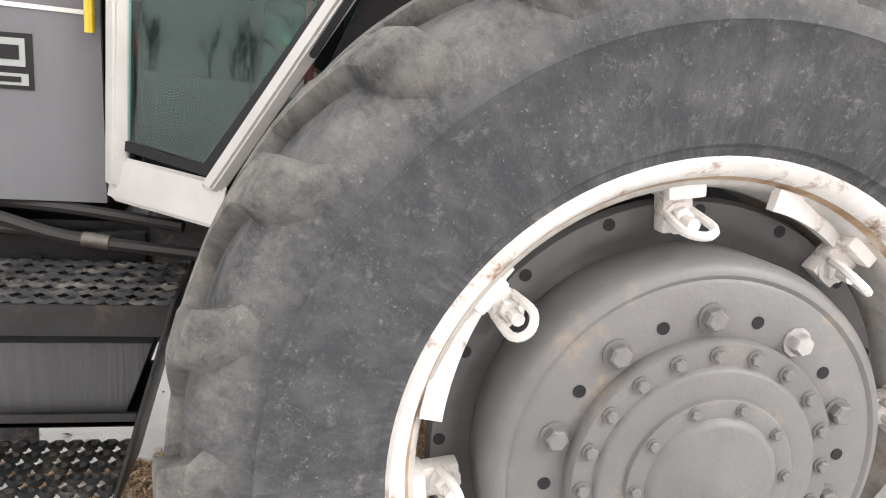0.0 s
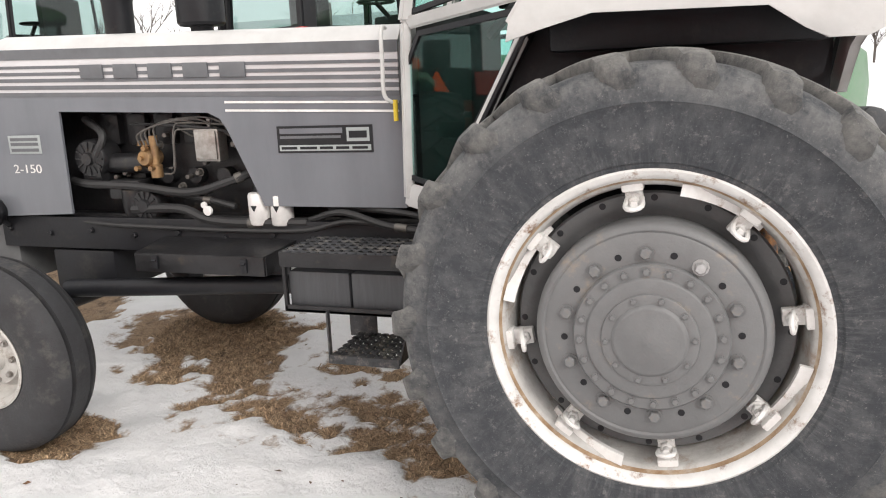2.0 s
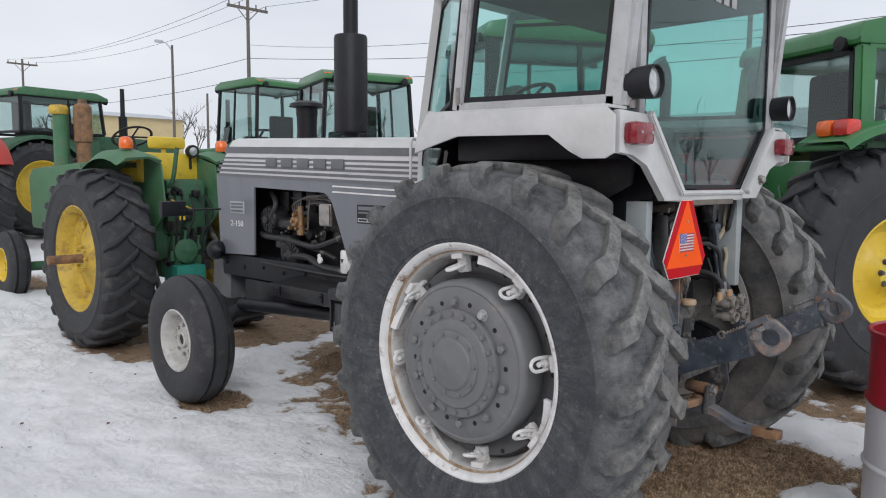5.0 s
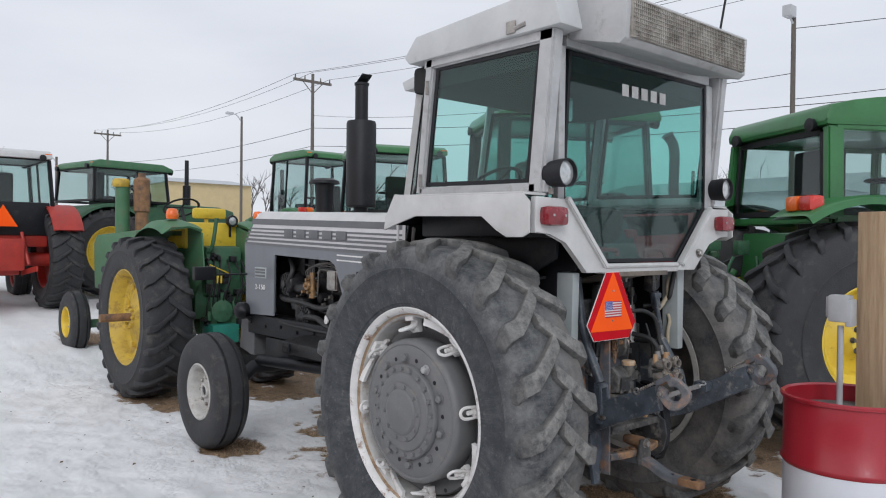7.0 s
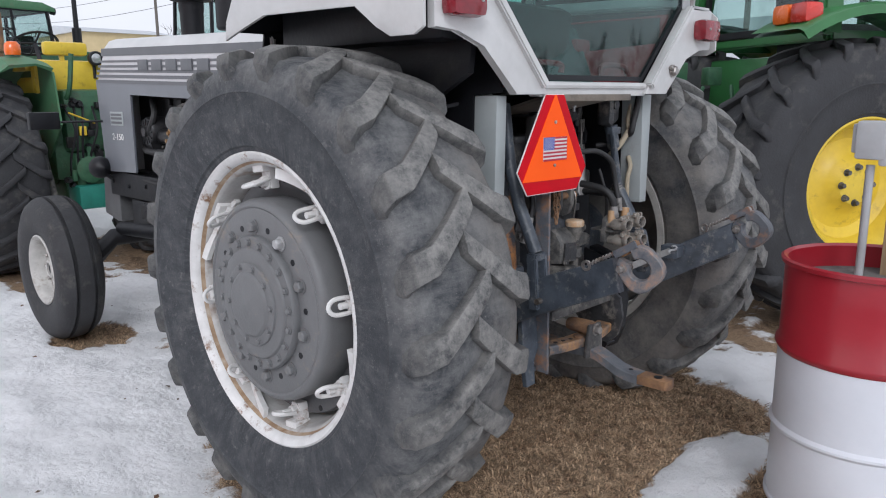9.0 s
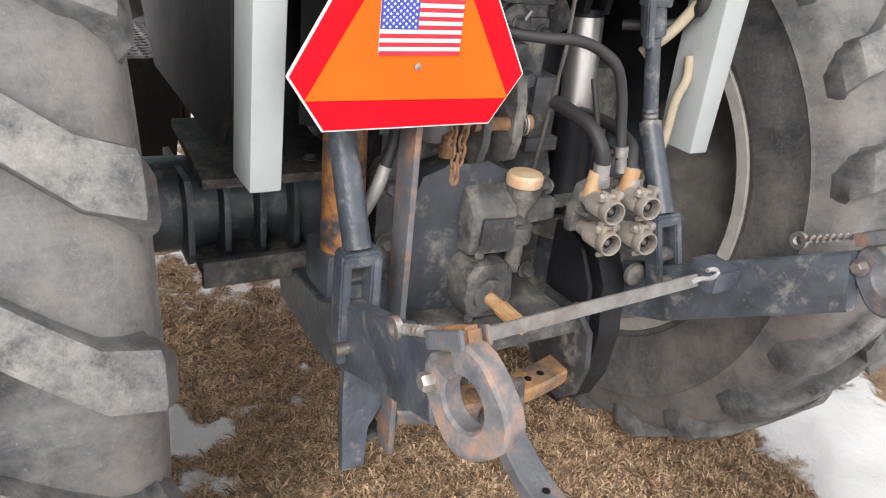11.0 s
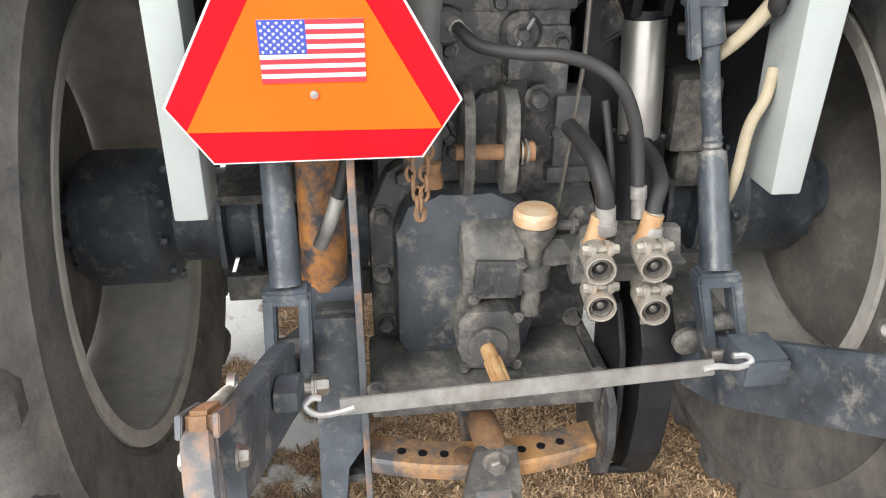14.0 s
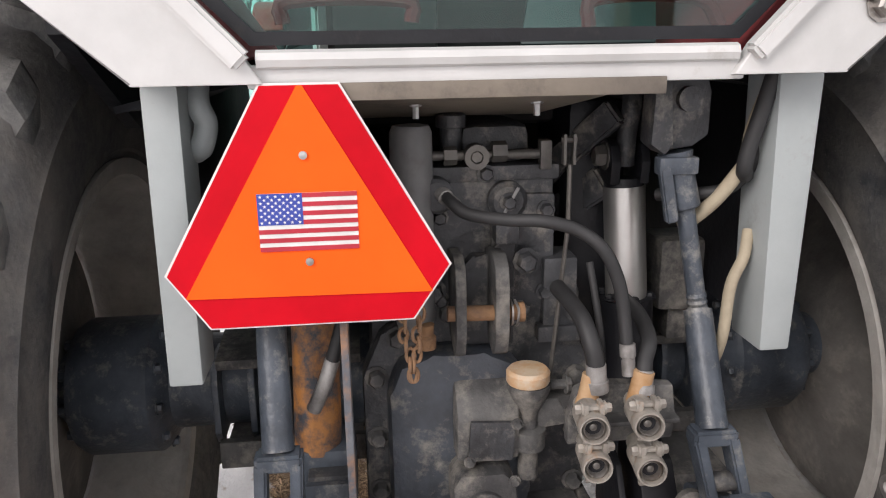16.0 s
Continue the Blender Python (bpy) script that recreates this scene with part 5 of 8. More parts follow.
# cab interior
bm = B()
box(bm, -0.95, -0.5, C - 0.4, C + 0.4, 1.09, 1.125, 0.005)
part("cab_floor", bm, INTERIOR, T, "dark cab floor")
bm = B()
prism(bm, [(-0.42, 1.2), (-0.38, 1.2), (-0.38, 1.53), (0.52, 1.53), (0.52, 1.55), (-0.42, 1.55)], "y", C - 0.44, C + 0.44, 0.004)
part("seat_platform", bm, INTERIOR, T)
bm = B()
box(bm, -1.0, -0.75, C - 0.28, C + 0.28, 1.1, 1.92, 0.04)
part("dashboard", bm, INTERIOR, T, "dark dashboard pillar")
bm = B()
box(bm, -0.45, 0.52, LY + 0.02, RY - 0.02, 2.5, 2.65, 0.03)
part("headliner", bm, INTERIOR, T)
bm = B()
box(bm, -0.32, 0.16, C - 0.26, C + 0.26, 1.42, 1.56, 0.05)
box(bm, -0.2, 0.1, C - 0.15, C + 0.15, 1.1, 1.42, 0.03)
box(bm, 0.1, 0.24, C - 0.25, C + 0.25, 1.5, 1.9, 0.05, Matrix.Translation((0.1, 0, 1.5)) @ Matrix.Rotation(radians(10), 4, "Y") @ Matrix.Translation((-0.1, 0, -1.5)))
part("driver_seat", bm, INTERIOR, T, "dark padded driver's seat")
bm = B()
for y in (C - 0.32, C + 0.32):
    box(bm, -0.3, 0.3, y - 0.05, y + 0.05, 1.7, 1.76, 0.02)
tube(bm, curve([(0.5, C - 0.3, 1.61), (0.5, C - 0.29, 1.64), (0.5, C - 0.13, 1.64), (0.5, C - 0.12, 1.61)], 4), 0.011, 8)
tube(bm, curve([(0.5, C + 0.14, 1.6), (0.5, C + 0.15, 1.64), (0.5, C + 0.3, 1.64), (0.5, C + 0.34, 1.6)], 4), 0.011, 8)
part("rear_trim", bm, INTERIOR_RED, T, "faded red cab lining")
for s in (-1, 1):
    bm = B()
    slab(bm, [(0.53, C + s * 0.36, 1.56), (0.53, C + s * 0.6, 1.86), (-0.4, C + s * 0.6, 1.86), (-0.4, C + s * 0.4, 1.56)], 0.012, 0.002)
    part("side_lining", bm, INTERIOR_RED, T, "dark red side lining")
bm = B()
slab(bm, [(-0.62, C - 0.3, 1.15), (-0.62, C + 0.34, 1.15), (-0.62, C + 0.34, 1.84), (-0.62, C + 0.12, 1.84), (-0.62, C + 0.12, 1.5), (-0.62, C - 0.3, 1.5)], 0.014, 0.002)
part("front_lining", bm, INTERIOR_RED, T, "dark red front lining")
bm = B()
box(bm, 0.12, 0.3, C - 0.24, C - 0.06, 1.55, 1.68, 0.015)
part("lever_console", bm, INTERIOR, T, "black lever console")
rng = random.Random(21)
for i in range(6):
    bm = B()
    x, y = 0.16 + 0.045 * (i % 3), C - 0.21 + 0.07 * (i // 3)
    tx, ty, h = rng.uniform(-0.04, 0.04), rng.uniform(-0.03, 0.03), rng.uniform(0.1, 0.2)
    tube(bm, [(x, y, 1.67), (x + tx * 0.5, y + ty * 0.5, 1.68 + h * 0.5), (x + tx, y + ty, 1.68 + h)], 0.006, 6)
    tube(bm, [(x + tx, y + ty, 1.67 + h), (x + tx, y + ty, 1.71 + h)], [0.012, 0.015], 10)
    part("control_lever", bm, BLACK, T)
bm = B()
slab(bm, [(0.3, C + 0.08, 1.57), (0.36, C + 0.3, 1.57), (0.24, C + 0.33, 1.8), (0.2, C + 0.27, 1.84), (0.18, C + 0.15, 1.84)], 0.025, 0.008)
part("rear_board", bm, surf("dark_teal_board", (0.02, 0.035, 0.038), (0.012, 0.02, 0.022), 8, 0.5), T, "dark tilted board")
bm = B()
tube(bm, [(-0.75, C, 1.8), (-0.55, C, 2.0)], 0.025, 8)
st = part("steering_column", bm, BLACK, T)
st_m = B()
lathe(st_m, [(0.185, -0.013), (0.2, 0.0), (0.185, 0.013), (0.172, 0.0)], 36, axis="z", closed=True)
tube(st_m, [(-0.18, 0, 0), (0.18, 0, 0)], 0.01, 6)
sw = part("steering_wheel", st_m, BLACK, T, "black steering wheel")
sw.matrix_basis = pose(-0.53, C, 2.03, 0, -35, 0)
bm = B()
box(bm, 0.36, 0.38, C - 0.52, C - 0.34, 2.3, 2.42, 0.015)
part("inner_mirror", bm, LENS_CLEAR, T, "rectangular mirror")

# ---- slow-moving-vehicle sign ----
smv = thing("warning_sign", (0.588, -0.187, 1.194), "orange triangle sign with red border and flag sticker", "sign")
smv.scale = (1.0, 0.965, 0.965)
bm = B()
prism(bm, [(-0.15, 0.0), (0.15, 0.0), (0.207, 0.085), (0.055, 0.352), (-0.055, 0.352), (-0.207, 0.085)], "x", -0.002, 0.002)
part("backing", bm, FLAG_WHITE, smv, "pale metal sign edge")
bm = B()
prism(bm, [(-0.148, 0.003), (0.148, 0.003), (0.203, 0.085), (0.053, 0.349), (-0.053, 0.349), (-0.203, 0.085)], "x", 0.002, 0.0045)
part("border", bm, SMV_RED, smv, "dark red reflective border")
bm = B()
prism(bm, [(-0.18, 0.05), (0.178, 0.045), (0.004, 0.349), (-0.003, 0.349)], "x", 0.0045, 0.007)
part("triangle", bm, SMV_ORANGE, smv, "fluorescent orange triangle")
FX = 0.007
bm = B()
box(bm, FX, FX + 0.0015, -0.068, 0.072, 0.117, 0.201)
flag = part("flag_sticker", bm, FLAG_WHITE, smv, "small striped flag sticker")
hgt = 0.084 / 13
for i in range(7):
    bm = B()
    z1 = 0.201 - 2 * i * hgt
    box(bm, FX + 0.0015, FX + 0.0025, -0.005 if i < 4 else -0.068, 0.072, z1 - hgt, z1)
    part("flag_stripe", bm, FLAG_RED, flag)
bm = B()
box(bm, FX + 0.0015, FX + 0.0025, -0.068, -0.005, 0.201 - 7 * hgt, 0.201)
part("flag_canton", bm, FLAG_BLUE, flag)
bm = B()
for r in range(9):
    for c in range(6 if r % 2 == 0 else 5):
        y = -0.063 + (c + (0 if r % 2 == 0 else 0.5)) * 0.0106
        z = 0.197 - r * 0.0047
        pts = []
        for k in range(10):
            a = math.pi / 2 + k * math.pi / 5
            q = 0.0026 if k % 2 == 0 else 0.0011
            pts.append((y + q * math.cos(a), z + q * math.sin(a)))
        prism(bm, pts, "x", FX + 0.0025, FX + 0.003)
part("flag_stars", bm, FLAG_WHITE, flag)
for z in (0.1, 0.254):
    bm = B()
    lathe(bm, [(0.0, 0.007), (0.006, 0.007), (0.006, 0.011), (0.0, 0.012)], 10, (0, 0, z), "x")
    part("sign_rivet", bm, STEEL if z < 0.2 else ZINC, smv)
bm = B()
strip(bm, (-0.03, 0.0, -0.01), (-0.03, 0.0, 0.36), 0.06, 0.02, (1, 0, 0))
part("sign_bracket", bm, DUSTY, smv)

# ---- rear end: housing, axle, hitch ----


def bolts(name, spots, axis, r, h, mat, turn=0.8, label=""):
    """Alike bolts that share one mesh."""
    first = None
    for i, p in enumerate(spots):
        m = Matrix.Translation(p) @ Matrix.Rotation(i * turn, 4, axis.upper())
        if first is None:
            q = B()
            hexbolt(q, (0, 0, 0), axis, r, h)
            first = part(name, q, mat, T, label)
            first.matrix_basis = m
        else:
            same_part(name, first, T, m)


bm = B()
box(bm, -1.0, 0.33, C - 0.2, C + 0.2, 0.7, 1.15, 0.03)
part("gear_housing", bm, HOUSING, T, "dusty black gearbox housing")
bm = B()
prism(bm, [(-0.125, 0.7), (0.27, 0.7), (0.295, 0.76), (0.295, 1.0), (0.27, 1.07), (0.2, 1.13), (0.1, 1.15), (-0.02, 1.13), (-0.09, 1.08), (-0.125, 1.0)], "x", 0.3, 0.365, 0.01)
part("housing_flange", bm, HOUSING, T, "black cast flange with bolts")
bolts("housing_bolt", [(0.365, y, z) for y, z in ((-0.1, 1.0), (-0.1, 0.88), (-0.1, 0.77), (-0.06, 1.075), (0.03, 1.118), (0.16, 1.12), (0.235, 1.075), (0.27, 0.98), (0.27, 0.87), (0.27, 0.76))], "x", 0.016, 0.02, DUSTY)
bm = B()
box(bm, -0.2, 0.36, -0.13, 0.222, 1.1, 1.365, 0.012)
box(bm, -0.2, 0.368, -0.13, 0.228, 1.352, 1.378, 0.004)
box(bm, 0.34, 0.37, 0.108, 0.222, 1.12, 1.328, 0.008)
lathe(bm, [(0.034, 0.355), (0.034, 0.374), (0.026, 0.382), (0.0, 0.383)], 24, (0, 0.137, 1.318), "x")
part("lift_case", bm, HOUSING, T, "black hydraulic lift case")
bolts("case_bolt", [(0.382, 0.137, 1.318), (0.37, 0.205, 1.3), (0.37, 0.205, 1.15), (0.37, 0.125, 1.15), (0.36, 0.02, 1.29), (0.36, 0.02, 1.14), (0.368, -0.04, 1.365), (0.368, 0.1, 1.365)], "x", 0.012, 0.016, HOUSING)
bm = B()
tube(bm, [(0.385, 0.13, 1.3), (0.4, 0.15, 1.345)], 0.003, 6)
part("cotter_pin", bm, ZINC, T)
# spool valve on top of the case
bm = B()
box(bm, 0.16, 0.335, 0.06, 0.185, 1.375, 1.445, 0.025)
lathe(bm, [(0.0, 1.38), (0.019, 1.38), (0.019, 1.44), (0.026, 1.442), (0.026, 1.462), (0.02, 1.466), (0.0, 1.468)], 20, (0.33, 0.045, 0), "z")
part("spool_valve", bm, HOUSING, T)
bm = B()
tube(bm, [(0.365, -0.04, 1.398), (0.365, 0.21, 1.396)], 0.009, 10)
tube(bm, [(0.366, 0.028, 1.397), (0.366, 0.05, 1.397)], 0.016, 6)
tube(bm, [(0.366, 0.11, 1.402), (0.366, 0.135, 1.402)], 0.018, 6)
lathe(bm, [(0.011, 0.36), (0.021, 0.36), (0.021, 0.388), (0.011, 0.388)], 18, (0, 0.082, 1.396), "x", closed=True)
hexbolt(bm, (0.37, 0.082, 1.396), "x", 0.012, 0.016)
box(bm, 0.355, 0.378, 0.192, 0.212, 1.37, 1.42, 0.003)
part("valve_linkage", bm, DARK_PIPE, T, "steel linkage rod with joints")
bm = B()
lathe(bm, [(0.0, 1.1), (0.03, 1.1), (0.0355, 1.12), (0.0355, 1.44), (0.03, 1.452), (0.0, 1.455)], 28, (0.385, -0.028, 0), "z")
part("accumulator", bm, surf("dull_grey_canister", (0.17, 0.17, 0.168), (0.12, 0.12, 0.12), 8, 0.6, bump=0.1, dirt=(0.09, 0.08, 0.07), amount=0.4, dscale=9), T, "dull grey upright canister")
bm = B()
lathe(bm, [(0.0, 0.365), (0.03, 0.365), (0.03, 0.4), (0.024, 0.405), (0.0, 0.405)], 24, (0, 0.012, 1.335), "x")
part("port_boss", bm, HOUSING, T)
# rounded cover over the shaft, with its cast blocks
bm = B()
prism(bm, [(-0.055, 0.71), (0.165, 0.71), (0.178, 0.78), (0.178, 0.98), (0.15, 1.035), (0.09, 1.062), (0.0, 1.062), (-0.06, 1.04), (-0.082, 0.985), (-0.082, 0.76)], "x", 0.34, 0.425, 0.026)
part("shaft_cover", bm, surf("worn_blue_black_casting", (0.062, 0.072, 0.088), (0.03, 0.034, 0.04), 8, 0.48, bump=0.3, bscale=45, dirt=(0.24, 0.225, 0.195), amount=0.42, dscale=17), T, "rounded blue-black gear cover")
bm = B()
prism(bm, [(0.36, 1.015), (0.415, 1.018), (0.448, 0.998), (0.474, 0.962), (0.474, 0.878), (0.36, 0.865)], "y", 0.032, 0.143, 0.012)
vb = part("valve_block", bm, DUSTY, T, "dusty cast valve block")
bm = B()
prism(bm, [(0.05, 0.885), (0.128, 0.882), (0.135, 0.955), (0.055, 0.96)], "x", 0.474, 0.484, 0.004)
part("block_cover", bm, HOUSING, vb)
bolts("block_bolt", [(0.482, 0.053, 0.885), (0.482, 0.135, 0.952), (0.5, 0.034, 0.752), (0.5, 0.13, 0.752), (0.5, 0.128, 0.853)], "x", 0.008, 0.01, DUSTY)
bm = B()
prism(bm, [(0.022, 0.79), (0.035, 0.745), (0.12, 0.74), (0.14, 0.78), (0.132, 0.85), (0.11, 0.868), (0.035, 0.868), (0.022, 0.845)], "x", 0.36, 0.5, 0.012)
lathe(bm, [(0.038, 0.49), (0.036, 0.508), (0.024, 0.512), (0.0, 0.512)], 24, (0, 0.077, 0.8), "x")
part("shaft_bearing", bm, DUSTY, T, "dusty cast shaft bearing")
bm = B()
tube(bm, [(0.5, 0.074, 0.797), (0.618, 0.087, 0.786)], 0.014, 14)
for i in range(8):
    a = i * math.pi / 4
    tube(bm, [(0.545, 0.079 + 0.0135 * math.cos(a), 0.793 + 0.0135 * math.sin(a)), (0.616, 0.087 + 0.0135 * math.cos(a), 0.786 + 0.0135 * math.sin(a))], 0.0035, 5)
part("power_shaft", bm, surf("pale_rust", (0.5, 0.36, 0.2), (0.34, 0.15, 0.05), 26, 0.7, bump=0.2), T, "rusty splined power shaft")
bm = B()
lathe(bm, [(0.0, 1.014), (0.036, 1.014), (0.038, 1.018), (0.038, 1.033), (0.033, 1.039), (0.0, 1.041)], 32, (0.45, 0.16, 0), "z")
part("filler_cap", bm, surf("aged_plastic_cap", (0.6, 0.52, 0.42), (0.52, 0.4, 0.27), 12, 0.6, dirt=(0.5, 0.22, 0.06), amount=0.5, dscale=9), T, "yellowed filler cap")
bm = B()
lathe(bm, [(0.0, 1.013), (0.037, 1.013), (0.037, 1.0), (0.026, 0.975), (0.016, 0.955), (0.016, 0.93), (0.03, 0.925), (0.03, 0.89), (0.018, 0.885), (0.018, 0.83), (0.0, 0.825)], 24, (0.45, 0.162, 0), "z")
prism(bm, [(0.14, 0.92), (0.25, 0.93), (0.25, 0.975), (0.2, 0.982), (0.14, 0.965)], "x", 0.4, 0.455, 0.006)
tube(bm, [(0.44, 0.2, 1.0), (0.44, 0.235, 1.0)], 0.009, 8)
hexbolt(bm, (0.44, 0.228, 1.0), "y", 0.013, 0.012)
tube(bm, [(0.44, 0.245, 0.955), (0.44, 0.275, 0.955)], 0.008, 8)
part("filler_neck", bm, DUSTY, T, "dusty filler neck with fittings")
# axle housings
for s in (-1, 1):
    bm = B()
    y0, y1 = C + s * 0.2, C + s * (0.83 if s < 0 else 0.8)
    lathe(bm, [(0.0, y0), (0.13, y0), (0.13, y0 + s * 0.06), (0.1, y0 + s * 0.1), (0.105, y1 - s * 0.2), (0.14, y1 - s * 0.18), (0.152, y1 - s * 0.165), (0.152, y1 - s * 0.02), (0.14, y1), (0.08, y1 + s * 0.015), (0.075, y1 + s * 0.1), (0.0, y1 + s * 0.1)], 40, (0, 0, 0.85), "y")
    for i in range(10):
        a = 2 * math.pi * i / 10
        hexbolt(bm, (0.134 * math.cos(a), y1 - s * 0.18, 0.85 + 0.134 * math.sin(a)), "y", 0.011, -s * 0.014, i)
    for i in range(10):
        a = 2 * math.pi * i / 10
        hexbolt(bm, (0.118 * math.cos(a), y1, 0.85 + 0.118 * math.sin(a)), "y", 0.013, s * 0.02, i)
    part("axle_housing", bm, BLACK_SATIN, T, "blue-black axle housing")
    for i in range(4):
        yy = y0 + s * (0.1 + i * 0.075)
        bm = B()
        prism(bm, [(-0.1, 0.945), (0.13, 0.95), (0.15, 0.9), (0.15, 0.79), (0.13, 0.76), (-0.1, 0.76)], "y", yy - 0.007, yy + 0.007, 0.002)
        part("axle_web", bm, BLACK_SATIN, T)
    bm = B()
    slab(bm, [(-0.1, y0 + s * 0.02, 1.0), (0.19, y0 + s * 0.02, 0.962), (0.19, y0 + s * 0.31, 0.962), (-0.1, y0 + s * 0.31, 1.0)], 0.022, 0.003)
    part("axle_bracket", bm, DUSTY, T, "dusty steel plate over the axle")
    bm = B()
    box(bm, -0.15, 0.19, *sorted((y0 + s * 0.02, y0 + s * 0.31)), 0.745, 0.765, 0.004)
    box(bm, 0.178, 0.2, *sorted((y0 + s * 0.015, y0 + s * 0.315)), 0.735, 0.795, 0.004)
    part("axle_bracket", bm, DUSTY, T, "dusty steel plate under the axle")
    bolts("bracket_bolt", [(0.14, y0 + s * (0.07 + i * 0.07), 0.983) for i in range(3)], "z", 0.013, 0.014, DUSTY)
# hitch frame: cross plate, side plates, curved hanger bar
bm = B()
box(bm, 0.36, 0.565, -0.135, 0.275, 0.702, 0.738, 0.008)
part("cross_plate", bm, DUSTY, T, "dusty steel cross plate")
bm = B()
prism(bm, [(0.49, 1.2), (0.55, 1.2), (0.556, 0.75), (0.56, 0.5), (0.5, 0.5)], "y", -0.153, -0.141, 0.002)
part("hitch_side_plate", bm, WORN_STEEL, T, "thin upright steel plate")
bm = B()
prism(bm, [(0.36, 0.745), (0.55, 0.752), (0.6, 0.72), (0.615, 0.64), (0.595, 0.56), (0.55, 0.515), (0.46, 0.53), (0.38, 0.62)], "y", 0.277, 0.293, 0.003)
part("hitch_side_plate", bm, HOUSING, T, "curved black side plate")
bolts("hitch_bolt", [(0.56, -0.125, 0.765), (0.56, 0.262, 0.765)], "x", 0.012, 0.018, DUSTY)
bm = B()
N = 20
rows = []
for k in range(N + 1):
    y = -0.14 + 0.43 * k / N
    u = 1 - ((y - 0.075) / 0.215) ** 2
    f, b = 0.562 + 0.038 * u, 0.494 + 0.04 * u
    rows.append([bm.verts.new(p) for p in ((b, y, 0.573), (f - 0.004, y, 0.57), (f, y, 0.576), (f, y, 0.599), (f - 0.005, y, 0.605), (b, y, 0.605))])
for p, q in zip(rows, rows[1:]):
    for j in range(6):
        bm.faces.new((p[j], p[(j + 1) % 6], q[(j + 1) % 6], q[j]))
bm.faces.new(rows[0])
bm.faces.new(rows[-1][::-1])
hb = part("drawbar_hanger", bm, surf("rust_patched_steel", (0.1, 0.108, 0.118), (0.075, 0.08, 0.09), 12, 0.6, bump=0.3, bscale=70, dirt=(0.42, 0.23, 0.1), amount=0.62, dscale=8, soft=0.05), T, "curved hanger bar patched with rust")
first = None
for y in (-0.085, -0.047, -0.008, 0.135, 0.172, 0.21):
    u = 1 - ((y - 0.075) / 0.215) ** 2
    m = Matrix.Translation((0.529 + 0.039 * u, y, 0.6052))
    if first is None:
        bm = B()
        lathe(bm, [(0.0085, 0.0), (0.0085, 0.0012), (0.0, 0.0012)], 14, axis="z")
        first = part("hanger_hole", bm, BLACK, hb, "dark drilled hole")
        first.matrix_basis = m
    else:
        same_part("hanger_hole", first, hb, m)
bm = B()
tube(bm, [(0.5, 0.066, 0.64), (0.52, 0.067, 0.641), (0.6, 0.074, 0.638), (0.612, 0.075, 0.637)], [0.022, 0.028, 0.03, 0.026], 18)
lathe(bm, [(0.0, 0.603), (0.018, 0.603), (0.02, 0.614), (0.0, 0.616)], 14, (0.575, 0.026, 0), "z")
part("drawbar_clamp", bm, RUST, T, "rusty round drawbar clamp")
bm = B()
prism(bm, [(0.04, 0.66), (0.115, 0.658), (0.125, 0.58), (0.13, 0.53), (0.018, 0.53), (0.025, 0.58)], "x", 0.604, 0.62, 0.005)
part("drawbar_yoke", bm, DUSTY, T, "dusty steel drawbar yoke")
bolts("yoke_bolt", [(0.62, 0.076, 0.636)], "x", 0.018, 0.022, STEEL)
STEEL_BAR = surf("scuffed_blue_steel", (0.17, 0.185, 0.205), (0.1, 0.108, 0.12), 9, 0.6, bump=0.25, bscale=70, dirt=(0.4, 0.2, 0.08), amount=0.46, dscale=9)
bm = B()
for side in (-1,):
    rows = []
    for x, y, z in ((-0.2, 0.075, 0.55), (0.5, 0.075, 0.56), (0.6, 0.076, 0.566), (0.64, 0.077, 0.562), (0.68, 0.078, 0.546), (0.735, 0.08, 0.521), (0.775, 0.082, 0.512), (0.82, 0.084, 0.509)):
        rows.append([bm.verts.new((x, y + dy, z + dz)) for dy, dz in ((-0.033, -0.036), (0.033, -0.036), (0.033, -0.004), (0.029, 0.0), (-0.029, 0.0), (-0.033, -0.004))])
    for p, q in zip(rows, rows[1:]):
        for j in range(6):
            bm.faces.new((p[j], p[(j + 1) % 6], q[(j + 1) % 6], q[j]))
    bm.faces.new(rows[0])
    bm.faces.new(rows[-1][::-1])
db = part("drawbar", bm, STEEL_BAR, T, "bent scuffed steel drawbar")
bm = B()
out = [(0.82, 0.051), (0.93, 0.056), (0.938, 0.064), (0.94, 0.09), (0.938, 0.114), (0.93, 0.121), (0.82, 0.117)]
prism(bm, out, "z", 0.474, 0.509, 0.004)
tip = part("drawbar_tip", bm, RUST, T, "rusty orange drawbar end")
for x, y, r, z in ((0.888, 0.087, 0.0165, 0.509), (0.778, 0.082, 0.0085, 0.5125)):
    bm = B()
    lathe(bm, [(r, 0.0), (r, 0.0012), (0.0, 0.0012)], 18, (x, y, z), "z")
    part("drawbar_hole", bm, BLACK, tip, "dark pin hole")
# top-link lugs
bm = B()
prism(bm, [(0.055, 1.205), (0.075, 1.225), (0.105, 1.225), (0.148, 1.285), (0.148, 1.06), (0.055, 1.06)], "x", 0.355, 0.385, 0.004)
box(bm, 0.36, 0.41, 0.11, 0.15, 1.25, 1.285, 0.004)
part("top_link_base", bm, HOUSING, T)
for y0, y1 in ((0.034, 0.052), (0.1, 0.124)):
    bm = B()
    prism(bm, [(0.36, 1.235), (0.43, 1.242), (0.458, 1.225), (0.468, 1.19), (0.468, 1.11), (0.455, 1.072), (0.43, 1.06), (0.4, 1.07), (0.36, 1.1)], "y", y0, y1, 0.004)
    part("top_link_lug", bm, DUSTY, T, "dusty steel top-link lug")
bm = B()
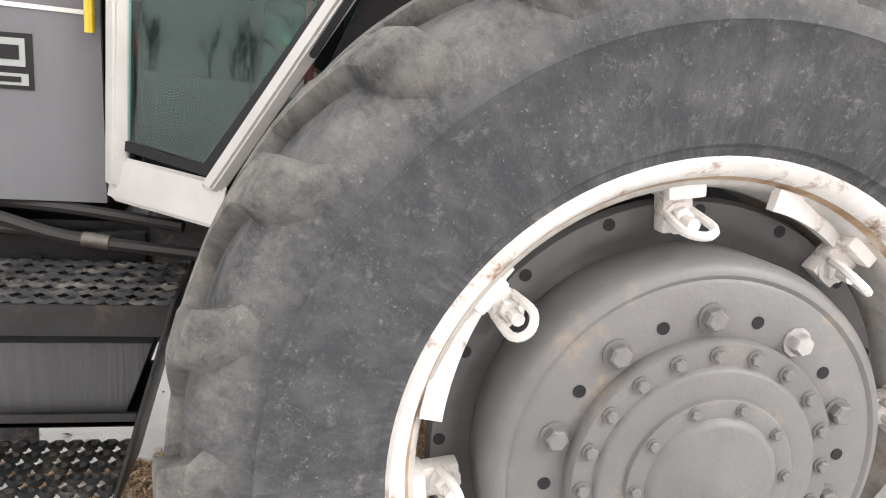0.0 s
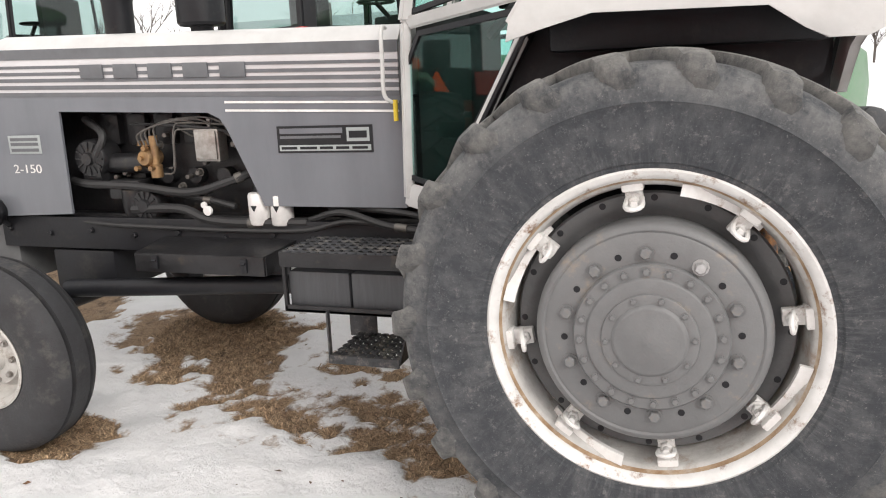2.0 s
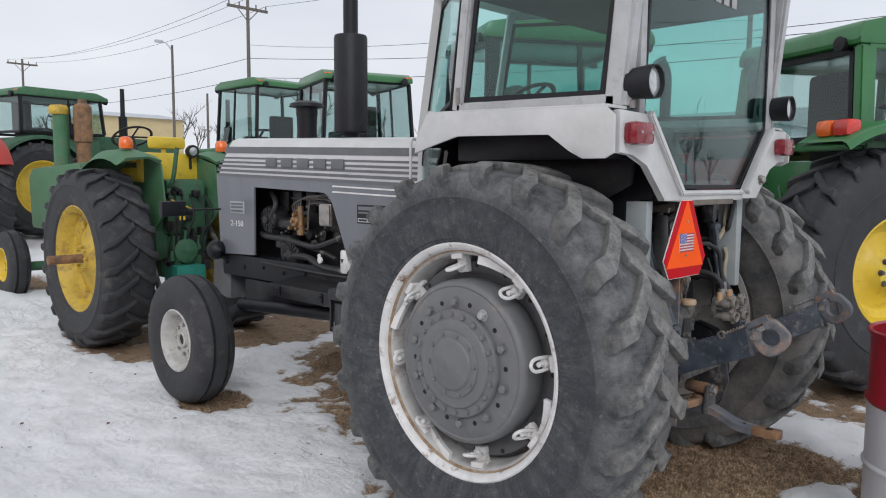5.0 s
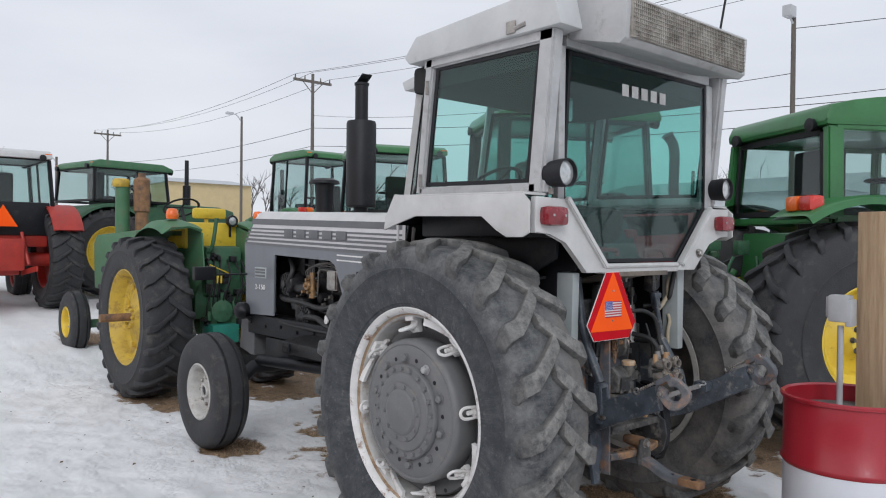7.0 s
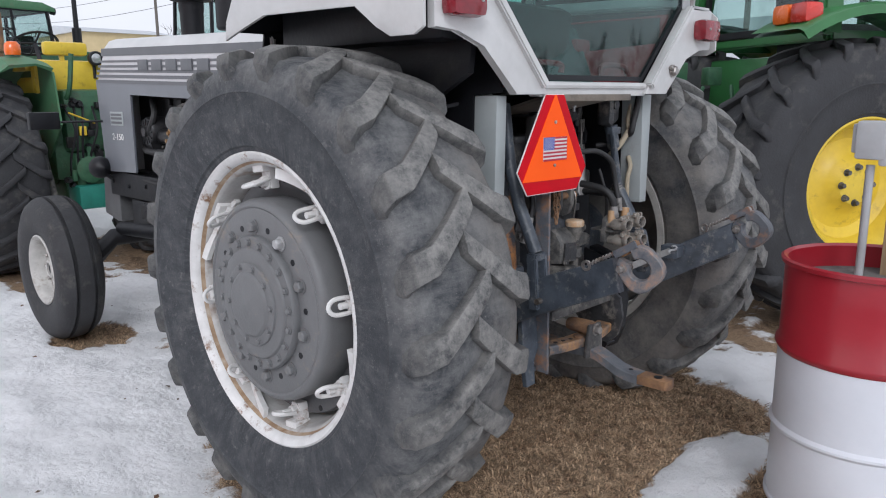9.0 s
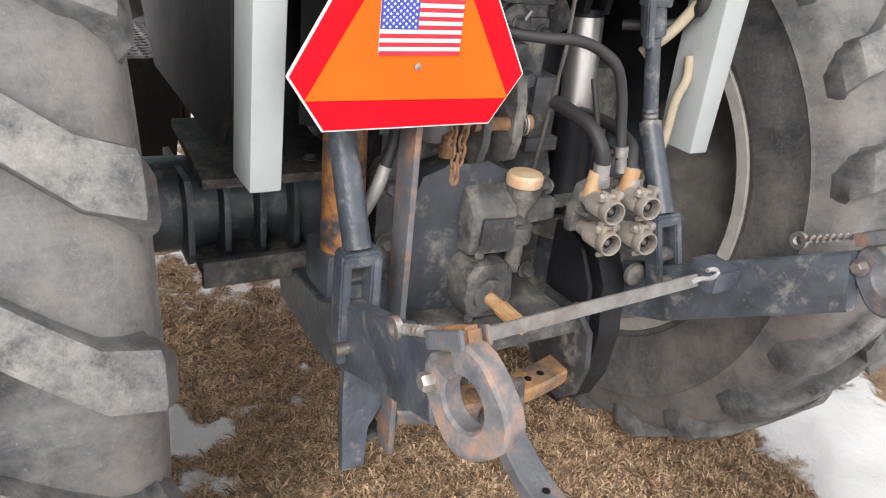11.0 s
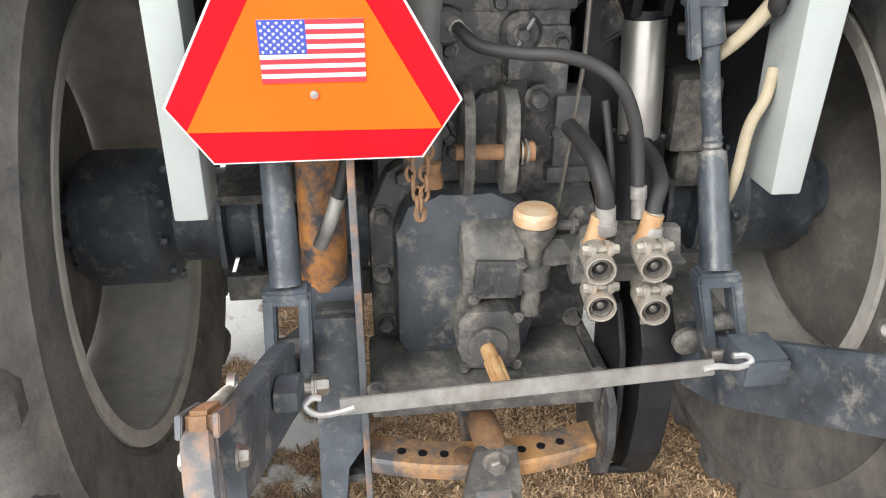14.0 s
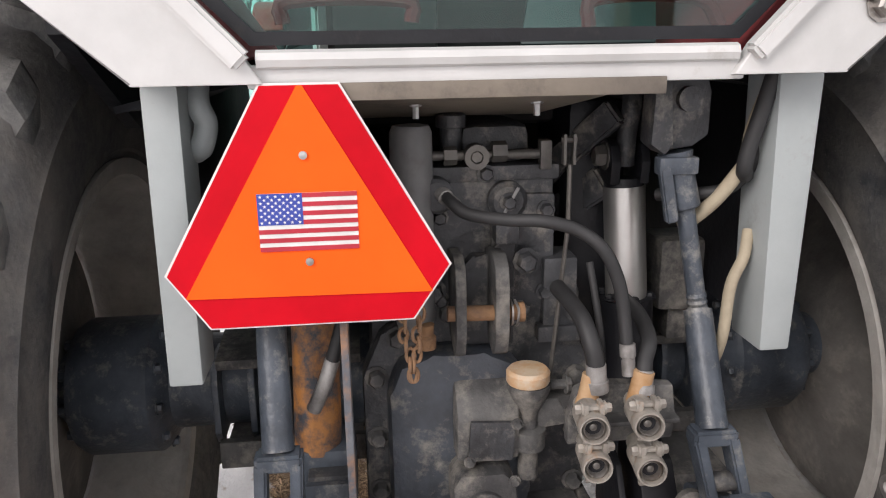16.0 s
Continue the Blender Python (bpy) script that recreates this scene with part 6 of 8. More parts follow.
tube(bm, [(0.445, 0.022, 1.144), (0.445, 0.142, 1.141)], 0.0135, 14)
tube(bm, [(0.445, 0.142, 1.141), (0.445, 0.152, 1.141)], 0.017, 14)
part("top_link_pin", bm, RUST, T, "rusty hitch pin")
bm = B()
lathe(bm, [(0.014, 0.128), (0.0225, 0.128), (0.0225, 0.131), (0.014, 0.131)], 20, (0.445, 0, 1.141), "y", closed=True)
tube(bm, curve([(0.445, 0.136, 1.163), (0.46, 0.14, 1.15), (0.463, 0.138, 1.128), (0.45, 0.136, 1.118)], 4), 0.0025, 6)
part("pin_clip", bm, STEEL, T)
bolts("rear_bolt", [(0.385, 0.168, 1.213), (0.37, -0.02, 1.17), (0.37, 0.005, 1.16)], "x", 0.018, 0.02, HOUSING)
bm = B()
lathe(bm, [(0.0, 1.075), (0.017, 1.075), (0.017, 1.095), (0.012, 1.1), (0.014, 1.118), (0.0, 1.12)], 16, (0.42, -0.012, 0), "z")
part("breather", bm, RUST, T, "small rusty breather")
bm = B()
box(bm, 0.3, 0.385, 0.2, 0.262, 1.08, 1.215, 0.008)
box(bm, 0.3, 0.395, 0.19, 0.272, 1.06, 1.09, 0.004)
part("side_case", bm, HOUSING, T)
# lift cylinder with its polished rod
bm = B()
tube(bm, [(0.297, 0.37, 1.322), (0.31, 0.381, 1.1)], 0.0385, 28)
part("cylinder_rod", bm, CHROME, T, "polished lift cylinder rod")
bm = B()
tube(bm, [(0.309, 0.38, 1.112), (0.309, 0.381, 1.1), (0.32, 0.387, 0.92)], [0.052, 0.05, 0.048], 24)
for i in range(6):
    a = math.pi * i / 3
    hexbolt(bm, (0.309 + 0.045 * math.cos(a), 0.381 + 0.045 * math.sin(a), 1.112), "z", 0.008, 0.01, i)
part("cylinder_body", bm, BLACK, T, "black lift cylinder body")
bm = B()
tube(bm, [(0.297, 0.37, 1.32), (0.296, 0.37, 1.337)], 0.0365, 24)
for y0, y1 in ((0.332, 0.35), (0.388, 0.404)):
    prism(bm, [(0.262, 1.33), (0.33, 1.33), (0.335, 1.37), (0.32, 1.4), (0.29, 1.41), (0.262, 1.395)], "y", y0, y1, 0.003)
part("rod_fork", bm, BLACK, T, "black fork on the cylinder rod")
bolts("fork_bolt", [(0.297, 0.332, 1.378)], "y", 0.02, -0.022, DARK_PIPE)
bm = B()
tube(bm, curve([(0.297, 0.369, 1.36), (0.3, 0.37, 1.42), (0.3, 0.376, 1.48), (0.24, 0.38, 1.54)], 4), 0.018, 10)
strip(bm, (0.1, 0.16, 1.22), (0.31, 0.345, 1.46), 0.05, 0.03, (0.5, -0.5, 0))
strip(bm, (0.1, 0.19, 1.16), (0.28, 0.34, 1.33), 0.06, 0.03, (0.5, -0.5, 0))
part("rocker_arm", bm, HOUSING, T, "dark grey rocker arms")
bm = B()
strip(bm, (0.0, -0.12, 1.38), (0.4, -0.25, 1.5), 0.07, 0.035, (0, 1, 0))
part("rocker_arm", bm, HOUSING, T)
# flaking cylinder, bracket and sway plate beside the clevis
bm = B()
tube(bm, [(0.36, -0.2, 1.24), (0.4, -0.208, 0.885)], [0.04, 0.042], 22)
part("rusty_cylinder", bm, surf("flaking_blue_black", (0.05, 0.058, 0.07), (0.03, 0.034, 0.042), 10, 0.5, bump=0.35, bscale=50, dirt=(0.33, 0.14, 0.04), amount=0.54, dscale=12, soft=0.02), T, "flaking blue-black cylinder with rust")
bm = B()
prism(bm, [(-0.252, 0.9), (-0.15, 0.9), (-0.142, 0.87), (-0.142, 0.79), (-0.24, 0.79), (-0.252, 0.81)], "x", 0.32, 0.44, 0.01)
part("cylinder_foot", bm, BLACK_SATIN, T, "blue-black cylinder foot")
bm = B()
slab(bm, [(0.475, -0.228, 0.862), (0.475, -0.149, 0.862), (0.505, -0.146, 0.6), (0.51, -0.186, 0.55), (0.525, -0.19, 0.465), (0.525, -0.24, 0.463), (0.5, -0.236, 0.6)], 0.022, 0.003)
part("sway_plate", bm, BLACK_SATIN, T, "blue-black sway plate")
bm = B()
box(bm, 0.42, 0.47, -0.225, -0.15, 0.78, 0.87, 0.006)
part("sway_bracket", bm, HOUSING, T)
bm = B()
box(bm, 0.44, 0.51, -0.2, -0.14, 0.5, 0.52, 0.003)
part("sway_tie", bm, HOUSING, T)
bm = B()
for y0, y1 in ((0.305, 0.318), (0.345, 0.41)):
    prism(bm, [(0.4, 0.9), (0.5, 0.87), (0.545, 0.8), (0.565, 0.68), (0.555, 0.56), (0.52, 0.475), (0.46, 0.47), (0.44, 0.6), (0.4, 0.75)], "y", y0, y1, 0.006)
tube(bm, [(0.525, 0.3, 0.5), (0.525, 0.36, 0.5)], 0.01, 10)
part("sway_block", bm, BLACK, T, "black curved sway block")
bm = B()
box(bm, 0.35, 0.5, 0.41, 0.52, 0.7, 0.84, 0.01)
lathe(bm, [(0.0, 0.0), (0.026, 0.0), (0.026, 0.012), (0.018, 0.018), (0.0, 0.02)], 18, (0.55, 0.42, 0.82), "x")
part("link_bracket", bm, DUSTY, T)
# adjustable lift rods with forked ends
bm = B()
tube(bm, [(0.41, -0.235, 1.5), (0.45, -0.25, 1.3)], 0.018, 14)
tube(bm, [(0.445, -0.25, 1.3), (0.5, -0.261, 1.15), (0.574, -0.255, 0.985)], [0.022, 0.0235, 0.0245], 20)
part("lift_rod", bm, BLACK_SATIN, T, "blue-black lift rod")
bm = B()
tube(bm, [(0.45, 0.397, 1.405), (0.452, 0.4, 1.385), (0.455, 0.418, 1.315), (0.456, 0.419, 1.31)], [0.028, 0.0255, 0.025, 0.021], 18)
tube(bm, [(0.455, 0.418, 1.315), (0.473, 0.446, 1.14)], 0.0155, 16)
tube(bm, [(0.4702 + 0.0006 * i, 0.4415 + 0.0009 * i, 1.168 - 0.0055 * i) for i in range(7)], [0.0155 + 0.002 * (i % 2) for i in range(7)], 14)
tube(bm, [(0.473, 0.446, 1.138), (0.5, 0.444, 1.09), (0.576, 0.437, 0.97)], [0.0235, 0.0245, 0.0255], 20)
part("lift_rod", bm, BLACK_SATIN, T, "blue-black adjustable lift rod with lever")
bm = B()
prism(bm, [(0.362, 1.42), (0.375, 1.405), (0.425, 1.412), (0.452, 1.43), (0.452, 1.5), (0.44, 1.54), (0.37, 1.54)], "x", 0.4, 0.455, 0.012)
prism(bm, [(0.345, 1.42), (0.372, 1.4), (0.385, 1.42), (0.375, 1.54), (0.35, 1.54)], "x", 0.42, 0.475, 0.01)
lathe(bm, [(0.0, 0.455), (0.02, 0.455), (0.02, 0.468), (0.0, 0.47)], 18, (0, 0.41, 1.49), "x")
part("rod_knuckle", bm, HOUSING, T, "black cast rod knuckle")
bm = B()
box(bm, 0.455, 0.482, 0.36, 0.425, 1.372, 1.4, 0.004)
strip(bm, (0.475, 0.37, 1.385), (0.48, 0.386, 1.295), 0.02, 0.016, (1, 0, 0))
part("rod_lever", bm, BLACK_SATIN, T, "flat locking lever")
for pts in (((0.578, -0.254, 0.985), (0.6, -0.263, 0.79), 0.027), ((0.58, 0.4355, 0.975), (0.6, 0.474, 0.8), 0.028)):
    a, b, hw = Vector(pts[0]), Vector(pts[1]), pts[2]
    bm = B()
    for d in (-1, 1):
        strip(bm, a + Vector((0.0, d * hw, -0.012)), b + Vector((0.0, d * hw, 0.0)), 0.04, 0.019, (0, 1, 0))
    strip(bm, a + Vector((0, -hw - 0.009, -0.012)), a + Vector((0, hw + 0.009, -0.012)), 0.028, 0.04, (1, 0, 0))
    part("rod_clevis", bm, BLACK_SATIN, T, "worn blue-black clevis")
    c = a.lerp(b, 0.55)
    bm = B()
    tube(bm, [c + Vector((-0.005, -hw, 0)), c + Vector((-0.005, hw, 0))], 0.017, 12)
    part("clevis_bush", bm, DUSTY, T)
    c = b + Vector((0.02, 0, 0.035))
    bm = B()
    tube(bm, [c + Vector((0, -hw - 0.016, 0)), c + Vector((0, hw + 0.02, 0))], 0.011, 10)
    lathe(bm, [(0.0, 0.0), (0.02, 0.0), (0.02, 0.004), (0.0, 0.004)], 16, tuple(c + Vector((0, hw + 0.01, 0))), "y")
    hexbolt(bm, tuple(c + Vector((0, hw + 0.015, 0))), "y", 0.015, 0.022)
    part("clevis_bolt", bm, STEEL, T)
# lower links with hooked ends
for s, line, hook in ((-1, [(0.05, -0.2, 0.66), (0.45, -0.25, 0.755), (0.66, -0.27, 0.86), (0.93, -0.292, 0.972)], (1.012, -0.298, 1.004)),
                      (1, [(0.05, 0.4, 0.66), (0.45, 0.44, 0.74), (0.62, 0.465, 0.8), (0.93, 0.568, 0.975)], (0.99, 0.588, 1.01))):
    bm = B()
    rows = []
    for i, (x, y, z) in enumerate(line):
        h = (0.05, 0.055, 0.056, 0.05)[i]
        rows.append([bm.verts.new((x + dx, y + dy, z + dz)) for dy, dz, dx in ((-0.016, -h, 0.014), (-0.012, -h - 0.004, 0.016), (0.012, -h - 0.004, 0.016), (0.016, -h, 0.014), (0.016, h, -0.014), (0.012, h + 0.004, -0.016), (-0.012, h + 0.004, -0.016), (-0.016, h, -0.014))])
    for p, q in zip(rows, rows[1:]):
        for j in range(8):
            bm.faces.new((p[j], p[(j + 1) % 8], q[(j + 1) % 8], q[j]))
    bm.faces.new(rows[0])
    bm.faces.new(rows[-1][::-1])
    link = part("lower_link", bm, BLACK_SATIN, T, "heavy blue-black lower lift arm")
    cx, ye, cz = hook
    bm = B()
    rows = []
    for i in range(25):
        a = radians(118 - 322 * i / 24)
        ro, ri = 0.072 + 0.004 * math.sin(i * 0.9), 0.034
        hw = 0.0155 if s < 0 else 0.019
        rows.append([bm.verts.new((cx + r * math.cos(a), ye + y, cz + r * math.sin(a))) for r, y in ((ro, -hw + 0.004), (ro, hw - 0.004), (ro - 0.005, hw), (ri + 0.004, hw), (ri, hw - 0.004), (ri, -hw + 0.004), (ri + 0.004, -hw), (ro - 0.005, -hw))])
    for p, q in zip(rows, rows[1:]):
        for j in range(8):
            bm.faces.new((p[j], p[(j + 1) % 8], q[(j + 1) % 8], q[j]))
    bm.faces.new(rows[0])
    bm.faces.new(rows[-1][::-1])
    yaw = Matrix.Translation((cx, ye, 0)) @ Matrix.Rotation(radians(11 if s < 0 else 0), 4, "Z") @ Matrix.Translation((-cx, -ye, 0))
    bmesh.ops.transform(bm, matrix=yaw, verts=bm.verts)
    part("hitch_hook", bm, surf("chipped_hook_paint", (0.2, 0.195, 0.19), (0.07, 0.076, 0.09), 16, 0.55, bump=0.25, bscale=60, dirt=(0.34, 0.17, 0.09), amount=0.48, dscale=16) if s < 0 else WORN_STEEL, T, "worn hooked link end with rust")
    bm = B()
    strip(bm, (cx - 0.075, ye, cz + 0.04), (cx - 0.012, ye, cz + 0.078), 0.03, 0.026, (0, 1, 0))
    part("hook_latch", bm, RUST if s < 0 else STEEL, T, "rusty hook latch")
    for sg in (-1, 1):
        bm = B()
        strip(bm, (cx - 0.085, ye + sg * 0.018, cz + 0.035), (cx - 0.01, ye + sg * 0.018, cz + 0.08), 0.024, 0.007, (0, 1, 0))
        part("latch_cheek", bm, WORN_STEEL, T, "pale latch cheek")
    bolts("hook_bolt", [(cx - 0.056, ye + 0.022, cz - 0.004)], "y", 0.0115, 0.013, STEEL)
    bolts("hook_nut", [(cx - 0.056, ye - 0.022, cz - 0.004)], "y", 0.0125, -0.017, STEEL)
    bm = B()
    for i in range(9):
        x = cx - 0.17 + i * 0.012
        lathe(bm, [(0.006, -0.002), (0.0095, 0.0), (0.006, 0.002)], 10, (x, ye - 0.004, cz - 0.004 + i * 0.0065), "x")
    tube(bm, [(cx - 0.19, ye - 0.004, cz - 0.015), (cx - 0.05, ye - 0.004, cz + 0.06)], 0.0045, 8)
    lathe(bm, [(0.01, -0.005), (0.018, -0.005), (0.018, 0.005), (0.01, 0.005)], 14, (cx - 0.195, ye - 0.004, cz - 0.018), "y", closed=True)
    part("latch_spring", bm, STEEL, T, "coil spring on the hook latch")
# flat strap between the links
bm = B()
strip(bm, (0.772, -0.175, 0.906), (0.765, 0.357, 0.926), 0.024, 0.008, (1, 0, 0.35))
part("check_strap", bm, surf("galvanised_strap", (0.27, 0.265, 0.255), (0.17, 0.165, 0.155), 22, 0.5, metal=0.4, bump=0.2, dirt=(0.16, 0.14, 0.12), amount=0.36, dscale=14), T, "galvanised flat strap")
for pts in ([(0.775, -0.155, 0.906), (0.776, -0.178, 0.9), (0.776, -0.205, 0.898), (0.77, -0.222, 0.908), (0.765, -0.212, 0.918), (0.765, -0.2, 0.917)],
            [(0.768, 0.34, 0.925), (0.77, 0.36, 0.93), (0.77, 0.39, 0.926), (0.765, 0.412, 0.93), (0.76, 0.405, 0.938), (0.76, 0.385, 0.939)]):
    bm = B()
    tube(bm, curve(pts, 5), 0.0048, 7)
    part("strap_hook", bm, ZINC, T)
bm = B()
box(bm, 0.7, 0.765, 0.405, 0.468, 0.885, 0.935, 0.003)
box(bm, 0.765, 0.772, 0.405, 0.47, 0.89, 0.93, 0.002)
part("strap_bracket", bm, BLACK_SATIN, T)
bm = B()
prism(bm, [(0.7, 0.87), (0.79, 0.915), (0.785, 0.945), (0.74, 0.94), (0.7, 0.915)], "y", -0.262, -0.228, 0.006)
part("strap_bracket", bm, BLACK_SATIN, T)
# hydraulic couplers and their hoses
COUPLER = surf("dirty_coupler_steel", (0.38, 0.355, 0.315), (0.23, 0.21, 0.185), 30, 0.5, metal=0.35, bump=0.15, dirt=(0.3, 0.17, 0.09), amount=0.35, dscale=30)
TAN_BOOT = surf("rust_stained_fitting", (0.5, 0.34, 0.2), (0.36, 0.2, 0.09), 18, 0.6, bump=0.1)
for i, e in enumerate(((0.667, 0.21, 1.035), (0.678, 0.288, 1.041), (0.668, 0.217, 0.971), (0.686, 0.293, 0.971))):
    e = Vector(e)
    d = Vector((1.0, -0.12, 0.06)).normalized()
    q = d.orthogonal().normalized()
    w = d.cross(q)

    def turned(prof, name, mat, parent, label="", seg=24):
        """A profile of (radius, distance) turned about the coupler's own axis."""
        k = B()
        rs = [[k.verts.new(e + d * hh + (q * math.cos(t) + w * math.sin(t)) * rr) for t in np.linspace(0, 2 * math.pi, seg, endpoint=False)] for rr, hh in prof]
        for a, b in zip(rs, rs[1:]):
            for j in range(seg):
                k.faces.new((a[j], a[(j + 1) % seg], b[(j + 1) % seg], b[j]))
        return part(name, k, mat, parent, label)
    cp = turned([(0.0, -0.1), (0.016, -0.1), (0.016, -0.07), (0.0225, -0.068), (0.0225, -0.03), (0.021, -0.028), (0.021, -0.018), (0.0, -0.018)], "hydraulic_coupler", COUPLER, T, "scuffed steel hydraulic coupler")
    turned([(0.021, -0.024), (0.0235, -0.02), (0.0235, -0.004), (0.022, 0.0), (0.0195, 0.0), (0.0185, -0.004), (0.018, -0.016)], "coupler_collar", COUPLER, cp)
    turned([(0.0182, -0.016), (0.0165, -0.006), (0.0145, -0.004), (0.0135, -0.006), (0.0125, -0.016)], "coupler_ring", STEEL, cp)
    turned([(0.018, -0.017), (0.0, -0.0165)], "coupler_mouth", BLACK, cp)
    turned([(0.006, -0.0165), (0.0055, -0.012), (0.003, -0.0105), (0.0, -0.0105)], "coupler_poppet", DARK_PIPE, cp)
    up = 1 if i < 2 else -1
    bm = B()
    c = e - d * 0.024 + Vector((0, 0, 0.026))
    tube(bm, [c + Vector((0, -0.021, 0)), c + Vector((0, 0.021, 0))], 0.0055, 7)
    for sg in (-1, 1):
        box(bm, c.x - 0.011, c.x + 0.011, c.y + sg * 0.012 - 0.004, c.y + sg * 0.012 + 0.004, c.z - 0.012, c.z + 0.01, 0.002)
        hexbolt(bm, (c.x, c.y + sg * 0.016, c.z), "y", 0.008, sg * 0.012)
    part("coupler_clamp", bm, COUPLER, cp)
    bm = B()
    c = e - d * 0.02 - Vector((0, 0, 0.026))
    tube(bm, [c + Vector((0, -0.014, 0)), c + Vector((0, 0.014, 0))], 0.005, 7)
    part("clamp_screw", bm, COUPLER, cp)
    if i < 2:
        b = e - d * 0.085
        bm = B()
        tube(bm, curve([tuple(b), tuple(b + Vector((-0.006, 0.008, 0.02))), tuple(b + Vector((-0.008, 0.014, 0.05)))], 4), 0.0165, 14)
        part("coupler_elbow", bm, TAN_BOOT, cp, "rust-stained hose fitting")
bm = B()
prism(bm, [(0.198, 1.0), (0.21, 1.05), (0.24, 1.062), (0.37, 1.05), (0.375, 1.0), (0.375, 0.955), (0.198, 0.955)], "x", 0.545, 0.568, 0.006)
box(bm, 0.5, 0.6, 0.2, 0.37, 1.0, 1.008, 0.002)
part("coupler_bracket", bm, DUSTY, T, "dusty steel coupler bracket")
TAN_TUBE = surf("tan_conduit", (0.42, 0.36, 0.26), None, 20, 0.7)
SILVER_HOSE = surf("silver_wrapped_hose", (0.36, 0.35, 0.34), (0.2, 0.19, 0.18), 30, 0.5, metal=0.4, bump=0.2)
runs = [([(0.58, 0.24, 1.06), (0.58, 0.236, 1.1), (0.57, 0.229, 1.135), (0.53, 0.222, 1.165), (0.44, 0.21, 1.18)], 0.0145, HOSE, "black hydraulic hose"),
        ([(0.588, 0.312, 1.07), (0.57, 0.318, 1.095), (0.54, 0.335, 1.12), (0.46, 0.345, 1.135), (0.36, 0.35, 1.13)], 0.013, HOSE, "black hydraulic hose"),
        ([(0.395, 0.022, 1.34), (0.44, 0.033, 1.332), (0.47, 0.056, 1.319), (0.51, 0.111, 1.317), (0.53, 0.16, 1.318), (0.535, 0.213, 1.303), (0.55, 0.25, 1.275), (0.55, 0.277, 1.221), (0.555, 0.287, 1.164), (0.57, 0.29, 1.1)], 0.0105, HOSE, "long bowed black hose"),
        ([(0.5, 0.245, 1.24), (0.52, 0.254, 1.17), (0.53, 0.262, 1.1), (0.52, 0.268, 1.02)], 0.006, HOSE, ""),
        ([(0.47, 0.575, 1.54), (0.47, 0.55, 1.447), (0.46, 0.52, 1.375), (0.45, 0.494, 1.342), (0.43, 0.45, 1.33), (0.38, 0.4, 1.32)], 0.011, HOSE, ""),
        ([(0.5, 0.528, 1.54), (0.5, 0.51, 1.469), (0.495, 0.499, 1.417), (0.49, 0.496, 1.381), (0.47, 0.51, 1.365)], 0.013, HOSE, ""),
        ([(0.46, 0.55, 1.54), (0.46, 0.536, 1.5), (0.46, 0.515, 1.429), (0.46, 0.52, 1.374)], 0.009, TAN_TUBE, ""),
        ([(0.47, 0.505, 1.38), (0.45, 0.47, 1.32), (0.42, 0.43, 1.27)], 0.012, TAN_TUBE, "tan corrugated conduit"),
        ([(0.46, 0.53, 1.27), (0.48, 0.515, 1.23), (0.48, 0.497, 1.18), (0.48, 0.489, 1.08), (0.44, 0.48, 0.98)], 0.01, TAN_TUBE, "tan corrugated conduit"),
        ([(0.42, -0.35, 1.54), (0.45, -0.347, 1.5), (0.45, -0.338, 1.47), (0.45, -0.348, 1.435), (0.4, -0.375, 1.42)], 0.018, LIGHT_GREY, "pale bent pipe"),
        ([(0.4, -0.13, 1.24), (0.46, -0.145, 1.18), (0.48, -0.157, 1.135), (0.482, -0.172, 1.085)], 0.011, HOSE, ""),
        ([(0.482, -0.17, 1.09), (0.482, -0.186, 1.045), (0.475, -0.206, 1.0)], 0.0125, SILVER_HOSE, "silver hose end")]
for pts, r, m, lb in runs:
    bm = B()
    tube(bm, curve(pts, 6), r, 10)
    part("hydraulic_hose", bm, m, T, lb)
for a, b, r in (((0.395, 0.018, 1.341), (0.445, 0.038, 1.328), 0.0135), ((0.567, 0.2895, 1.125), (0.575, 0.292, 1.075), 0.0125), ((0.58, 0.24, 1.055), (0.58, 0.236, 1.1), 0.0185), ((0.592, 0.31, 1.05), (0.582, 0.314, 1.085), 0.017)):
    bm = B()
    a, b = Vector(a), Vector(b)
    tube(bm, [a, a.lerp(b, 0.4), a.lerp(b, 0.42), b], [r, r, r * 0.86, r * 0.86], 12)
    part("hose_end", bm, SILVER_HOSE, T, "crimped metal hose end")
bm = B()
tube(bm, [(0.42, 0.231, 1.385), (0.42, 0.231, 1.281), (0.406, 0.21, 1.0)], 0.0042, 7)
for d in (-0.008, 0.008):
    box(bm, 0.413, 0.427, 0.229 + d - 0.0025, 0.229 + d + 0.0025, 1.385, 1.435, 0.001)
tube(bm, [(0.42, 0.216, 1.425), (0.42, 0.242, 1.425)], 0.005, 7)
part("control_rod", bm, DARK_PIPE, T, "thin steel control rod")
# belly shelf under the rear window
bm = B()
slab(bm, [(0.575, -0.205, 1.53), (0.575, 0.318, 1.53), (0.3, 0.2, 1.462), (0.3, -0.18, 1.462)], 0.01, 0.002)
box(bm, 0.57, 0.584, -0.205, 0.32, 1.508, 1.532, 0.002)
part("rear_shelf", bm, surf("dusty_tan_plate", (0.2, 0.17, 0.135), (0.13, 0.11, 0.09), 6, 0.7, bump=0.15, dirt=(0.07, 0.06, 0.05), amount=0.4, dscale=7), T, "dusty plate under the rear window")
for y in (-0.021, 0.174):
    bm = B()
    tube(bm, [(0.42, y, 1.5), (0.42, y, 1.466)], 0.0055, 8)
    hexbolt(bm, (0.42, y, 1.494), "z", 0.0105, -0.01)
    part("shelf_stud", bm, ZINC, T)
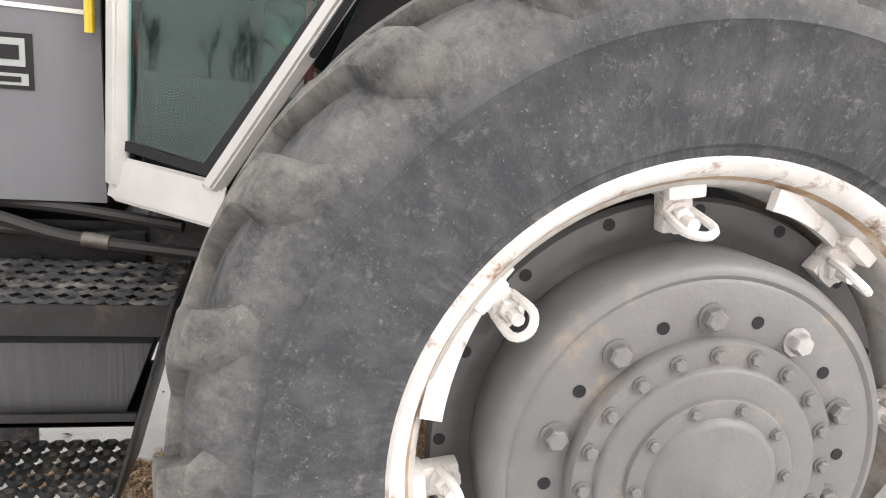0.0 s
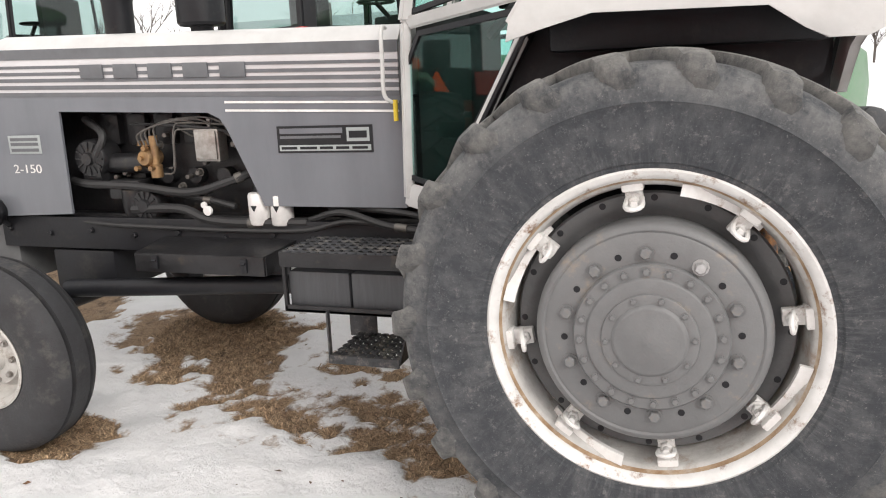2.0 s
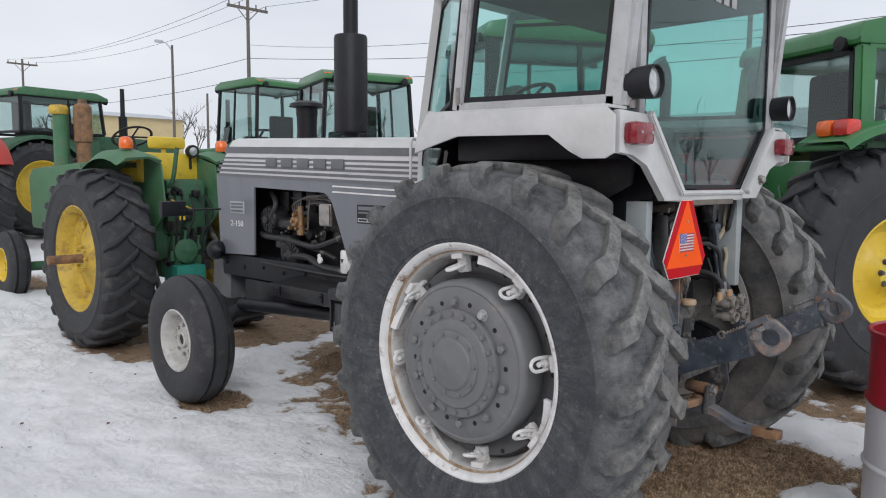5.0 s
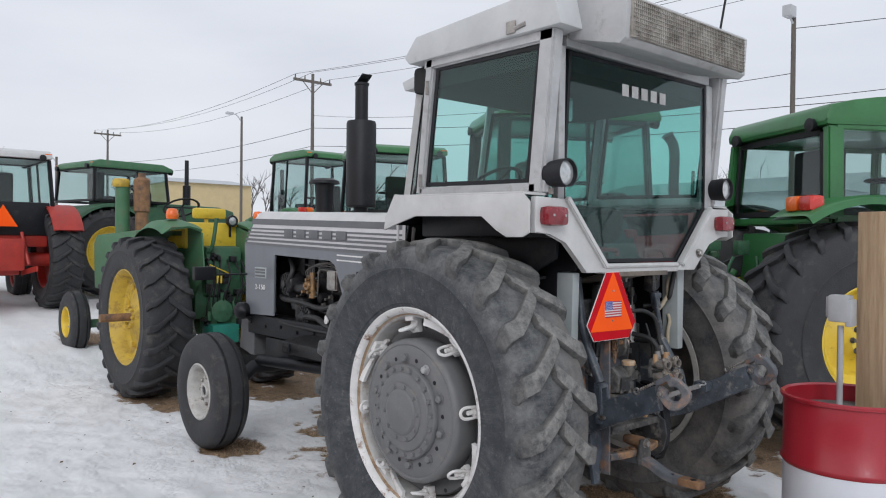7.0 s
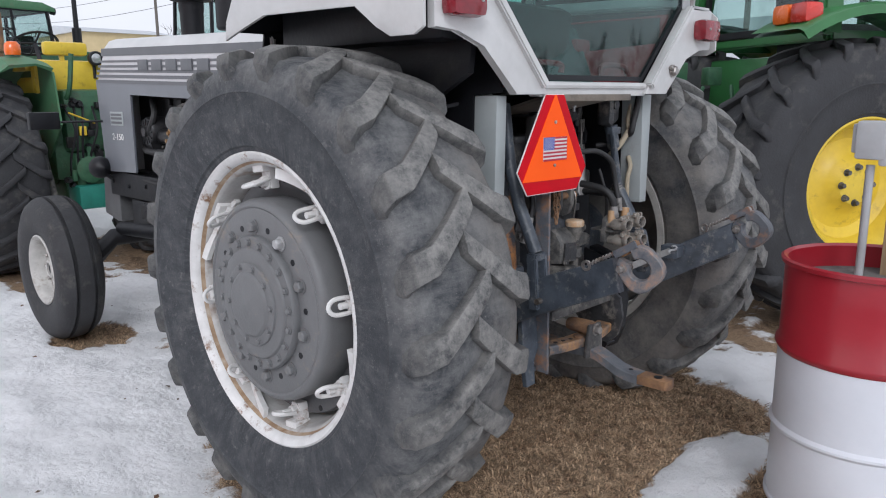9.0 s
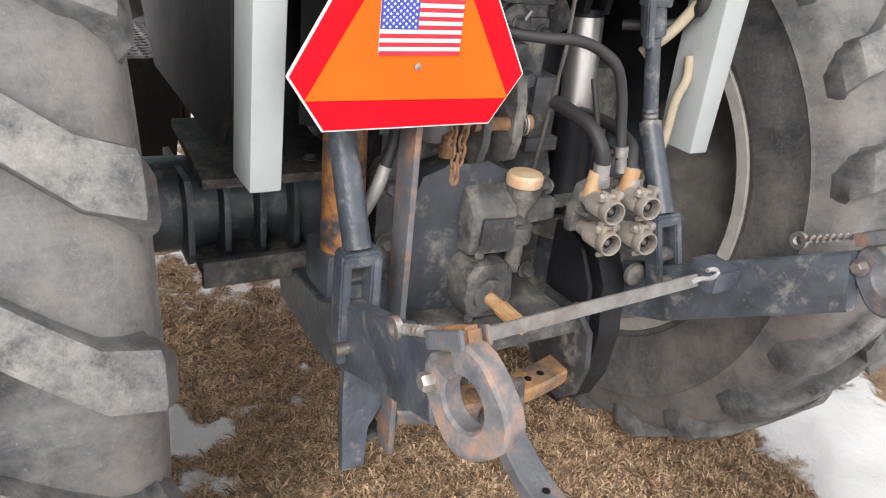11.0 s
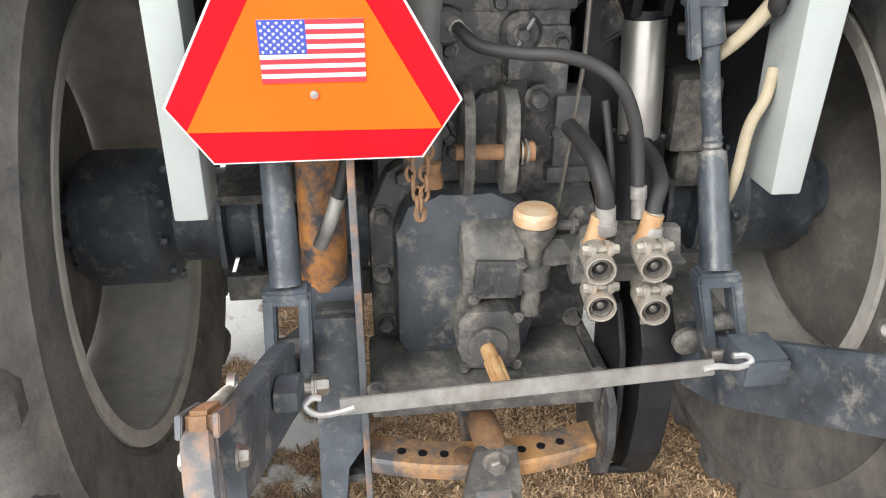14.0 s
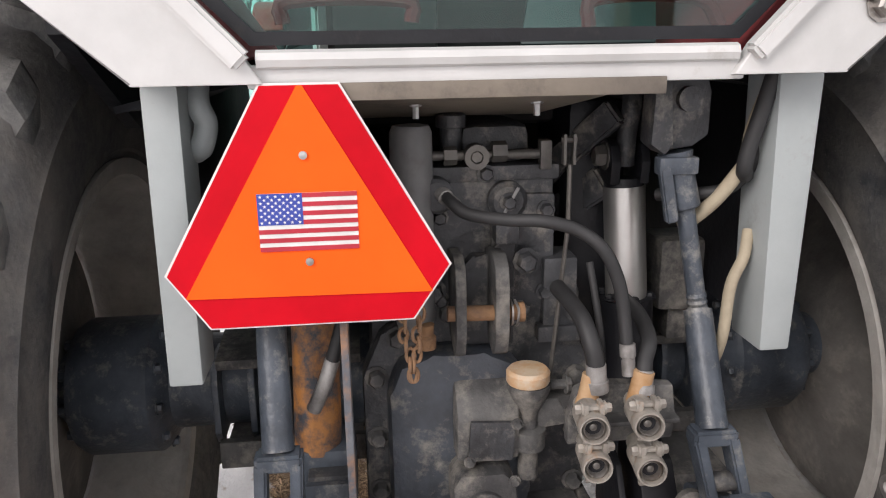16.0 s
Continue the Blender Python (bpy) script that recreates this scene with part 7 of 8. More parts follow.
# added black boxes that keep the gaps behind the lift gear dark
bm = B()
box(bm, 0.0, 0.26, C + 0.18, C + 0.3, 0.72, 1.48, 0.03)
part("lift_housing", bm, BLACK, T)
bm = B()
box(bm, 0.0, 0.3, C - 0.36, C - 0.2, 1.1, 1.48, 0.03)
part("lift_housing", bm, BLACK, T)
bm = B()
box(bm, 0.14, 0.25, 0.47, 0.565, 1.05, 1.2, 0.015)
box(bm, 0.12, 0.23, 0.5, 0.56, 0.98, 1.06, 0.01)
part("side_bracket", bm, DUSTY, T)
# inner wheel-house walls either side of the hitch
for s in (-1, 1):
    bm = B()
    y = C + s * 0.5
    prism(bm, [(-0.5, 1.84), (0.54, 1.84), (0.54, 1.54), (0.42, 1.53), (0.41, 1.2), (0.3, 1.08), (-0.3, 1.08), (-0.5, 1.25)], "y", y - 0.006, y + 0.006)
    part("wheel_house_wall", bm, BLACK, T)
# rusty chain under the sign
first = None
for j, y0 in enumerate((-0.056, -0.03)):
    for i in range(7):
        q = i / 6
        at = Matrix.Translation((0.505, y0 + (-0.041 - y0) * q ** 1.6 + 0.003 * math.sin(i * 2 + j), 1.17 - i * 0.0175)) @ Matrix.Rotation(radians(90 * (i % 2) + 12 * j), 4, "Z")
        if first is None:
            bm = B()
            tube(bm, [(0.0, 0.0068 * math.cos(2 * math.pi * k / 14), 0.0125 * math.sin(2 * math.pi * k / 14)) for k in range(15)], 0.003, 6)
            first = part("chain_link", bm, RUST, T, "rusty chain link")
            first.matrix_basis = at
        else:
            same_part("chain_link", first, T, at)

# ---- drum, post and socket box ----
DX, DY = 1.475, 0.45
GZ = 0.09
drum = thing("drum", (DX, DY, GZ), "steel drum, dark red above and white below, standing on dead grass", "drum")
bm = B()
R = 0.29
lathe(bm, [(0.0, 0.0), (R - 0.01, 0.0), (R + 0.004, 0.008), (R + 0.004, 0.02), (R - 0.004, 0.026), (R - 0.004, 0.28), (R + 0.006, 0.292), (R + 0.006, 0.3), (R - 0.004, 0.312), (R - 0.004, 0.565)], 72, axis="z")
part("lower_shell", bm, DRUM_WHITE, drum, "white painted lower shell")
bm = B()
lathe(bm, [(R - 0.004, 0.566), (R + 0.008, 0.582), (R + 0.008, 0.592), (R - 0.004, 0.608), (R - 0.004, 0.87), (R + 0.008, 0.874), (R + 0.01, 0.888), (R + 0.002, 0.894), (R - 0.012, 0.886), (R - 0.014, 0.62), (R - 0.014, 0.566)], 72, axis="z", closed=True)
part("upper_shell", bm, DRUM_RED, drum, "dark red painted upper shell")
bm = B()
lathe(bm, [(0.0, 0.8), (R - 0.016, 0.8), (R - 0.016, 0.81), (0.0, 0.815)], 48, axis="z")
part("fill", bm, surf("gravel_fill", (0.16, 0.15, 0.14), (0.1, 0.095, 0.09), 40, 0.9, bump=0.6, bscale=60), drum, "grey gravel inside")
post = thing("wooden_post", (DX + 0.03, DY + 0.2, GZ + 0.8), "weathered square wooden post set in the drum", "post")
bm = B()
box(bm, -0.06, 0.06, -0.06, 0.06, 0.0, 0.95, 0.006)
part("timber", bm, WOOD, post)
sb = thing("socket_box", (DX - 0.08, DY + 0.115, GZ + 0.8), "grey weatherproof socket box on a conduit", "socket box")
bm = B()
tube(bm, [(0, -0.03, 0), (0, -0.03, 0.4)], 0.014, 12)
part("conduit", bm, PLASTIC_GREY, sb)
bm = B()
box(bm, -0.045, 0.05, -0.075, 0.0, 0.42, 0.55, 0.012)
box(bm, 0.03, 0.06, -0.07, 0.01, 0.4, 0.53, 0.01)
box(bm, -0.06, 0.0, -0.06, 0.01, 0.44, 0.54, 0.008)
part("box_body", bm, PLASTIC_GREY, sb)

# ---- other tractors ----
LENS_BRIGHT = surf("bright_red_lens", (0.62, 0.045, 0.03), (0.5, 0.03, 0.02), 14, 0.25, coat=0.5)



def yellow_wheel(parent, at, o, R, half, rim, lugs, mat=None, axle=0.0, turn=0.0):
    mat = mat or JD_YELLOW
    w = new("rear_wheel")
    w.parent = parent
    w.location = at
    a, b = B(), B()
    rear_tyre(a, b, o, R, half, rim, lugs, 0.055, turn)
    part("tyre", a, RUBBER_DARK, w)
    part("tread", b, RUBBER_DARK, w, "", 50)
    bm = B()
    k = half - 0.05
    lathe(bm, [(rim - 0.015, o * (k - 0.01)), (rim + 0.012, o * k), (rim + 0.018, o * (k + 0.014)), (rim + 0.004, o * (k + 0.018)), (rim - 0.03, o * (k - 0.02)), (rim - 0.06, o * (k - 0.12)), (rim - 0.12, o * (k - 0.15)), (rim - 0.2, o * (k - 0.13)),
               (0.17, o * (k - 0.1)), (0.13, o * (k - 0.06)), (0.12, o * (k - 0.05)), (0.0, o * (k - 0.05)), (0.0, -o * 0.1), (rim - 0.05, -o * 0.1), (rim - 0.02, -o * k), (rim + 0.01, -o * (k + 0.01))], 64, closed=True)
    part("rim", bm, mat, w, "yellow dished rim")
    bm = B()
    for i in range(8):
        t = 2 * math.pi * i / 8
        hexbolt(bm, (0.11 * math.cos(t), o * (k - 0.05), 0.11 * math.sin(t)), "y", 0.017, o * 0.03, i)
    for i in range(8 if axle else 0):
        t = 2 * math.pi * (i + 0.5) / 8
        q = rim - 0.16
        box(bm, q * math.cos(t) - 0.03, q * math.cos(t) + 0.03, *sorted((o * (k - 0.15), o * (k - 0.1))), q * math.sin(t) - 0.03, q * math.sin(t) + 0.03, 0.01)
    tagged(part("hub_bolts", bm, mat if axle else DUSTY, w), kind="stuff")
    if axle:
        bm = B()
        tube(bm, [(0, o * 0.05, 0), (0, o * axle, 0)], 0.042, 18)
        part("axle_stub", bm, RUST, w, "rusty protruding axle")
    return w


def cab_box(P, x0, x1, y0, y1, z0, z1, frame, roof_mat, lean=0.06, post=0.06, roof_h=0.16):
    """A glazed cab: corner posts, panes, roof and a dim inside."""
    c = {}
    for i, x in ((0, x0), (1, x1)):
        for j, y in ((0, y0), (1, y1)):
            c[i, j] = ((x, y, z0), (x + (lean if i == 0 else -lean) * 0.6, y + (lean if j == 0 else -lean), z1))
    bm = B()
    for (i, j), (a, b) in c.items():
        wide = post * (1.9 if i and roof_h > 0.2 else 1)
        strip(bm, a, b, wide, post, (0, 1, 0) if wide > post else (1, 0.3, 0))
    for k in (0, 1):
        for p, q in (((0, 0), (0, 1)), ((1, 0), (1, 1)), ((0, 0), (1, 0)), ((0, 1), (1, 1))):
            strip(bm, c[p][k], c[q][k], post * 0.8, post * 0.8, (0, 0, 1))
    for j in (0, 1):
        a, b = (Vector(c[0, j][0]).lerp(Vector(c[1, j][0]), 0.42), Vector(c[0, j][1]).lerp(Vector(c[1, j][1]), 0.42))
        strip(bm, a, b, post * 0.6, post * 0.6, (0, 1, 0))
    part("cab_frame", bm, frame, P)
    for p, q in (((0, 0), (0, 1)), ((1, 0), (1, 1)), ((0, 0), (1, 0)), ((0, 1), (1, 1))):
        bm = B()
        slab(bm, [c[p][0], c[q][0], c[q][1], c[p][1]], 0.005)
        g = part("cab_window", bm, GLASS_CLEAR, P, "tinted cab glass")
        g.visible_shadow = False
    bm = B()
    k = lean * 0.5
    arch = [(x0 - 0.12, z1), (x0 - 0.1, z1 + roof_h * 0.5), (x0 + 0.12, z1 + roof_h), (x1 - 0.12, z1 + roof_h), (x1 + 0.03, z1 + roof_h * 0.6), (x1 + 0.05, z1)]
    if roof_h > 0.2:
        arch = [(x0 - 0.16, z1 + 0.02), (x0 - 0.15, z1 + 0.1)] + [(x0 - 0.1 + (x1 - x0 + 0.12) * i / 9, z1 + 0.14 + (roof_h - 0.12) * math.sin(math.pi * (0.12 + 0.8 * i / 9))) for i in range(10)] + [(x1 + 0.06, z1 + 0.08), (x1 + 0.06, z1)]
    prism(bm, arch, "y", y0 - 0.02 + k, y1 + 0.02 - k, 0.045 if roof_h > 0.2 else 0.03)
    part("cab_roof", bm, roof_mat, P, "green painted cab roof")
    bm = B()
    ym = (y0 + y1) / 2
    xm = (x0 + x1) / 2
    box(bm, xm - 0.1, xm + 0.4, ym - 0.26, ym + 0.26, z0 - 0.15, z0 + 0.12, 0.05)
    box(bm, xm + 0.3, xm + 0.45, ym - 0.25, ym + 0.25, z0, z0 + 0.62, 0.05)
    box(bm, x0 + 0.05, x0 + 0.3, ym - 0.25, ym + 0.25, z0 - 0.2, z0 + 0.25, 0.04)
    lathe(bm, [(0.18, z0 + 0.36), (0.2, z0 + 0.375), (0.18, z0 + 0.39), (0.165, z0 + 0.375)], 24, (x0 + 0.45, ym, 0), "z", closed=True)
    tube(bm, [(x0 + 0.25, ym, z0 + 0.2), (x0 + 0.45, ym, z0 + 0.37)], 0.025, 8)
    part("cab_inside", bm, INTERIOR, P)


def cab_tractor(at, label, R=0.9, yc=0.0, cab=(-1.25, 0.25), cabw=0.8, zc=1.75, zr=2.85, green=None, roof=None, wheel_mat=None, tread=0.92, hood=(-3.6, 1.75), stack=True, frame=None, front_r=0.55, rz=0, rim=0.5, modern=False, hood_mat=None, lamps=True):
    P = thing("parked_tractor", at, label, "tractor", "parked tractors behind", rz=rz)
    green = green or JD_GREEN
    for s in (-1, 1):
        yellow_wheel(P, (0, s * tread, R), s, R, 0.26, rim, 22, wheel_mat, turn=0.07)
        w = front_wheel(P, (hood[0] + 0.95, s * (tread - 0.1), front_r), s, front_r, 0.16, front_r * 0.52, wheel_mat or JD_YELLOW)
    bm = B()
    x0, zh = hood
    prism(bm, [(x0, 0.95), (x0 - 0.04, 1.3), (x0 + 0.1, zh - 0.12), (x0 + 0.5, zh - 0.03), (cab[0], zh), (cab[0], 0.95)], "y", -0.36, 0.36, 0.05)
    part("hood", bm, hood_mat or green, P, "painted hood")
    bm = B()
    box(bm, x0 + 0.1, 0.35, -0.26, 0.26, 0.62, 1.05, 0.03)
    box(bm, cab[0] + 0.05, cab[1], -cabw + 0.08, cabw - 0.08, 1.1, zc - 0.1, 0.04)
    lathe(bm, [(0.12, -tread + 0.1), (0.12, tread - 0.1)], 20, (0, 0, R), "y")
    tube(bm, [(x0 + 0.95, -tread + 0.2, front_r), (x0 + 0.95, tread - 0.2, front_r)], 0.07, 10)
    part("chassis", bm, green, P)
    bm = B()
    box(bm, 0.3, 0.55, -0.3, 0.3, 0.7, 1.25, 0.03)
    for s in (-1, 1):
        tube(bm, [(0.3, s * 0.3, 1.35), (0.6, s * 0.35, 0.8)], 0.03, 8)
        strip(bm, (0.2, s * 0.32, 0.65), (0.95, s * 0.4, 0.75), 0.09, 0.03, (0, 1, 0))
    part("rear_linkage", bm, green, P)
    cab_box(P, cab[0], cab[1], -cabw, cabw, zc, zr, frame or green, roof or green, roof_h=0.24 if modern else 0.16, post=0.075 if modern else 0.06)
    for s in (-1, 1):
        bm = B()
        n = 16
        up = 0.19 if modern else 0.1
        for k in range(n):
            span = 92 if modern else 118
            a0, a1 = radians(150 - span * k / n), radians(150 - span * (k + 1) / n)
            v = [bm.verts.new((r * math.cos(a), s * y, R + r * math.sin(a))) for a in (a0, a1) for r, y in ((R + up, cabw - 0.12), (R + up, tread + 0.22), (R + up - 0.02, tread + 0.25), (R + up - 0.07, tread + 0.26), (R + up - 0.03, tread + 0.22), (R + up - 0.03, cabw - 0.12))]
            for j in range(5):
                bm.faces.new((v[j], v[j + 1], v[j + 7], v[j + 6]))
        bmesh.ops.remove_doubles(bm, verts=bm.verts, dist=0.0005)
        part("fender", bm, green, P, "curved rear fender")
        q = R + up
        for name, lo, hi, m in (("tail_lamp", -0.02, 0.14, LENS_BRIGHT), ("turn_lamp", -0.16, -0.02, LENS_ORANGE)) if lamps else ():
            bm = B()
            box(bm, q * 0.42 - 0.06, q * 0.42 + 0.07, s * (tread + 0.08 + (lo + hi) / 2) - 0.07, s * (tread + 0.08 + (lo + hi) / 2) + 0.07, R + q * 0.9 - 0.02, R + q * 0.9 + 0.1, 0.035)
            part(name, bm, m, P)
        bm = B()
        lathe(bm, [(0.0, 0.0), (0.045, 0.01), (0.055, 0.07), (0.0, 0.075)], 18, (cab[1] + 0.02, s * (cabw - 0.18), zr + 0.02), "x")
        part("roof_lamp", bm, BLACK, P, "round black roof lamp")
        bm = B()
        lathe(bm, [(0.0, 0.0), (0.06, -0.01), (0.07, -0.08), (0.0, -0.085)], 18, (cab[0] - 0.05, s * (cabw - 0.1), zr + 0.02), "x")
        part("roof_lamp", bm, BLACK, P, "round black roof lamp")
        bm = B()
        box(bm, cab[1] - 0.06, cab[1] + 0.03, s * (cabw - 0.08) - 0.06, s * (cabw - 0.08) + 0.06, zr + 0.02, zr + 0.1, 0.01)
        part("marker_lamp", bm, LENS_ORANGE, P, "amber marker lamp")
    if modern:
        bm = B()
        x1, y1, za, zb = cab[1] + 0.012, cabw - 0.1, zc + 0.06, zr - 0.03
        for p, q in (((x1, -y1, za), (x1, y1, za)), ((x1 - 0.02, -y1 + 0.04, zb), (x1 - 0.02, y1 - 0.04, zb)), ((x1, -y1, za), (x1 - 0.02, -y1 + 0.04, zb)), ((x1, y1, za), (x1 - 0.02, y1 - 0.04, zb))):
            strip(bm, p, q, 0.05, 0.03, (1, 0, 0))
        part("window_seal", bm, BLACK, P, "black rear window frame")
        rg = random.Random(14)
        bm = B()
        for i in range(34):
            x, y, z = rg.uniform(0.35, 0.75), rg.uniform(-0.42, 0.42), rg.uniform(0.75, 1.6)
            if i % 3 == 0:
                tube(bm, curve([(x, y, z), (x + rg.uniform(0, 0.12), y + rg.uniform(-0.15, 0.15), z - 0.15), (x, y + rg.uniform(-0.2, 0.2), z - rg.uniform(0.3, 0.5))], 4), rg.uniform(0.012, 0.022), 7)
            elif i % 3 == 1:
                box(bm, x - 0.07, x + 0.04, y - rg.uniform(0.03, 0.08), y + rg.uniform(0.03, 0.08), z - 0.06, z + 0.06, 0.012)
            else:
                hexbolt(bm, (x, y, z), "x", rg.uniform(0.02, 0.045), 0.06, i)
        tagged(part("linkage_clutter", bm, GREASY, P, "green and black linkage parts"), kind="stuff")
    if stack:
        bm = B()
        if modern:
            tube(bm, curve([(cab[0] - 0.45, 0.5, 1.7), (cab[0] - 0.4, 0.55, 2.3), (cab[0] - 0.4, 0.55, 2.75), (cab[0] - 0.3, 0.57, 2.92)], 6), [0.06] * 18 + [0.075], 14)
        else:
            lathe(bm, [(0.09, zh - 0.05), (0.09, zh + 0.45), (0.05, zh + 0.47), (0.045, zh + 1.05), (0.0, zh + 1.05)], 20, (x0 + 1.2, 0.05, 0), "z")
        part("exhaust_stack", bm, BLACK, P, "black exhaust stack")
    return P


cab_tractor((-0.03, 3.15, 0.1), "large green cab tractor with yellow wheels and curved roof", R=0.88, rim=0.4, cab=(-1.45, 0.1), cabw=0.68, zc=1.78, zr=2.5, hood=(-3.4, 1.75), modern=True, rz=-120, tread=0.75)
cab_tractor((-3.43, 3.2, rise(-3.4, 3.2)), "green cab tractor with curved roof and bent exhaust", R=0.93, rim=0.48, cab=(-1.5, 0.25), cabw=0.74, zc=2.0, zr=3.02, hood=(-3.5, 1.85), modern=True, frame=BLACK, rz=-120, tread=0.85)
cab_tractor((-10.55, 5.4, rise(-10.5, 5.4)), "older green cab tractor with black window frames", R=0.9, cab=(-1.35, 0.1), cabw=0.8, zc=1.8, zr=2.95, hood=(-3.6, 1.85), frame=BLACK)
cab_tractor((-7.2, 4.6, rise(-7.2, 4.6)), "older green cab tractor beside its twin", R=0.9, cab=(-1.35, 0.1), cabw=0.76, zc=1.95, zr=2.93, hood=(-2.5, 1.9), frame=BLACK, stack=False, rz=-20)
cab_tractor((-13.92, 1.34, rise(-13.9, 1.3)), "old green cab tractor standing far back", R=0.88, cab=(-1.45, 0.2), cabw=0.82, zc=1.93, zr=2.6, hood=(-3.6, 1.95), frame=BLACK, green=GREASY, roof=JD_FADED, rz=-79, lamps=False)
RED = cab_tractor((-11.9, -0.6, rise(-11.9, -0.6)), "red and black cab tractor with white roof and orange triangle", R=0.88, cab=(-1.3, 0.25), cabw=0.8, zc=1.78, zr=2.64, hood=(-3.4, 1.7), green=RED_PAINT, roof=WHITE_PAINT, wheel_mat=RED_PAINT, frame=BLACK, hood_mat=WHITE_PAINT, stack=False, lamps=False)
bm = B()
prism(bm, [(-0.22, 1.45), (0.22, 1.45), (0.0, 1.82)], "x", 0.4, 0.41)
part("warning_triangle", bm, SMV_ORANGE, RED, "small orange warning triangle")
bm = B()
box(bm, -0.1, 0.28, -0.75, 0.75, 1.3, 1.88, 0.03)
part("rear_cab_panel", bm, BLACK, RED, "black lower cab panel")

# open-station green tractor ahead of the grey one
old = thing("open_tractor", (-5.25, 0.27, 0.0), "old open-station green tractor with yellow seat and wheels", "tractor")
yellow_wheel(old, (0, -0.72, 0.845), -1, 0.85, 0.235, 0.49, 22, OLD_YELLOW, axle=0.44)
yellow_wheel(old, (0, 0.72, 0.845), 1, 0.85, 0.235, 0.49, 22, OLD_YELLOW, axle=0.3, turn=0.1)
for s in (-1, 1):
    front_wheel(old, (-2.95, s * 0.62, 0.52), s, 0.42, 0.12, 0.2, JD_YELLOW)
bm = B()
prism(bm, [(-3.2, 0.95), (-3.25, 1.6), (-3.1, 1.72), (-1.5, 1.78), (-1.45, 0.95)], "y", -0.3, 0.3, 0.05)
part("hood", bm, JD_FADED, old, "faded green hood")
bm = B()
box(bm, -3.0, 0.25, -0.2, 0.2, 0.62, 1.1, 0.04)
box(bm, -0.5, 0.3, -0.28, 0.28, 0.8, 1.25, 0.05)
box(bm, 0.05, 0.4, -0.2, 0.22, 1.05, 1.6, 0.06)
box(bm, 0.1, 0.42, -0.16, 0.18, 0.62, 1.05, 0.05)
lathe(bm, [(0.11, -0.6), (0.11, 0.6)], 20, (0, 0, 0.845), "y")
lathe(bm, [(0.0, 0.42), (0.1, 0.42), (0.12, 0.48), (0.0, 0.5)], 20, (0, -0.05, 0.9), "x")
for i in range(6):
    box(bm, 0.38, 0.46, -0.2 + 0.07 * i, -0.16 + 0.07 * i, 0.8 + 0.1 * (i % 3), 0.9 + 0.1 * (i % 3), 0.01)
tube(bm, curve([(0.1, -0.18, 1.5), (0.42, -0.16, 1.55), (0.48, -0.12, 1.9)], 5), 0.022, 8)
tube(bm, [(-2.75, -0.55, 0.5), (-2.75, 0.55, 0.5)], 0.06, 10)
part("chassis", bm, GREASY, old, "greasy green gear housing")
rng = random.Random(8)
bm = B()
for i in range(26):
    y, z = rng.uniform(-0.24, 0.24), rng.uniform(0.7, 1.5)
    if rng.random() < 0.5:
        hexbolt(bm, (0.4, y, z), "x", rng.uniform(0.012, 0.03), rng.uniform(0.03, 0.1), i)
    else:
        box(bm, 0.38, 0.4 + rng.uniform(0.02, 0.09), y - 0.04, y + 0.03, z - 0.03, z + rng.uniform(0.02, 0.07), 0.008)
for i in range(6):
    y = -0.2 + 0.08 * i
    tube(bm, curve([(0.4, y, 1.45), (0.5, y + rng.uniform(-0.1, 0.1), 1.25), (0.47, y + rng.uniform(-0.1, 0.1), 1.0), (0.42, y, 0.85)], 5), 0.011, 6)
tagged(part("valve_gear", bm, ENGINE, old), kind="stuff")
bm = B()
box(bm, 0.3, 0.58, -0.2, 0.1, 0.56, 0.76, 0.015)
part("hitch_bracket", bm, TEAL, old, "teal hitch bracket")
bm = B()
tube(bm, [(0.2, -0.35, 1.1), (0.75, -0.42, 0.42)], 0.028, 10)
part("lift_arm", bm, DUSTY, old)
bm = B()
tube(bm, [(0.2, 0.35, 1.1), (0.75, 0.42, 0.42)], 0.028, 10)
part("lift_arm", bm, DUSTY, old)
bm = B()
strip(bm, (0.1, -0.33, 0.55), (0.9, -0.4, 0.42), 0.08, 0.03, (0, 1, 0))
part("lower_arm", bm, DUSTY, old)
for s in (-1, 1):
    bm = B()
    n = 12
    rows = []
    for k in range(n + 1):
        a = radians(158 - 96 * k / n)
        r = 0.95 + 0.1 * (k / n) ** 2
        rows.append([bm.verts.new((q * math.cos(a), s * y, 0.845 + q * math.sin(a))) for q, y in ((r, 0.28), (r + 0.04, 0.42), (r + 0.02, 0.62), (r - 0.06, 0.7), (r - 0.01, 0.61), (r + 0.02, 0.42), (r - 0.03, 0.29))])
    for p, q in zip(rows, rows[1:]):
        for j in range(7):
            bm.faces.new((p[j], p[(j + 1) % 7], q[(j + 1) % 7], q[j]))
    bm.faces.new(rows[0])
    bm.faces.new(rows[-1][::-1])
    prism(bm, [(-0.86, 1.1), (-0.62, 1.58), (-0.3, 1.76), (0.1, 1.82), (0.48, 1.74), (0.55, 1.3), (0.2, 1.0)], "y", s * 0.28 - 0.008, s * 0.28 + 0.008)
    part("fender", bm, JD_FADED, old, "rounded faded green fender")
    bm = B()
    lathe(bm, [(0.0, 1.86), (0.06, 1.865), (0.065, 1.9), (0.06, 1.95), (0.04, 1.975), (0.0, 1.98)], 20, (0.22, s * 0.5, 0.02), "z")
    part("beacon_lamp", bm, LENS_ORANGE, old, "amber fender lamp")
bm = B()
box(bm, -0.5, 0.08, -0.3, 0.3, 1.56, 1.72, 0.05)
box(bm, 0.0, 0.12, -0.32, 0.32, 1.56, 1.86, 0.04)
box(bm, 0.04, 0.12, -0.22, 0.16, 1.9, 2.02, 0.035)
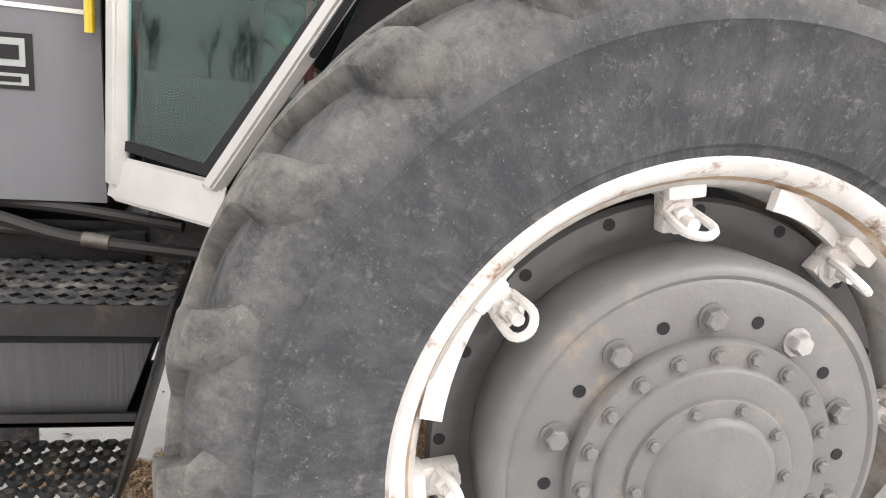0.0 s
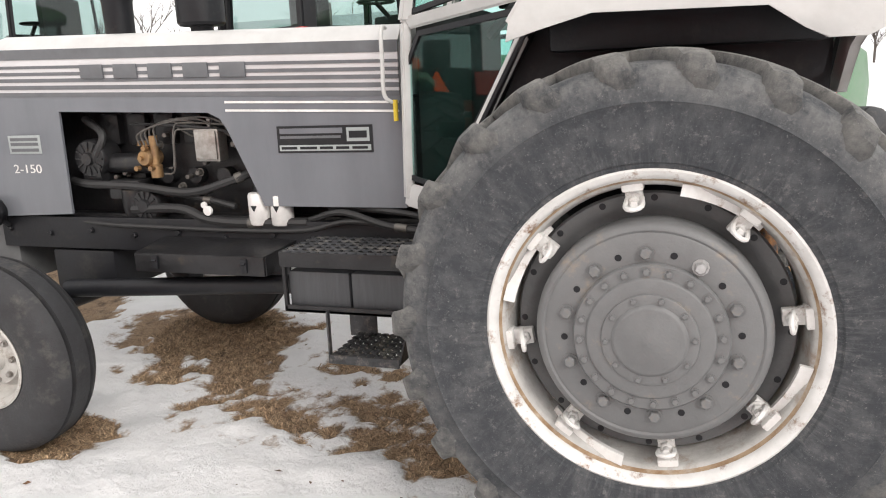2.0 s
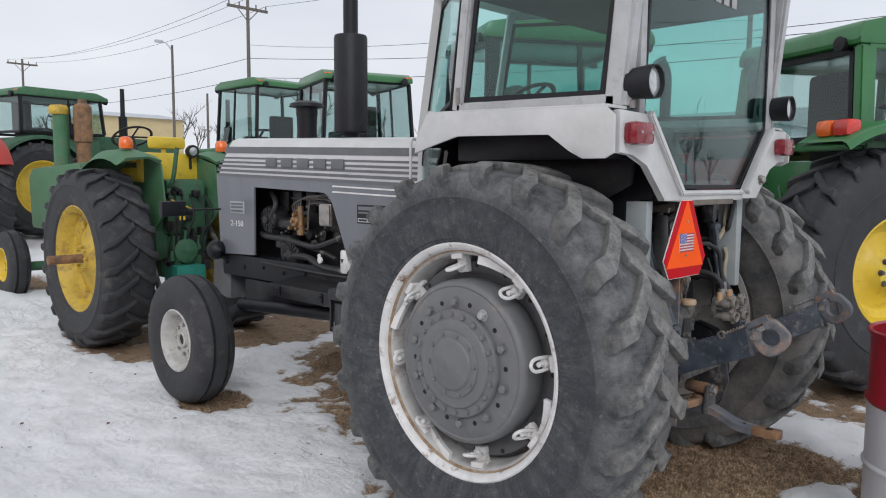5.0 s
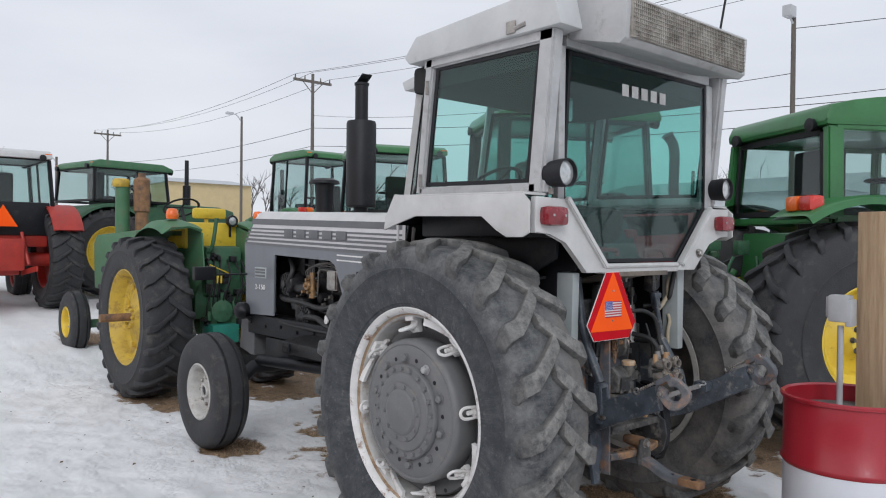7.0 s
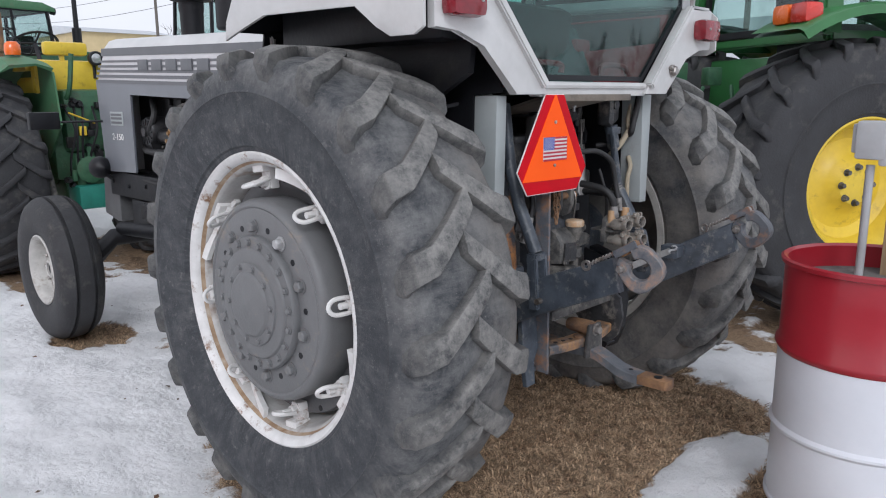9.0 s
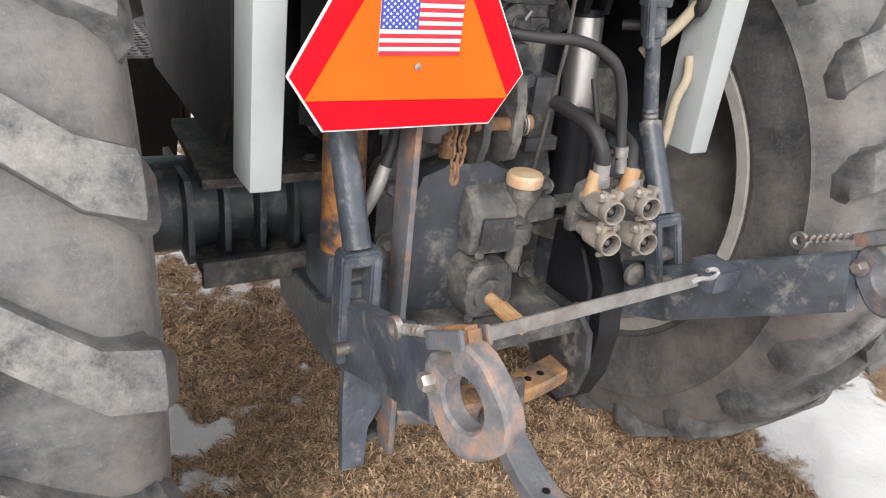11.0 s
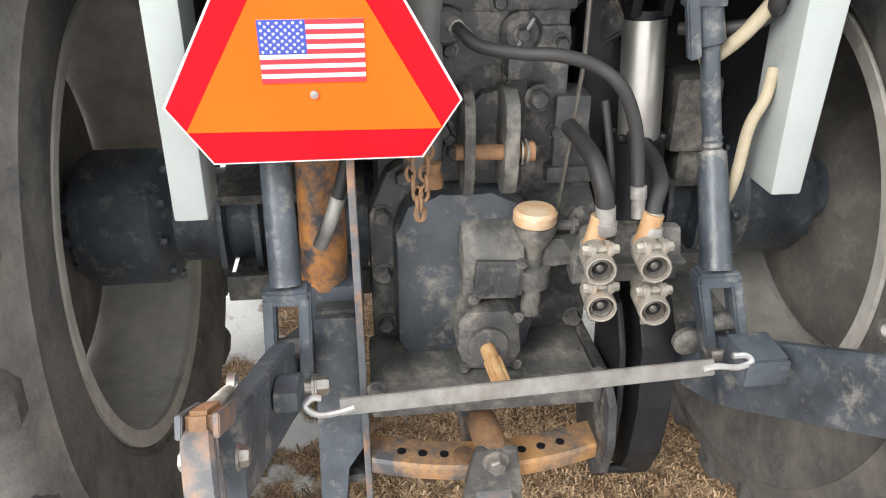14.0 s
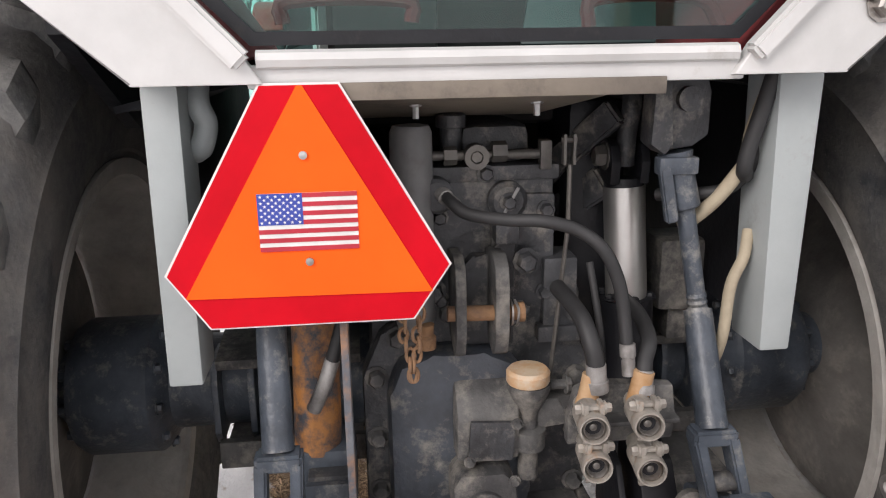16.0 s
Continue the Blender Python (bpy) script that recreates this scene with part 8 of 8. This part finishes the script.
box(bm, 0.05, 0.09, -0.08, -0.04, 1.8, 1.95, 0.01)
box(bm, -0.45, 0.05, -0.37, -0.3, 1.76, 1.83, 0.025)
box(bm, -0.45, 0.05, 0.3, 0.37, 1.76, 1.83, 0.025)
part("seat", bm, JD_YELLOW, old, "yellow padded seat")
bm = B()
lathe(bm, [(0.0, 0.0), (0.05, 0.01), (0.065, 0.05), (0.065, 0.09), (0.055, 0.095), (0.0, 0.08)], 24, (0.1, 0.2, 1.88), "x")
tube(bm, [(0.12, 0.2, 1.7), (0.12, 0.2, 1.85)], 0.015, 8)
wl_ = part("work_lamp", bm, BLACK, old)
bm = B()
lathe(bm, [(0.0, 0.182), (0.055, 0.186), (0.03, 0.198), (0.0, 0.2)], 20, (0.0, 0.2, 1.88), "x")
part("lamp_lens", bm, LENS_CLEAR, wl_)
bm = B()
ringm = lathe(bm, [(0.2, -0.014), (0.216, 0.0), (0.2, 0.014), (0.186, 0.0)], 36, axis="z", closed=True)
tube(bm, [(-0.19, 0, 0), (0.19, 0, 0)], 0.01, 6)
tube(bm, [(0, -0.19, 0), (0, 0.19, 0)], 0.01, 6)
tube(bm, [(0, 0, 0), (0, 0, -0.5)], 0.022, 8)
stw = part("steering_wheel", bm, BLACK, old)
stw.matrix_basis = pose(-0.78, 0.0, 2.05, 0, -30, 0)
bm = B()
lathe(bm, [(0.085, 1.7), (0.085, 2.02), (0.105, 2.04), (0.105, 2.46), (0.08, 2.49), (0.05, 2.5), (0.05, 2.55)], 24, (-2.2, 0.02, 0), "z")
part("muffler", bm, RUST, old, "rusty muffler")
bm = B()
lathe(bm, [(0.09, 1.7), (0.09, 2.36), (0.0, 2.37)], 20, (-2.3, -0.2, 0), "z")
air = part("air_stack", bm, JD_FADED, old, "green air intake with yellow cap")
bm = B()
lathe(bm, [(0.0, 2.36), (0.1, 2.36), (0.11, 2.38), (0.11, 2.44), (0.09, 2.47), (0.0, 2.48)], 24, (-2.3, -0.22, 0), "z")
part("intake_cap", bm, OLD_YELLOW, air, "yellow intake cap")
bm = B()
tube(bm, [(0.44, 0.05, 1.3), (0.5, -0.2, 1.4)], 0.008, 6)
box(bm, 0.46, 0.5, -0.12, -0.06, 1.2, 1.28, 0.006)
part("decal_plate", bm, JD_YELLOW, old)

# ---- poles, wires, far things ----


def pole(x, y, z0, z1, arm, lean=0.0, rz=0, r=0.1):
    P = thing("utility_pole" if arm == "cross" else "light_pole", (x, y, z0), "tall wooden utility pole with crossarms" if arm == "cross" else "wooden pole with a lamp at the top", "pole", "poles along the yard", rz=rz)
    h = z1 - z0
    bm = B()
    tube(bm, [(0, 0, -0.5), (lean * h, 0, h)], [r, r * 0.7], 12)
    part("shaft", bm, POLE_WOOD, P)
    bm = B()
    t = lean * h
    if arm == "cross":
        box(bm, t - 0.06, t + 0.06, -1.2, 1.2, h - 0.5, h - 0.36, 0.01)
        tube(bm, [(t, -0.7, h - 0.4), (t, 0, h - 1.1)], 0.025, 6)
        tube(bm, [(t, 0.7, h - 0.4), (t, 0, h - 1.1)], 0.025, 6)
        for y in (-1.1, -0.5, 0.5, 1.1):
            tube(bm, [(t, y, h - 0.36), (t, y, h - 0.16)], [0.04, 0.03], 8)
        part("crossarm", bm, POLE_WOOD, P)
    elif arm == "flood":
        box(bm, t - 0.12, t + 0.12, -0.45, -0.1, h - 0.05, h + 0.25, 0.03)
        tube(bm, [(t, 0, h - 0.2), (t, -0.3, h)], 0.03, 6)
        part("flood_lamp", bm, PLASTIC_GREY, P)
    elif arm == "lamp":
        tube(bm, curve([(t, 0, h - 0.3), (t, -0.3, h + 0.05), (t, -0.6, h + 0.1)], 4), 0.03, 6)
        box(bm, t - 0.1, t + 0.1, -0.9, -0.5, h + 0.03, h + 0.17, 0.04)
        part("lamp_head", bm, PLASTIC_GREY, P)
    return P


def wire(a, b, sag, r=0.011):
    a, b = Vector(a), Vector(b)
    bm = B()
    tube(bm, [a.lerp(b, i / 24) - Vector((0, 0, sag * 4 * (i / 24) * (1 - i / 24))) for i in range(25)], r, 4)
    ob = part("overhead_wire", bm, BLACK, None)
    return tagged(ob, "thin black overhead wire between poles", "wire", "overhead wires")


for x, y, top, arm, lean in ((-33.2, 18.5, 10.9, "cross", 0.0), (-69.0, 18.5, 11.6, "cross", 0.0), (-34.7, 15.0, 8.3, "lamp", 0.0), (-41.0, 7.4, 6.0, "lamp", 0.0), (-36.9, 18.1, 6.3, "", 0.0), (-6.1, 17.0, 7.8, "flood", 0.0),
                             (-12.0, 22.0, 4.4, "", 0.02)):
    pole(x, y, rise(x, y), top, arm, lean, r=0.12 if arm == "cross" else 0.085)
for dy, dz in ((-1.1, -0.15), (1.1, -0.15), (0.0, 0.1)):
    wire((-69.0, 18.5 + dy, 11.6 + dz), (-33.2, 18.5 + dy, 10.9 + dz), 0.8)
    wire((-33.2, 18.5 + dy, 10.9 + dz), (4.0, 31.0 + dy, 14.5 + dz), 0.9)
for dz in (-3.0, -4.0):
    wire((-69.0, 18.5, 11.6 + dz), (-33.2, 18.5, 10.9 + dz), 0.5, 0.016)
    wire((-33.2, 18.5, 10.9 + dz), (6.0, 24.5, 7.6 + dz * 0.35), 0.7, 0.016)
wire((-33.2, 18.5, 8.6), (-6.1, 17.0, 6.3), 0.5)
wire((-6.1, 17.0, 7.5), (14.0, 26.0, 9.6), 0.5)
wire((-6.1, 17.0, 5.6), (14.0, 24.0, 7.8), 0.4)
wire((-6.1, 17.0, 5.0), (14.0, 24.0, 7.0), 0.4)
shed = thing("tan_shed", (-54.0, 20.5, rise(-54, 20)), "long tan metal shed far behind the tractors", "building")
bm = B()
box(bm, -4, 4, -3.6, 2.8, 0, 2.9, 0.02)
part("wall", bm, TAN, shed)
bm = B()
prism(bm, [(-4.3, 2.9), (4.3, 2.9), (0, 3.5)], "y", -3.8, 3.0)
part("roof", bm, PALE_SHED, shed)
hall = thing("pale_hall", (-16.0, 34.0, rise(-16, 30)), "low pale metal hall beyond the poles", "building")
bm = B()
box(bm, -7, 6, -4, 4, 0, 2.6, 0.02)
part("wall", bm, PALE_SHED, hall)
bm = B()
prism(bm, [(-4.4, 2.6), (4.4, 2.6), (0, 3.6)], "x", -7.3, 6.3)
part("roof", bm, LIGHT_GREY, hall)
barn = thing("red_shed", (4.0, -16.0, 0.0), "long dark red shed across the yard", "building")
bm = B()
box(bm, -14, 10, -2, 2, 0, 3.2, 0.02)
part("wall", bm, RED_PAINT, barn)
bm = B()
prism(bm, [(-2.4, 3.2), (2.4, 3.2), (0, 4.3)], "x", -14.3, 10.3)
part("roof", bm, LIGHT_GREY, barn)


def far_woods():
    """A belt of bare trees: trunks that fork into many fine twigs."""
    rng = random.Random(5)
    bm = B()

    def limb(p, d, length, r, depth):
        q = p + d * length
        u = d.orthogonal().normalized() * r
        w = d.cross(u)
        v = [bm.verts.new(p + u), bm.verts.new(p - u * 0.5 + w * 0.9), bm.verts.new(p - u * 0.5 - w * 0.9), bm.verts.new(q)]
        for f in ((0, 1, 3), (1, 2, 3), (2, 0, 3)):
            bm.faces.new([v[i] for i in f])
        if depth:
            for _ in range(4):
                e = (d + Vector((rng.uniform(-1, 1), rng.uniform(-1, 1), rng.uniform(-0.1, 0.8))) * 0.75).normalized()
                limb(p.lerp(q, rng.uniform(0.35, 0.95)), e, length * rng.uniform(0.5, 0.75), r * 0.55, depth - 1)
    for i in range(150):
        a = radians(rng.uniform(5, 175)) if i % 4 else radians(rng.uniform(175, 365))
        dist = rng.uniform(62, 95)
        x, y = 0 - dist * math.cos(a - radians(35)), dist * math.sin(a - radians(35))
        limb(Vector((x, y, rise(x, y) - 0.3)), Vector((rng.uniform(-0.1, 0.1), rng.uniform(-0.1, 0.1), 1)).normalized(), rng.uniform(2.2, 4.2), 0.16, 3)
    ob = part("far_woods", bm, TREE_FAR, None)
    return tagged(ob, "belt of bare grey-brown trees on the horizon", "trees", kind="stuff")


far_woods()


def dead_grass():
    """Flattened dry blades on the bare ground near the hitch and the wheels."""
    rng = random.Random(11)
    co, fa = [], []
    n = 0
    while n < 260000:
        if n % 2:
            x, y = rng.uniform(-0.6, 1.7), rng.uniform(-0.75, 1.5)
        else:
            x, y = rng.uniform(-3.3, 0.8), rng.uniform(-1.4, 1.3)
        n += 1
        if bare(x, y) < 0.55:
            continue
        a, L, w = rng.uniform(0, 6.283), rng.uniform(0.02, 0.075), rng.uniform(0.001, 0.003)
        z = rise(x, y) - 0.03 + 0.02 * noise.noise(Vector((x, y, 0)) * 0.9) + 0.012 * noise.noise(Vector((x, y, 0)) * 3.3) + rng.uniform(-0.006, 0.008)
        up = rng.uniform(0.0, 0.02)
        dx, dy = math.cos(a), math.sin(a)
        k = len(co)
        co += [(x - dy * w, y + dx * w, z), (x + dy * w, y - dx * w, z), (x + dx * L * 0.55 + dy * w, y + dy * L * 0.55 - dx * w, z + up), (x + dx * L * 0.55 - dy * w, y + dy * L * 0.55 + dx * w, z + up), (x + dx * L, y + dy * L, z + up * 0.4)]
        fa += [(k, k + 1, k + 2, k + 3), (k + 3, k + 2, k + 4)]
    me = bpy.data.meshes.new("dead_grass")
    me.from_pydata(co, [], fa)
    m = surf("dry_blade", (0.62, 0.45, 0.29), (0.3, 0.19, 0.11), 18, 0.8)
    nn, ll = m.node_tree.nodes, m.node_tree.links
    geo, hue, rr = nn.new("ShaderNodeNewGeometry"), nn.new("ShaderNodeHueSaturation"), nn.new("ShaderNodeMapRange")
    rr.inputs["To Min"].default_value, rr.inputs["To Max"].default_value = 0.22, 1.35
    bs = nn["Principled BSDF"]
    src = bs.inputs["Base Color"].links[0].from_socket
    ll.new(geo.outputs["Random Per Island"], rr.inputs["Value"])
    ll.new(rr.outputs["Result"], hue.inputs["Value"])
    ll.new(src, hue.inputs["Color"])
    ll.new(hue.outputs["Color"], bs.inputs["Base Color"])
    me.materials.append(m)
    return tagged(new("dead_grass", me), "flattened dry brown grass blades", "grass", kind="stuff")


dead_grass()


def dead_leaves():
    """Small curled leaves and crumbs blown over the snow."""
    rng = random.Random(3)
    co, fa = [], []
    for _ in range(240):
        x, y = rng.uniform(-6, 2.8), rng.uniform(-3.2, 1.4)
        if bare(x, y) > 0.4:
            continue
        a, L = rng.uniform(0, 6.283), rng.choice((0.007, 0.01, 0.012, 0.02))
        z = rise(x, y) + 0.02 * noise.noise(Vector((x, y, 0)) * 0.9) + 0.012 * noise.noise(Vector((x, y, 0)) * 3.3) + 0.03 * noise.noise(Vector((x, y, 0)) * 5.0 + Vector((9, 2, 0))) + 0.006
        dx, dy = math.cos(a) * L, math.sin(a) * L
        k = len(co)
        co += [(x - dx, y - dy, z), (x - dy * 0.5, y + dx * 0.5, z + L * 0.35), (x + dx, y + dy, z + L * 0.2), (x + dy * 0.6, y - dx * 0.6, z + L * 0.1)]
        fa += [(k, k + 1, k + 2), (k, k + 2, k + 3)]
    me = bpy.data.meshes.new("dead_leaves")
    me.from_pydata(co, [], fa)
    me.materials.append(surf("dead_leaf", (0.16, 0.08, 0.04), (0.06, 0.04, 0.025), 8, 0.8))
    return tagged(new("dead_leaves", me), "small dead leaves and crumbs on the snow", "leaves", kind="stuff")


dead_leaves()
